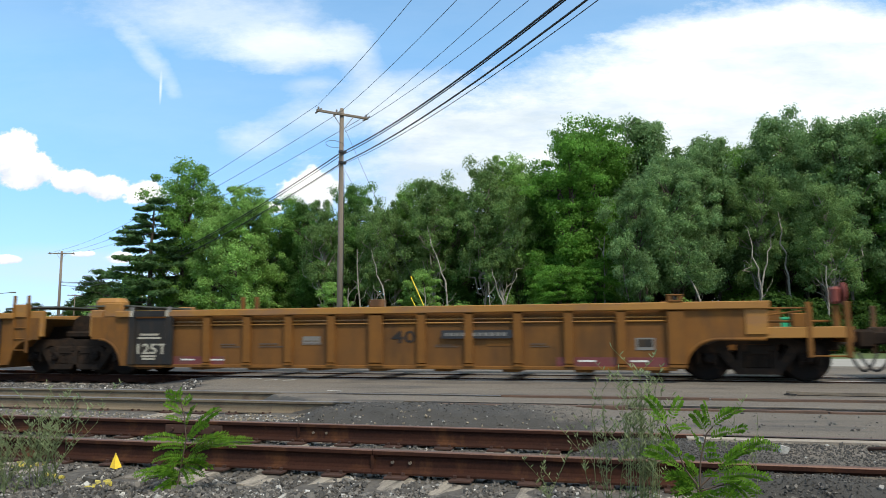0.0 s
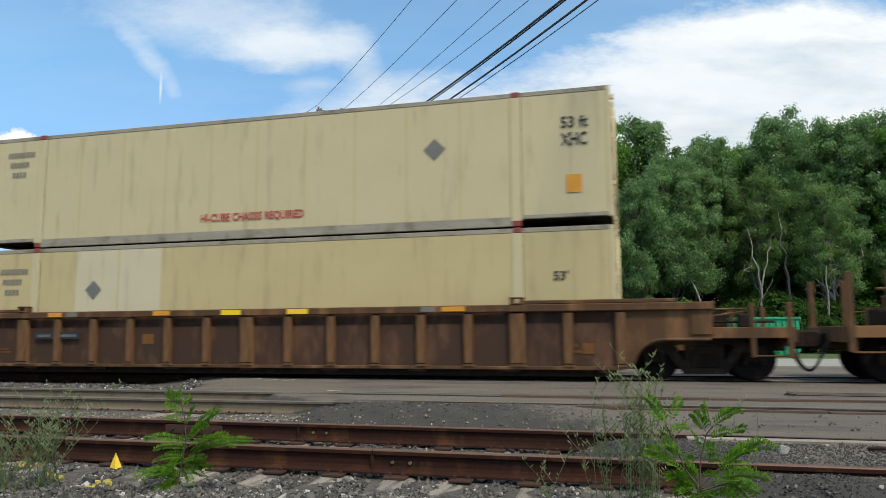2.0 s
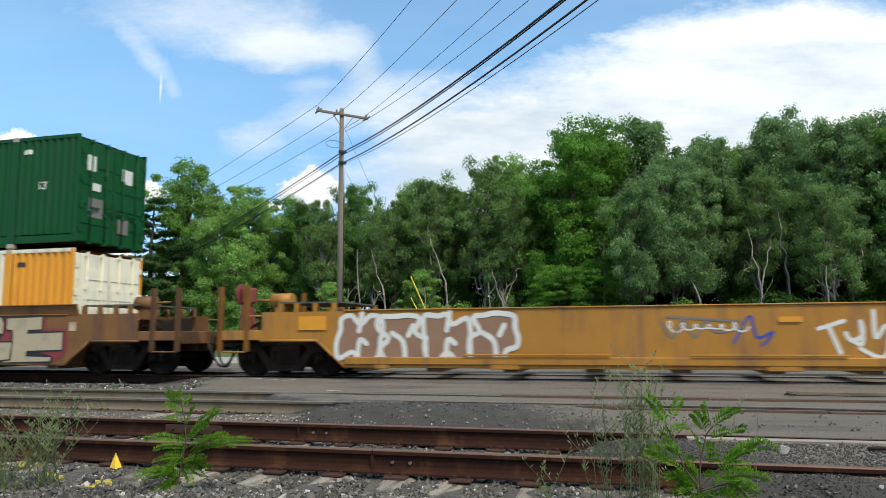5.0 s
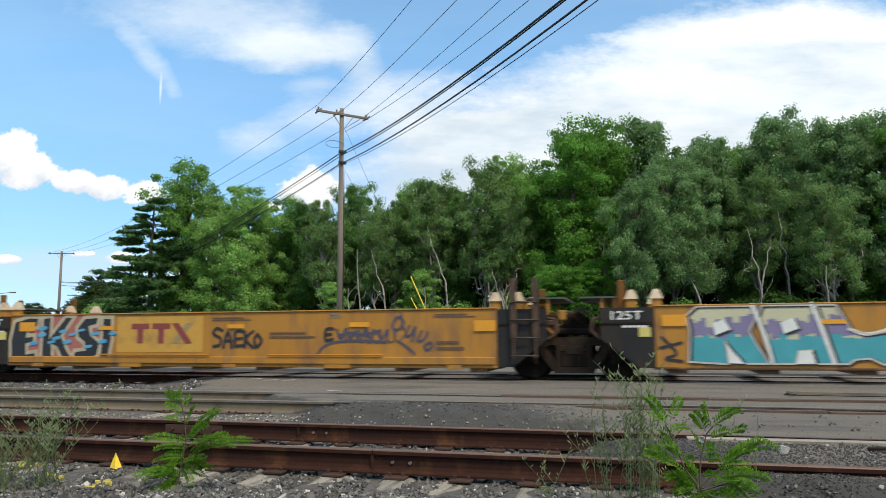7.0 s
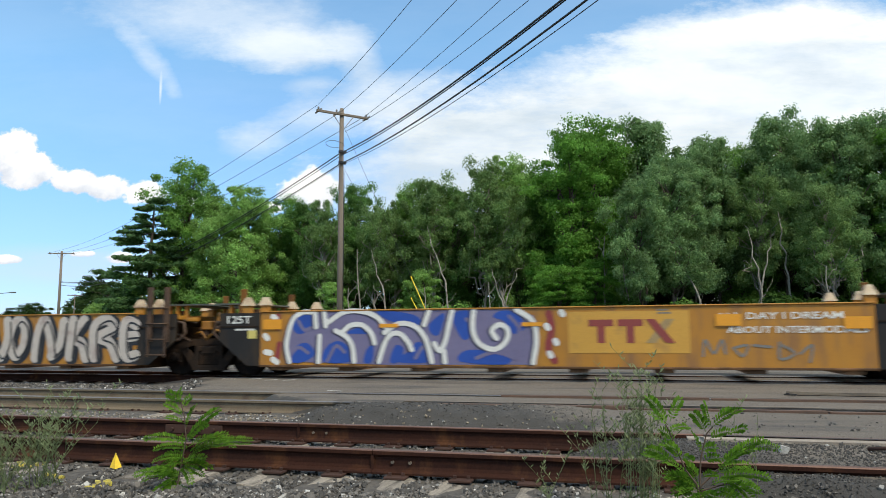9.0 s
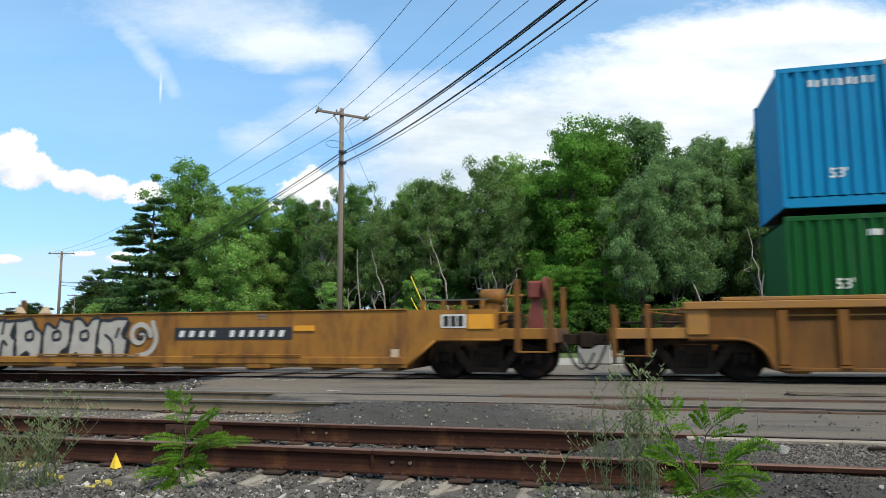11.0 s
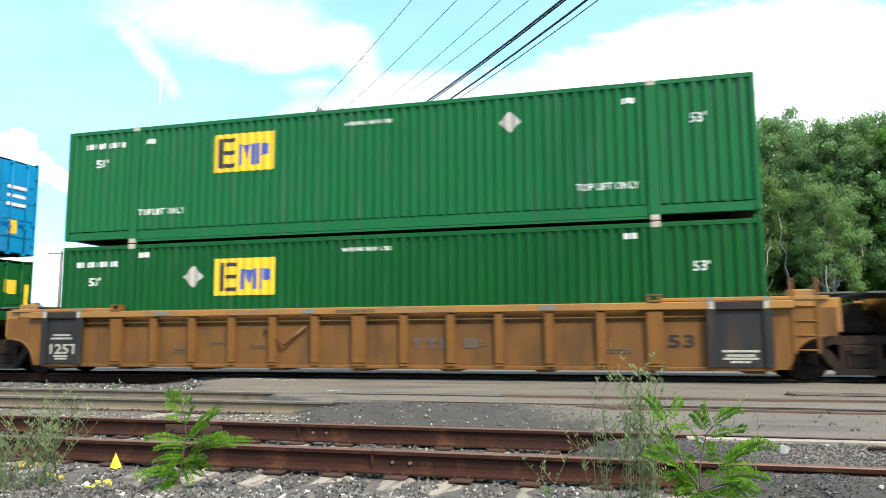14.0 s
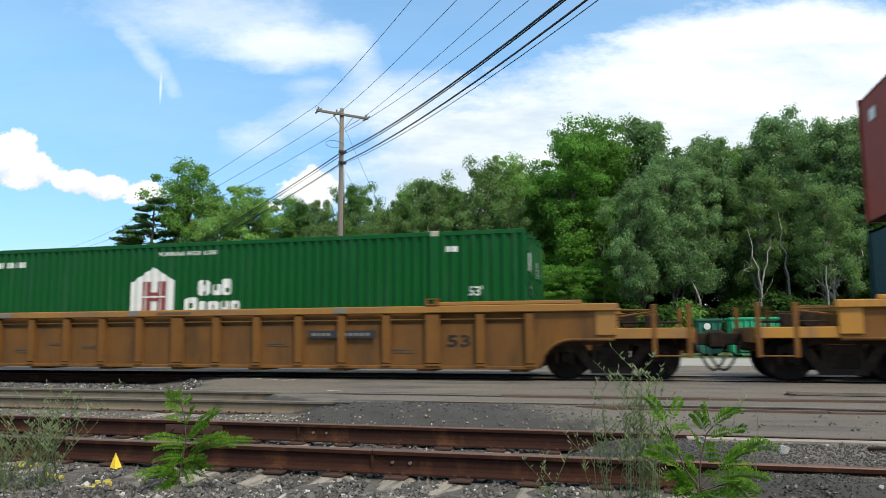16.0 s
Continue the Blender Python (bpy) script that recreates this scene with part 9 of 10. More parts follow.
# bare trunks: x, y, height, lean, forks
BARE = [(-11.2, 45, 9.1, -0.9, 1), (-7.8, 45, 5.5, -0.1, 2), (-15.5, 45, 7.4, -0.7, 1), (-17.6, 46, 7.0, -0.6, 0), (-12.6, 44, 4.1, -0.2, 0), (-0.1, 45, 5.6, -0.3, 0), (4.3, 45, 7.0, -1.0, 1), (7.2, 45, 7.3, 0.3, 2), (10.5, 44, 4.8, 0.1, 0), (9.1, 47, 8.9, 0.3, 1), (11.2, 47, 8.0, 0.0, 1), (-1.7, 46, 7.2, 0.2, 0), (-8.6, 45, 4.4, -0.2, 0), (-17.9, 44, 4.2, -0.1, 0)]


def plant_woods():
    r = random.Random(21)
    protos = {}
    for k in ("bright", "light", "dark", "airy", "pale", "broad", "thin"):
        protos[k] = [tree_proto(k, 100 * s + len(k) * 7 + ord(k[0])) for s in range(2 if k in ("broad", "thin") else 3)]
    protos["pine"] = [pine_proto(4)]
    used = set()
    for i, (x, y, h, w, kind) in enumerate(WOOD_WEST + WOOD_MIDDLE + WOOD_EAST + WOOD_BEHIND + FAR_CLUMP):
        p = protos[kind][i % len(protos[kind])]
        sc = h / 14.0
        wide = max(0.9, min(2.0, 1.45 * w / (0.205 * h)))
        if kind == "thin" and y < 100:
            wide = 1.6
        if kind == "pine":
            wide = 1.3
        m = Matrix.LocRotScale((x, y, -0.12), Euler((0, 0, r.uniform(0, 6.28))), (sc * wide, sc * wide, sc))
        if p.name not in used:
            used.add(p.name)
            p.matrix_world = m
        else:
            copy_thing(p, m @ Matrix.Diagonal((1 / p.scale[0], 1 / p.scale[1], 1 / p.scale[2], 1)))
    for ps in protos.values():
        for p in ps:
            if p.name not in used:
                p.matrix_world = Matrix.LocRotScale((30 + r.uniform(0, 6), 50 + r.uniform(0, 6), -0.12), Euler((0, 0, 1)), (1, 1, 1))


def bush_proto(kind, seed):
    rs = np.random.RandomState(seed)
    t = thing("bush", "leafy green bush at the foot of the wood", "bush", group="bushes of the wood edge")
    bm = bmesh.new()
    cs, rr = [], []
    for i in range(16):
        a, k = rs.uniform(0, 6.28), rs.uniform(0, 1.3)
        c = (k * math.cos(a), k * math.sin(a) * 0.7, rs.uniform(0.3, 2.6) * (1 - 0.2 * k))
        cs.append(c)
        rr.append(rs.uniform(0.35, 0.65))
        if i % 2 == 0:
            limb(bm, (c[0] * 0.2, c[1] * 0.2, -0.1), c, 0.035, 0.01, rs, 3, 0.06)
    part("stem", bm, M_BARK, t)
    part("crown", leaf_mesh("crown", leaf_cloud(rs, np.array(cs), np.array(rr), 330, (0.055, 0.11), 0.8), LEAVES[kind]), None, t)
    return t


def plant_bushes():
    r = random.Random(8)
    # most bushes take a leaf colour with the shade already in it
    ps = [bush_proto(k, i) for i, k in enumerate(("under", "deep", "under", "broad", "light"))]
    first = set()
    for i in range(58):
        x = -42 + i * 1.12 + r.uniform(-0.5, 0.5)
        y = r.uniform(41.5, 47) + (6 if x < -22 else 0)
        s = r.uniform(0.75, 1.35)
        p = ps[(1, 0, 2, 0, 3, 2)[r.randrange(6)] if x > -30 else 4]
        m = Matrix.LocRotScale((x, y, -0.12), Euler((0, 0, r.uniform(0, 6.28))), (s * 1.15, s * 1.15, s))
        if p.name not in first:
            first.add(p.name)
            p.matrix_world = m
        else:
            copy_thing(p, m @ Matrix.Diagonal((1 / p.scale[0], 1 / p.scale[1], 1 / p.scale[2], 1)))
    # slender pale trunks standing in front of the dark wood
    rs = np.random.RandomState(2)
    for x, y, h, lean, forks in BARE:
        t = thing("dead_tree", "bare pale slender tree trunk with broken twigs" if not forks else "bare pale forked tree trunk in front of the wood", "tree", pose(x, y, -0.12), "bare trunks")
        bm = bmesh.new()
        cut = 0.5 if forks else 1.0
        pts = limb(bm, (0, 0, -0.1), (lean * cut, 0, h * cut), 0.085, 0.06 if forks else 0.025, rs, 6, 0.012)
        part("trunk", bm, M_BIRCH, t)
        for k in range(forks):
            bm = bmesh.new()
            sgn = (-1, 1)[k]
            limb(bm, pts[-1], pts[-1] + Vector((lean * 0.5 + sgn * rs.uniform(0.5, 0.9), 0.2, h * rs.uniform(0.40, 0.5))), 0.058, 0.02, rs, 6, 0.025)
            part("limb", bm, M_BIRCH, t)
        for k in (3, 4, 5):
            bm = bmesh.new()
            limb(bm, pts[k], pts[k] + Vector((rs.uniform(-0.9, 0.9), rs.uniform(-0.4, 0.4), rs.uniform(0.6, 1.4))), 0.025, 0.008, rs, 4, 0.05)
            part("twig", bm, M_BIRCH, t)
    # deep wood behind, one leafy mass, its shade put into the leaf colour
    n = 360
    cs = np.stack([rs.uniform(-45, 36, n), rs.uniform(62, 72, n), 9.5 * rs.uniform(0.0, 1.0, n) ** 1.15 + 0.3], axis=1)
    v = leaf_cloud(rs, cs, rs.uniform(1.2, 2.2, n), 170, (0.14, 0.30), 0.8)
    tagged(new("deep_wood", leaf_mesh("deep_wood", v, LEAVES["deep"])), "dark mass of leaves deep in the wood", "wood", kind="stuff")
    n = 260
    cs = np.stack([rs.uniform(-420, -110, n), rs.uniform(230, 320, n), rs.uniform(0.5, 8.5, n)], axis=1)
    v = leaf_cloud(rs, cs, rs.uniform(4.0, 8.0, n), 140, (0.5, 1.1), 0.5)
    tagged(new("far_wood", leaf_mesh("far_wood", v, LEAVES["broad"])), "distant low line of green trees", "wood", kind="stuff")


plant_woods()
plant_bushes()


def wire(name, a, b, sag, r, label, n=22):
    a, b = Vector(a), Vector(b)
    bm = bmesh.new()
    pts = []
    for i in range(n + 1):
        s = i / n
        p = a.lerp(b, s)
        p.z -= 4 * sag * s * (1 - s)
        pts.append(p)
    pipe(bm, pts, r, 5)
    ob = new(name, mesh_of(bm, name, M_CABLE))
    return tagged(ob, label, "overhead wire", "overhead wires")


def utility_pole(x, y, h, turn, arm=2.9, arm_z=0.35, simple=False, label="tall weathered wooden utility pole with a crossarm"):
    p = thing("utility_pole", label, "utility pole", pose(x, y, -0.14, 0, 0, turn), "utility poles")
    bm = bmesh.new()
    tube(bm, (0, 0, -0.3), (0, 0, h), 0.0125 * h, 0.0085 * h, 14)
    part("shaft", bm, M_POLE, p)
    bm = bmesh.new()
    z = h - arm_z
    box(bm, -arm / 2, arm / 2, -0.19, -0.08, z - 0.06, z + 0.06, 0.01)
    part("crossarm", bm, M_POLE, p)
    if not simple:
        bm = bmesh.new()
        for s in (-1, 1):
            prism(bm, [(s * 0.05, z - 0.75), (s * 0.10, z - 0.72), (s * 0.62, z - 0.04), (s * 0.56, z - 0.06)], "y", -0.20, -0.18)
        part("arm_brace", bm, M_POLE, p)
    for k in (-arm / 2 + 0.1, -0.35 * 1, arm / 2 - 0.1):
        bm = bmesh.new()
        lathe(bm, [(z + 0.06, 0.025), (z + 0.10, 0.055), (z + 0.13, 0.04), (z + 0.17, 0.06), (z + 0.21, 0.03)], (k, -0.135, 0), "z", 10)
        for s in (-1, 1):
            for i in range(3):
                lathe(bm, [(min(0, s * 0.05), 0.05), (max(0, s * 0.05), 0.035)], (k, -0.135 + s * (0.16 + 0.10 * i), z - 0.02), "y", 8)
        part("insulator", bm, M_INSUL, p)
    return p


def build_line():
    ang = radians(54)
    d = Vector((math.cos(ang), -math.sin(ang), 0))          # along the line, towards the viewer's right
    a = Vector((math.sin(ang), math.cos(ang), 0))           # along the crossarms
    p1, h1 = Vector((-14.38, 34.0, 0)), 12.95
    turn = math.degrees(math.atan2(a.y, a.x))
    pole = utility_pole(p1.x, p1.y, h1, turn + 10, 2.9)
    a1 = Matrix.Rotation(radians(10), 3, "Z") @ a          # the near crossarm stands a little askew
    p2 = Vector((-76.2, 82.0, 0))
    far = utility_pole(p2.x, p2.y, 12.9, turn - 16, 3.4)
    for piece in far.children:
        if piece.name.startswith("shaft"):
            piece.scale = (1.35, 1.35, 1)          # a stouter pole
    p0 = p1 + d * 55
    utility_pole(p0.x, p0.y, 12.9, turn, 2.9)
    dark = "thin dark overhead power line"
    for k, z, sag in ((-1.35, 12.80, 1.50), (-0.1, 12.60, 1.38), (1.35, 12.62, 1.2)):
        o = a * k
        o1 = a1 * k
        wire("power_line", p1 + o1 + Vector((0, 0, z)), p0 + o + Vector((0, 0, z)), sag, 0.011, dark)
        wire("power_line", p1 + o1 + Vector((0, 0, z)), p2 + o * 1.1 + Vector((0, 0, 12.5)), 1.3, 0.013, dark)
    wire("power_line", p1 + a * 0.2 + Vector((0, 0, 11.6)), p0 + a * 1.2 + Vector((0, 0, 11.9)), 1.9, 0.010, dark)
    for z, sag, r, off in ((10.42, 1.85, 0.030, -0.05), (10.30, 1.75, 0.020, 0.0), (9.85, 1.72, 0.028, -0.05), (9.82, 1.80, 0.012, 0.05)):
        wire("telephone_cable", p1 + a * off + Vector((0, 0, z)), p0 + a * off + Vector((0, 0, z)), sag, r, "thick black overhead telephone cable")
        wire("telephone_cable", p1 + a * off + Vector((0, 0, z)), p2 + Vector((0, 0, z * 0.82)), 2.2, r, "thick black overhead telephone cable")
    # clamp and pigtail loops on the pole
    bm = bmesh.new()
    for z in (10.42, 9.85):
        box(bm, -0.2, 0.2, -0.22, -0.08, z + 0.1, z + 0.24, 0.01)
    pipe(bm, [(0.6 * math.cos(i * 0.7) * (1 - i * 0.05) - 0.5, -0.2, 10.9 + 0.25 * math.sin(i * 0.7) * (1 - i * 0.05)) for i in range(9)], 0.012, 5)
    part("cable_clamp", bm, M_CABLE, pole)
    bm = bmesh.new()
    tube(bm, (0.16, -0.05, 0.3), (0.14, -0.05, 9.6), 0.02, seg=5)
    part("ground_wire", bm, M_CABLE, pole)
    # guy wires with yellow guards
    for top, foot in ((12.1, (-9.3, 36.0)), (9.9, (-9.6, 36.1))):
        g = wire("guy_wire", (p1.x, p1.y, top), (foot[0], foot[1], -0.12), 0.0, 0.008, "thin guy wire with a yellow plastic guard")
        A, B = Vector((p1.x, p1.y, top)), Vector((foot[0], foot[1], -0.12))
        bm = bmesh.new()
        hi = 0.335 if top > 11 else 0.30
        tube(bm, B.lerp(A, 0.02), B.lerp(A, hi), 0.024, seg=8)
        part("guy_guard", bm, M_YFLAG, g, "yellow plastic guy guard")
    # small far poles
    for x, y, h in ((-98.8, 110, 8.8), (-104.3, 120, 8.6), (-107.5, 122, 7.0)):
        utility_pole(x, y, h, 30, 2.4, 0.2, True, "distant pale utility pole with a short crossarm")
    p = utility_pole(-46.1, 60, 6.0, 30, 0.6, 0.3, True, "short weathered wooden pole beside the trees")
    bm = bmesh.new()
    lathe(bm, [(7.2, 0.3), (8.0, 0.3)], (0, 0, 0), "z", 12)
    q = thing("transformer_pole", "distant pole carrying a grey transformer can", "utility pole", pose(-100.6, 118, -0.14), "utility poles")
    bm2 = bmesh.new()
    tube(bm2, (0, 0, -0.2), (0, 0, 8.2), 0.12, 0.09, 10)
    part("shaft", bm2, M_POLE, q)
    bm.free()
    for s in (-1, 1):
        bm = bmesh.new()
        lathe(bm, [(6.2, 0.28), (7.0, 0.28)], (s * 0.45, 0, 0), "z", 12)
        box(bm, min(0, s * 0.3), max(0, s * 0.3), -0.05, 0.05, 6.5, 6.6)
        part("transformer", bm, M_INSUL, q)
    # street lamp arm far left
    q = thing("street_lamp", "distant grey street lamp on a long curved arm", "street lamp", pose(-66.5, 61.0, -0.14), "")
    bm = bmesh.new()
    tube(bm, (0, 0, -0.2), (0, 0, 5.6), 0.09, 0.06, 10)
    part("shaft", bm, M_POLE, q)
    bm = bmesh.new()
    pipe(bm, [(0, 0, 5.0), (1.2, -0.2, 5.45), (2.8, -0.5, 5.62), (4.6, -0.8, 5.7)], 0.03, 6)
    part("arm", bm, M_ALU, q)
    bm = bmesh.new()
    box(bm, 4.4, 5.1, -0.95, -0.7, 5.62, 5.74, 0.04)
    part("lamp_head", bm, M_ALU, q)


build_line()

M_DUMP = mat("bright_green_skip_paint", (0.015, 0.38, 0.17), (0.012, 0.30, 0.14), rough=0.5, scale=2, dirt=(0.03, 0.12, 0.06), dirt_amount=0.35, dirt_scale=2)
M_DUMPD = mat("dark_green_skip_paint", (0.012, 0.13, 0.085), rough=0.55, scale=2)


def skip(x0, x1, y, z1, m, label, ribs=11):
    t = thing("skip", label, "skip", pose(x0, y, -0.12), "skips by the road")
    w = x1 - x0
    bm = bmesh.new()
    prism(bm, [(0, 0.25), (0, z1), (w, z1), (w, 0.25), (w - 0.2, 0.1), (0.2, 0.1)], "y", 0, 1.7)
    part("body", bm, m, t)
    for i in range(ribs):
        bm = bmesh.new()
        x = 0.1 + (w - 0.2) * i / (ribs - 1)
        box(bm, x - 0.05, x + 0.05, -0.06, 0, 0.2, z1 - 0.1)
        part("rib", bm, m, t)
    bm = bmesh.new()
    box(bm, -0.06, w + 0.06, -0.08, 1.78, z1 - 0.02, z1 + 0.09, 0.02)
    part("rim", bm, m, t)
    for x in (0.35, w - 0.35):
        bm = bmesh.new()
        box(bm, x - 0.12, x + 0.12, 0.2, 1.5, 0.0, 0.12)
        part("skid", bm, M_STEEL, t)
    return t


skip(4.45, 7.4, 36.0, 1.72, M_DUMP, "bright green ribbed steel skip across the road")
_s = skip(3.1, 4.2, 37.2, 1.7, M_DUMPD, "dark green steel skip with a white round mark", 4)
_b = bmesh.new()
lathe(_b, [(-0.01, 0.16), (0.0, 0.16)], (0.42, -0.07, 1.42), "y", 16)
part("round_mark", _b, M_WHITE, _s)


def concrete_block(x, y, w, h, turn, m, label):
    bm = bmesh.new()
    box(bm, -w / 2, w / 2, -0.3, 0.3, 0, h, 0.05)
    ob = new("concrete_block", mesh_of(bm, "concrete_block", m))
    ob.matrix_world = pose(x, y, -0.13, 0, 0, turn)
    tagged(ob, label, "concrete block", "blocks beside the road")


concrete_block(-4.0, 27.0, 0.8, 0.75, 10, M_CONCRETE, "pale concrete block beside the far road")
concrete_block(-1.35, 27.2, 1.2, 0.85, -8, M_CONCRETE, "pale concrete block beside the far road")
concrete_block(-0.3, 27.8, 0.9, 0.6, 20, M_CONCRETE, "pale concrete block beside the far road")
concrete_block(-9.0, 27.5, 1.1, 0.7, 5, M_CONCRETE, "pale concrete block beside the far road")

# ---------- saplings, weeds and small things beside the spur ----------
M_STEM = mat("green_stem", (0.10, 0.12, 0.04), (0.08, 0.07, 0.035), rough=0.7, scale=10)
M_TWIG = mat("brown_twig", (0.10, 0.065, 0.04), rough=0.8, scale=10)


def leaflet(bm, base, tip, nrm, w):
    base, tip, nrm = Vector(base), Vector(tip), Vector(nrm)
    ax = tip - base
    s = ax.cross(nrm).normalized() * w
    mid = base + ax * 0.45 - nrm * 0.0
    a = [bm.verts.new(p) for p in (base, mid + s + nrm * w * 0.25, tip - ax * 0.12 + s * 0.55, tip, tip - ax * 0.12 - s * 0.55, mid - s + nrm * w * 0.25)]
    c = bm.verts.new(mid)
    for i in range(6):
        bm.faces.new((a[i], a[(i + 1) % 6], c))


def frond(plant, base, end, rng, size=0.036):
    """A feather-shaped leaf: a bent rib with pairs of oval leaflets, from base towards base + end."""
    bm = bmesh.new()
    base, end = Vector(base), Vector(end)
    length = end.length
    pairs = max(5, int(length / 0.0155))
    pts = [base + end * (i / (pairs + 1)) + Vector((0, 0, 0.55 * length)) * (i / (pairs + 1)) * (1 - i / (pairs + 1)) * 0.6 for i in range(pairs + 2)]
    for a, b in zip(pts, pts[1:]):
        tube(bm, a, b, 0.0022, 0.0015, 4, False)
    turn = rng.uniform(0.55, 1.25) * rng.choice((-1, 1))          # how far the blade is turned about its rib
    fold = rng.uniform(0.0, 0.5)
    for i in range(1, pairs + 2):
        p = pts[i]
        d = (pts[i] - pts[i - 1]).normalized()
        side = d.cross(Vector((0, 0.25, 1))).normalized()
        side = Matrix.Rotation(turn, 3, d) @ side
        nrm = side.cross(d).normalized()
        k = size * (0.70 + 0.45 * math.sin(math.pi * i / (pairs + 2))) * rng.uniform(0.85, 1.12)
        for s in (-1, 1):
            way = (side * s * 0.88 + d * 0.50 + nrm * (fold + rng.uniform(-0.2, 0.2))).normalized()
            leaflet(bm, p + side * s * 0.002, p + way * k, (nrm + side * s * rng.uniform(-0.3, 0.3)).normalized(), k * 0.21)
    leaflet(bm, pts[-1], pts[-1] + (pts[-1] - pts[-2]).normalized() * size * 0.8, Vector((0, -0.6, 0.8)), size * 0.18)
    return part("leaf", bm, LEAVES["weed"], plant)


def sapling(x, y, label, stems, fronds, seed):
    """stems: runs of (across, up); fronds: (across, up) of each leaf's root and tip; they fan out in depth by chance."""
    rng = random.Random(seed)
    t = thing("sapling", label, "sapling", pose(x, y, land(x, y)))
    for k, run in enumerate(stems):
        bm = bmesh.new()
        P = [Vector((a, 0.04 * k * u, u - 0.02)) for a, u in run]
        for i, (a, b) in enumerate(zip(P, P[1:])):
            tube(bm, a, b, 0.0062 * (1 - 0.6 * i / len(P)), 0.0062 * (1 - 0.6 * (i + 1) / len(P)), 6, False)
        part("stem", bm, M_TWIG, t)
    low = [f for f in fronds if f[1] < 0.45 * max(q[1] for q in fronds)]
    extra = [(a + rng.uniform(-0.03, 0.03), u + rng.uniform(-0.02, 0.04), b + rng.uniform(-0.05, 0.05), v + rng.uniform(-0.04, 0.04)) for a, u, b, v in low + low]
    for a, u, b, v in list(fronds) + extra:
        d0 = rng.uniform(-0.03, 0.03)
        frond(t, (a, d0, u - 0.02), (b - a, rng.uniform(-0.75, 0.75) * math.hypot(b - a, v - u), v - u), rng)
    return t


sapling(-3.28, 4.78, "young locust sapling with bright green feathery leaves in ballast",
        [[(-0.031, -0.046), (0.004, 0.163), (0.046, 0.385), (0.025, 0.551), (-0.017, 0.676)], [(-0.01, 0.079), (-0.142, 0.107), (-0.267, 0.093)]],
        [(-0.017, 0.669, -0.135, 0.669), (-0.003, 0.662, -0.1, 0.725), (-0.01, 0.649, -0.044, 0.746), (0.004, 0.621, 0.032, 0.69), (0.018, 0.565, -0.114, 0.642), (0.032, 0.51, -0.058, 0.551), (0.046, 0.482, 0.129, 0.635), (0.053, 0.385, 0.358, 0.621), (0.06, 0.385, 0.358, 0.531), (0.067, 0.343, 0.219, 0.399), (0.081, 0.301, 0.393, 0.426), (0.081, 0.281, 0.414, 0.336), (0.067, 0.232, 0.219, 0.197)]
        + [(0.053, 0.371, -0.169, 0.412), (0.05, 0.315, -0.19, 0.315), (0.046, 0.26, -0.176, 0.232), (0.042, 0.412, -0.017, 0.371), (0.046, 0.343, -0.017, 0.246), (0.039, 0.218, -0.114, 0.176), (0.053, 0.204, 0.15, 0.274), (0.011, 0.135, -0.267, 0.149), (-0.003, 0.107, -0.364, 0.072), (-0.003, 0.093, -0.156, -0.004), (-0.017, 0.024, 0.053, -0.032), (-0.017, 0.01, -0.1, 0.051), (0.004, 0.163, 0.108, 0.107)], 1)
sapling(0.32, 4.42, "bushy locust sapling with glossy green feathery leaves beside the spur",
        [[(0.0, 0.0), (0.02, 0.241), (-0.001, 0.305), (-0.054, 0.379), (-0.097, 0.485), (-0.134, 0.591), (-0.155, 0.634)], [(0.0, 0.0), (0.02, 0.241), (0.02, 0.326), (0.031, 0.443), (0.068, 0.581), (0.105, 0.623)], [(0.0, 0.0), (0.02, 0.283), (0.116, 0.379), (0.201, 0.453), (0.307, 0.506)], [(0.0, 0.0), (0.031, 0.262), (0.158, 0.305), (0.264, 0.305)], [(0.0, 0.0), (0.01, 0.262), (-0.075, 0.39), (-0.171, 0.453)]],
        [(-0.15, 0.644, -0.245, 0.777), (-0.144, 0.634, -0.224, 0.687), (-0.128, 0.65, -0.065, 0.766), (-0.134, 0.597, -0.033, 0.613), (-0.107, 0.528, -0.176, 0.586), (-0.097, 0.485, -0.171, 0.517), (-0.075, 0.443, -0.139, 0.517), (-0.07, 0.453, -0.022, 0.421), (0.063, 0.597, -0.006, 0.703), (0.094, 0.623, 0.057, 0.756), (0.105, 0.628, 0.254, 0.719), (0.116, 0.655, 0.201, 0.713), (0.084, 0.559, 0.201, 0.591), (0.201, 0.591, 0.27, 0.613), (0.031, 0.475, -0.006, 0.581), (0.041, 0.485, 0.105, 0.506), (0.047, 0.432, 0.116, 0.453)]
        + [(0.116, 0.39, 0.243, 0.506), (0.158, 0.432, 0.307, 0.506), (0.243, 0.496, 0.466, 0.49), (0.158, 0.421, 0.37, 0.549), (0.137, 0.347, 0.37, 0.358), (0.116, 0.368, 0.286, 0.406), (0.137, 0.294, 0.328, 0.273), (0.094, 0.252, 0.222, 0.241), (0.073, 0.305, 0.201, 0.337), (-0.012, 0.294, -0.16, 0.347), (-0.054, 0.368, -0.277, 0.453), (-0.118, 0.411, -0.256, 0.496), (-0.001, 0.283, -0.118, 0.241), (0.02, 0.241, -0.065, 0.22), (0.02, 0.252, 0.063, 0.22), (0.031, 0.347, 0.094, 0.368), (0.01, 0.326, -0.033, 0.39)], 2)


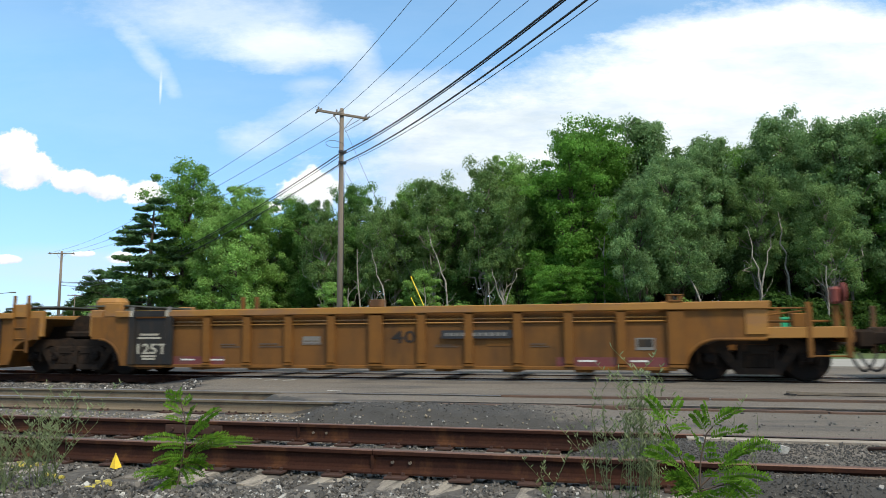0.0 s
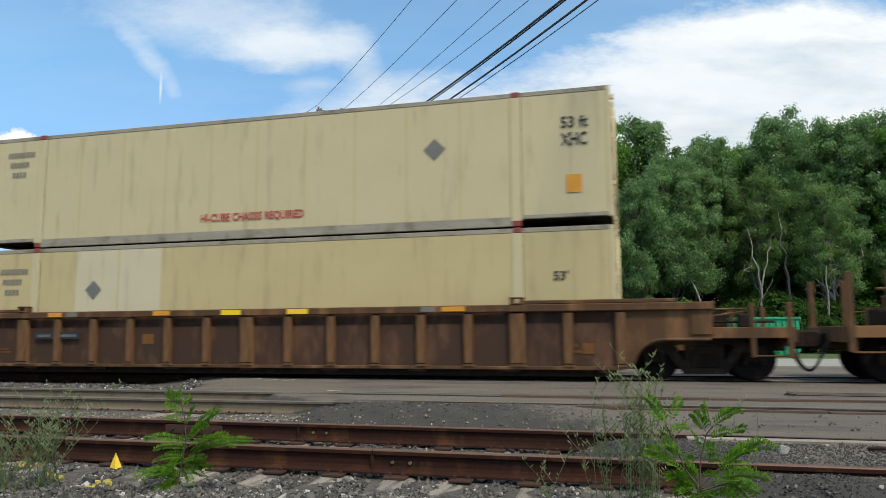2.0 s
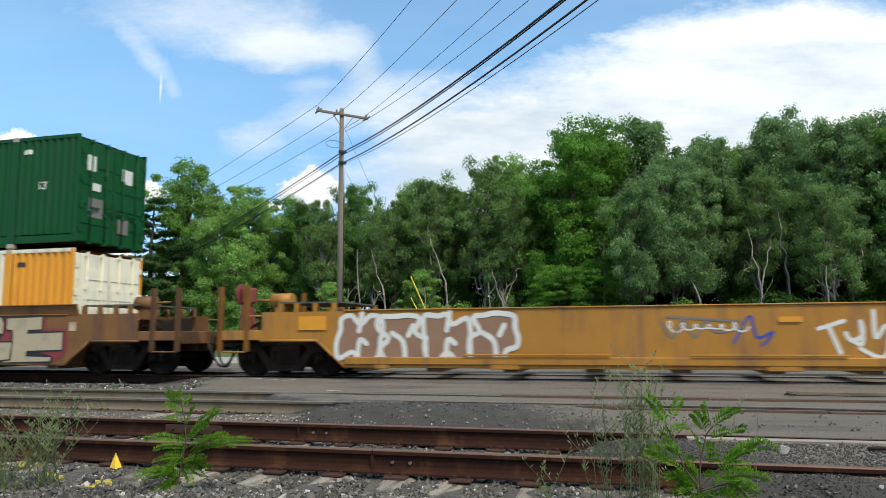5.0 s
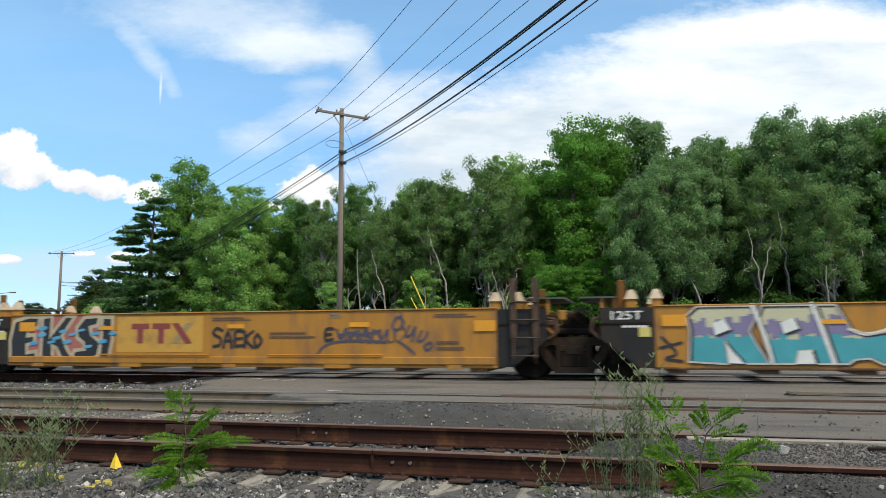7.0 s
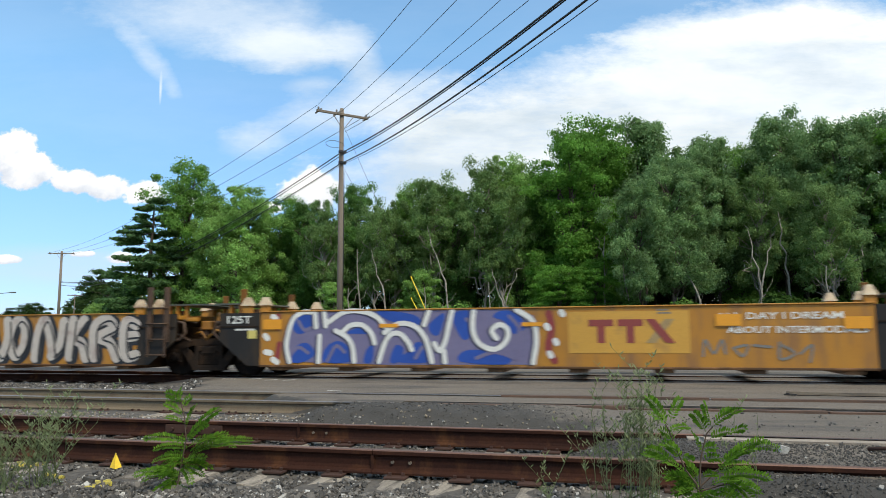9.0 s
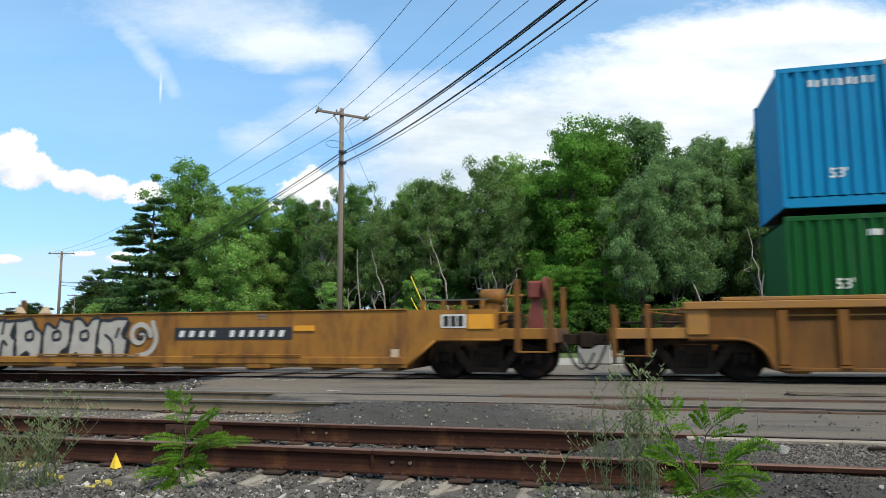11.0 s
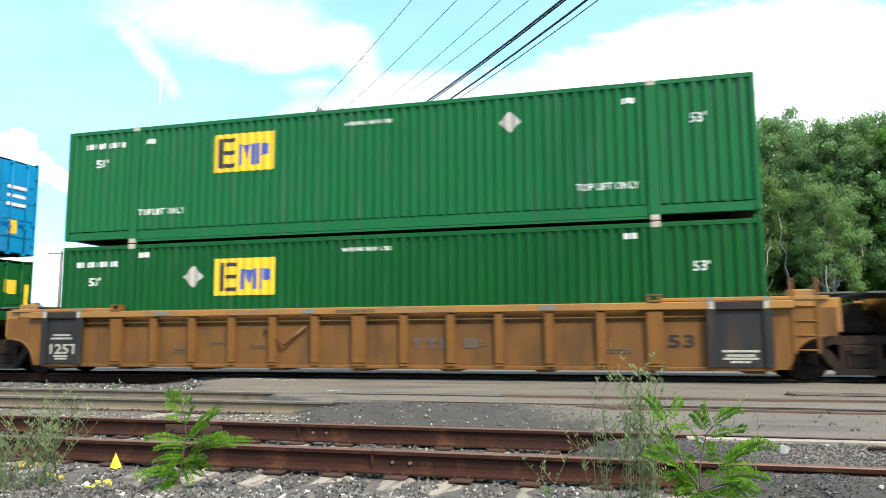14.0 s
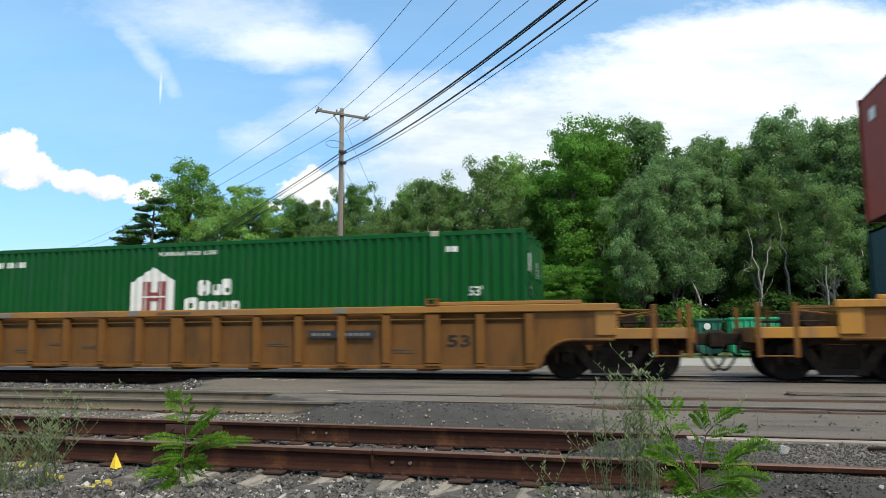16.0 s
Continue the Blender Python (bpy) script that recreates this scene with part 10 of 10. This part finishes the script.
def wispy_weed(x, y, label, n, height, spread, seed, branchy=0.5):
    """Thin upright stalks with narrow leaves and forked tips."""
    rng = random.Random(seed)
    t = thing("weed", label, "weed", pose(x, y, land(x, y)))
    for k in range(n):
        a, lean = rng.uniform(0, 6.28), rng.uniform(0, spread)
        h = height * rng.uniform(0.55, 1.0)
        b0 = Vector((rng.uniform(-0.10, 0.10), rng.uniform(-0.08, 0.08), -0.03))
        pts = [b0]
        for i in range(1, 8):
            q = i / 7
            pts.append(b0 + Vector((math.cos(a) * lean * q ** 1.4 + rng.uniform(-0.008, 0.008), math.sin(a) * lean * q ** 1.4, h * q)))
        bm = bmesh.new()
        for i, (p, q) in enumerate(zip(pts, pts[1:])):
            tube(bm, p, q, 0.0040 * (1 - 0.1 * i), 0.0040 * (1 - 0.1 * (i + 1)), 4, False)
        for i in range(1, 8):
            for _ in range(3):
                j = pts[i - 1].lerp(pts[i], rng.random())
                w = rng.uniform(0, 6.28)
                l = rng.uniform(0.02, 0.055) * (1.2 - 0.09 * i)
                tip = j + Vector((math.cos(w) * l * 0.7, math.sin(w) * l * 0.7, l * rng.uniform(0.3, 1.0)))
                leaflet(bm, j, tip, Vector((math.cos(w + 1.5), math.sin(w + 1.5), 0.4)).normalized(), 0.0038)
            if rng.random() < branchy and i > 2:
                w = rng.uniform(0, 6.28)
                l = rng.uniform(0.08, 0.22)
                e = pts[i] + Vector((math.cos(w) * l, math.sin(w) * l * 0.6, l * 0.9))
                tube(bm, pts[i], e, 0.0018, 0.0010, 4, False)
                for _ in range(7):
                    j = pts[i].lerp(e, rng.uniform(0.3, 1))
                    l2 = rng.uniform(0.015, 0.035)
                    w2 = rng.uniform(0, 6.28)
                    leaflet(bm, j, j + Vector((math.cos(w2) * l2, math.sin(w2) * l2, l2)), Vector((0.3, -0.9, 0.3)), 0.004)
        part("stalk", bm, LEAVES["wisp"], t)
    return t


wispy_weed(-4.32, 4.62, "tall wispy grey-green weed with forked stalks in ballast", 17, 0.70, 0.62, 5, 1.0)
wispy_weed(-4.50, 4.38, "dense tuft of grey-green weed stalks in ballast", 20, 0.46, 0.32, 6, 0.6)
wispy_weed(0.02, 4.75, "tall feathery grey-green weed beside a sapling", 26, 0.92, 0.12, 7, 0.8)
wispy_weed(-0.22, 4.95, "slender weed with narrow leaves beside the rail", 8, 0.84, 0.16, 8, 0.5)
wispy_weed(-0.62, 4.95, "slender bent weed stalk beside the rail", 2, 0.46, 0.20, 9, 0.3)
wispy_weed(0.62, 5.0, "slender pale weed stalk behind a sapling", 3, 0.72, 0.10, 10, 0.3)


def small_things():
    # little folded yellow flag on a wire
    z = land(-4.35, 5.45)
    t = thing("marker_flag", "small folded yellow plastic marker flag on a wire", "marker flag", pose(-4.35, 5.42, z))
    bm = bmesh.new()
    lo = [bm.verts.new(p) for p in ((-0.045, -0.02, 0.03), (0.02, -0.035, 0.02), (0.05, 0.015, 0.03), (-0.01, 0.03, 0.03))]
    top = bm.verts.new((-0.005, 0.0, 0.155))
    for i in range(4):
        bm.faces.new((lo[i], lo[(i + 1) % 4], top))
    bm.faces.new(lo[::-1])
    part("flag", bm, M_YFLAG, t)
    bm = bmesh.new()
    tube(bm, (0, 0, -0.05), (0, 0, 0.14), 0.003, seg=5)
    part("wire", bm, M_PLATE, t)
    # yellow-sprayed stones
    r = random.Random(2)
    for cx, cy, n, sx, sy in ((-3.93, 4.70, 9, 0.06, 0.10), (-5.3, 5.35, 12, 0.28, 0.12), (-4.55, 5.0, 4, 0.08, 0.05), (-5.72, 5.80, 3, 0.06, 0.03)):
        for _ in range(n):
            x, y, s = cx + r.uniform(-sx, sx), cy + r.uniform(-sy, sy), r.uniform(0.018, 0.036)
            bm = stone_mesh(r.randrange(99))
            for v in bm.verts:
                v.co *= s
            ob = new("painted_stone", mesh_of(bm, "painted_stone", M_YSTONE))
            ob.matrix_world = pose(x, y, land(x, y) + s * 0.9, 0, 0, r.uniform(0, 360))
            tagged(ob, "ballast stone splashed with yellow marking paint", "stone", "yellow painted stones")
    # large dark stone and pale boards in the ballast
    for x, y, s, m, lab in ((-4.15, 4.9, 0.085, M_STONE_A, "large dark stone lying in the ballast"), (1.15, 6.45, 0.06, M_STONE_C, "pale stone on the crumbled paving"), (-1.55, 4.6, 0.06, M_STONE_C, "pale stone lying in the ballast"), (0.55, 6.9, 0.05, M_STONE_C, "pale stone on the crumbled paving"), (0.15, 6.9, 0.05, M_STONE_C, "pale stone on the crumbled paving")):
        bm = stone_mesh(int(abs(x) * 10))
        for v in bm.verts:
            v.co *= s
        ob = new("stone", mesh_of(bm, "stone", m))
        ob.matrix_world = pose(x, y, land(x, y) + s * 0.4)
        tagged(ob, lab, "stone")


M_YSTONE = mat("yellow_sprayed_stone", (0.62, 0.50, 0.06), (0.30, 0.26, 0.10), rough=0.85, scale=18, grain=0.2)
small_things()


# ---------- what moves: the whole train rolls past towards -x ----------
def travelled(t):
    """How far the train has rolled by t; it checks for an instant just before 8.5 s."""
    return -(12.39743 * t - 0.58727 * t ** 2 / 16 + 0.41999 * t ** 3 / 256 - 0.11178 * t ** 4 / 4096) + 0.35 * smooth(8.4, 8.5, t)


def motions():
    for ob in MOVES:
        home = ob.matrix_world.copy()
        walk(ob, [(k, pose(travelled(k), 0, 0) @ home) for k in sorted(list(range(17)) + [7.5, 8.2, 8.3, 8.4, 8.45, 8.5, 8.6, 8.7, 9.5])])
    for w in SPINS:                         # wheels roll with the travel
        x, y, z = w.location
        walk(w, [(k / 20, pose(x, y, z) @ Matrix.Rotation(travelled(k / 20) / WHEEL_R, 4, "Y")) for k in range(321)])


motions()
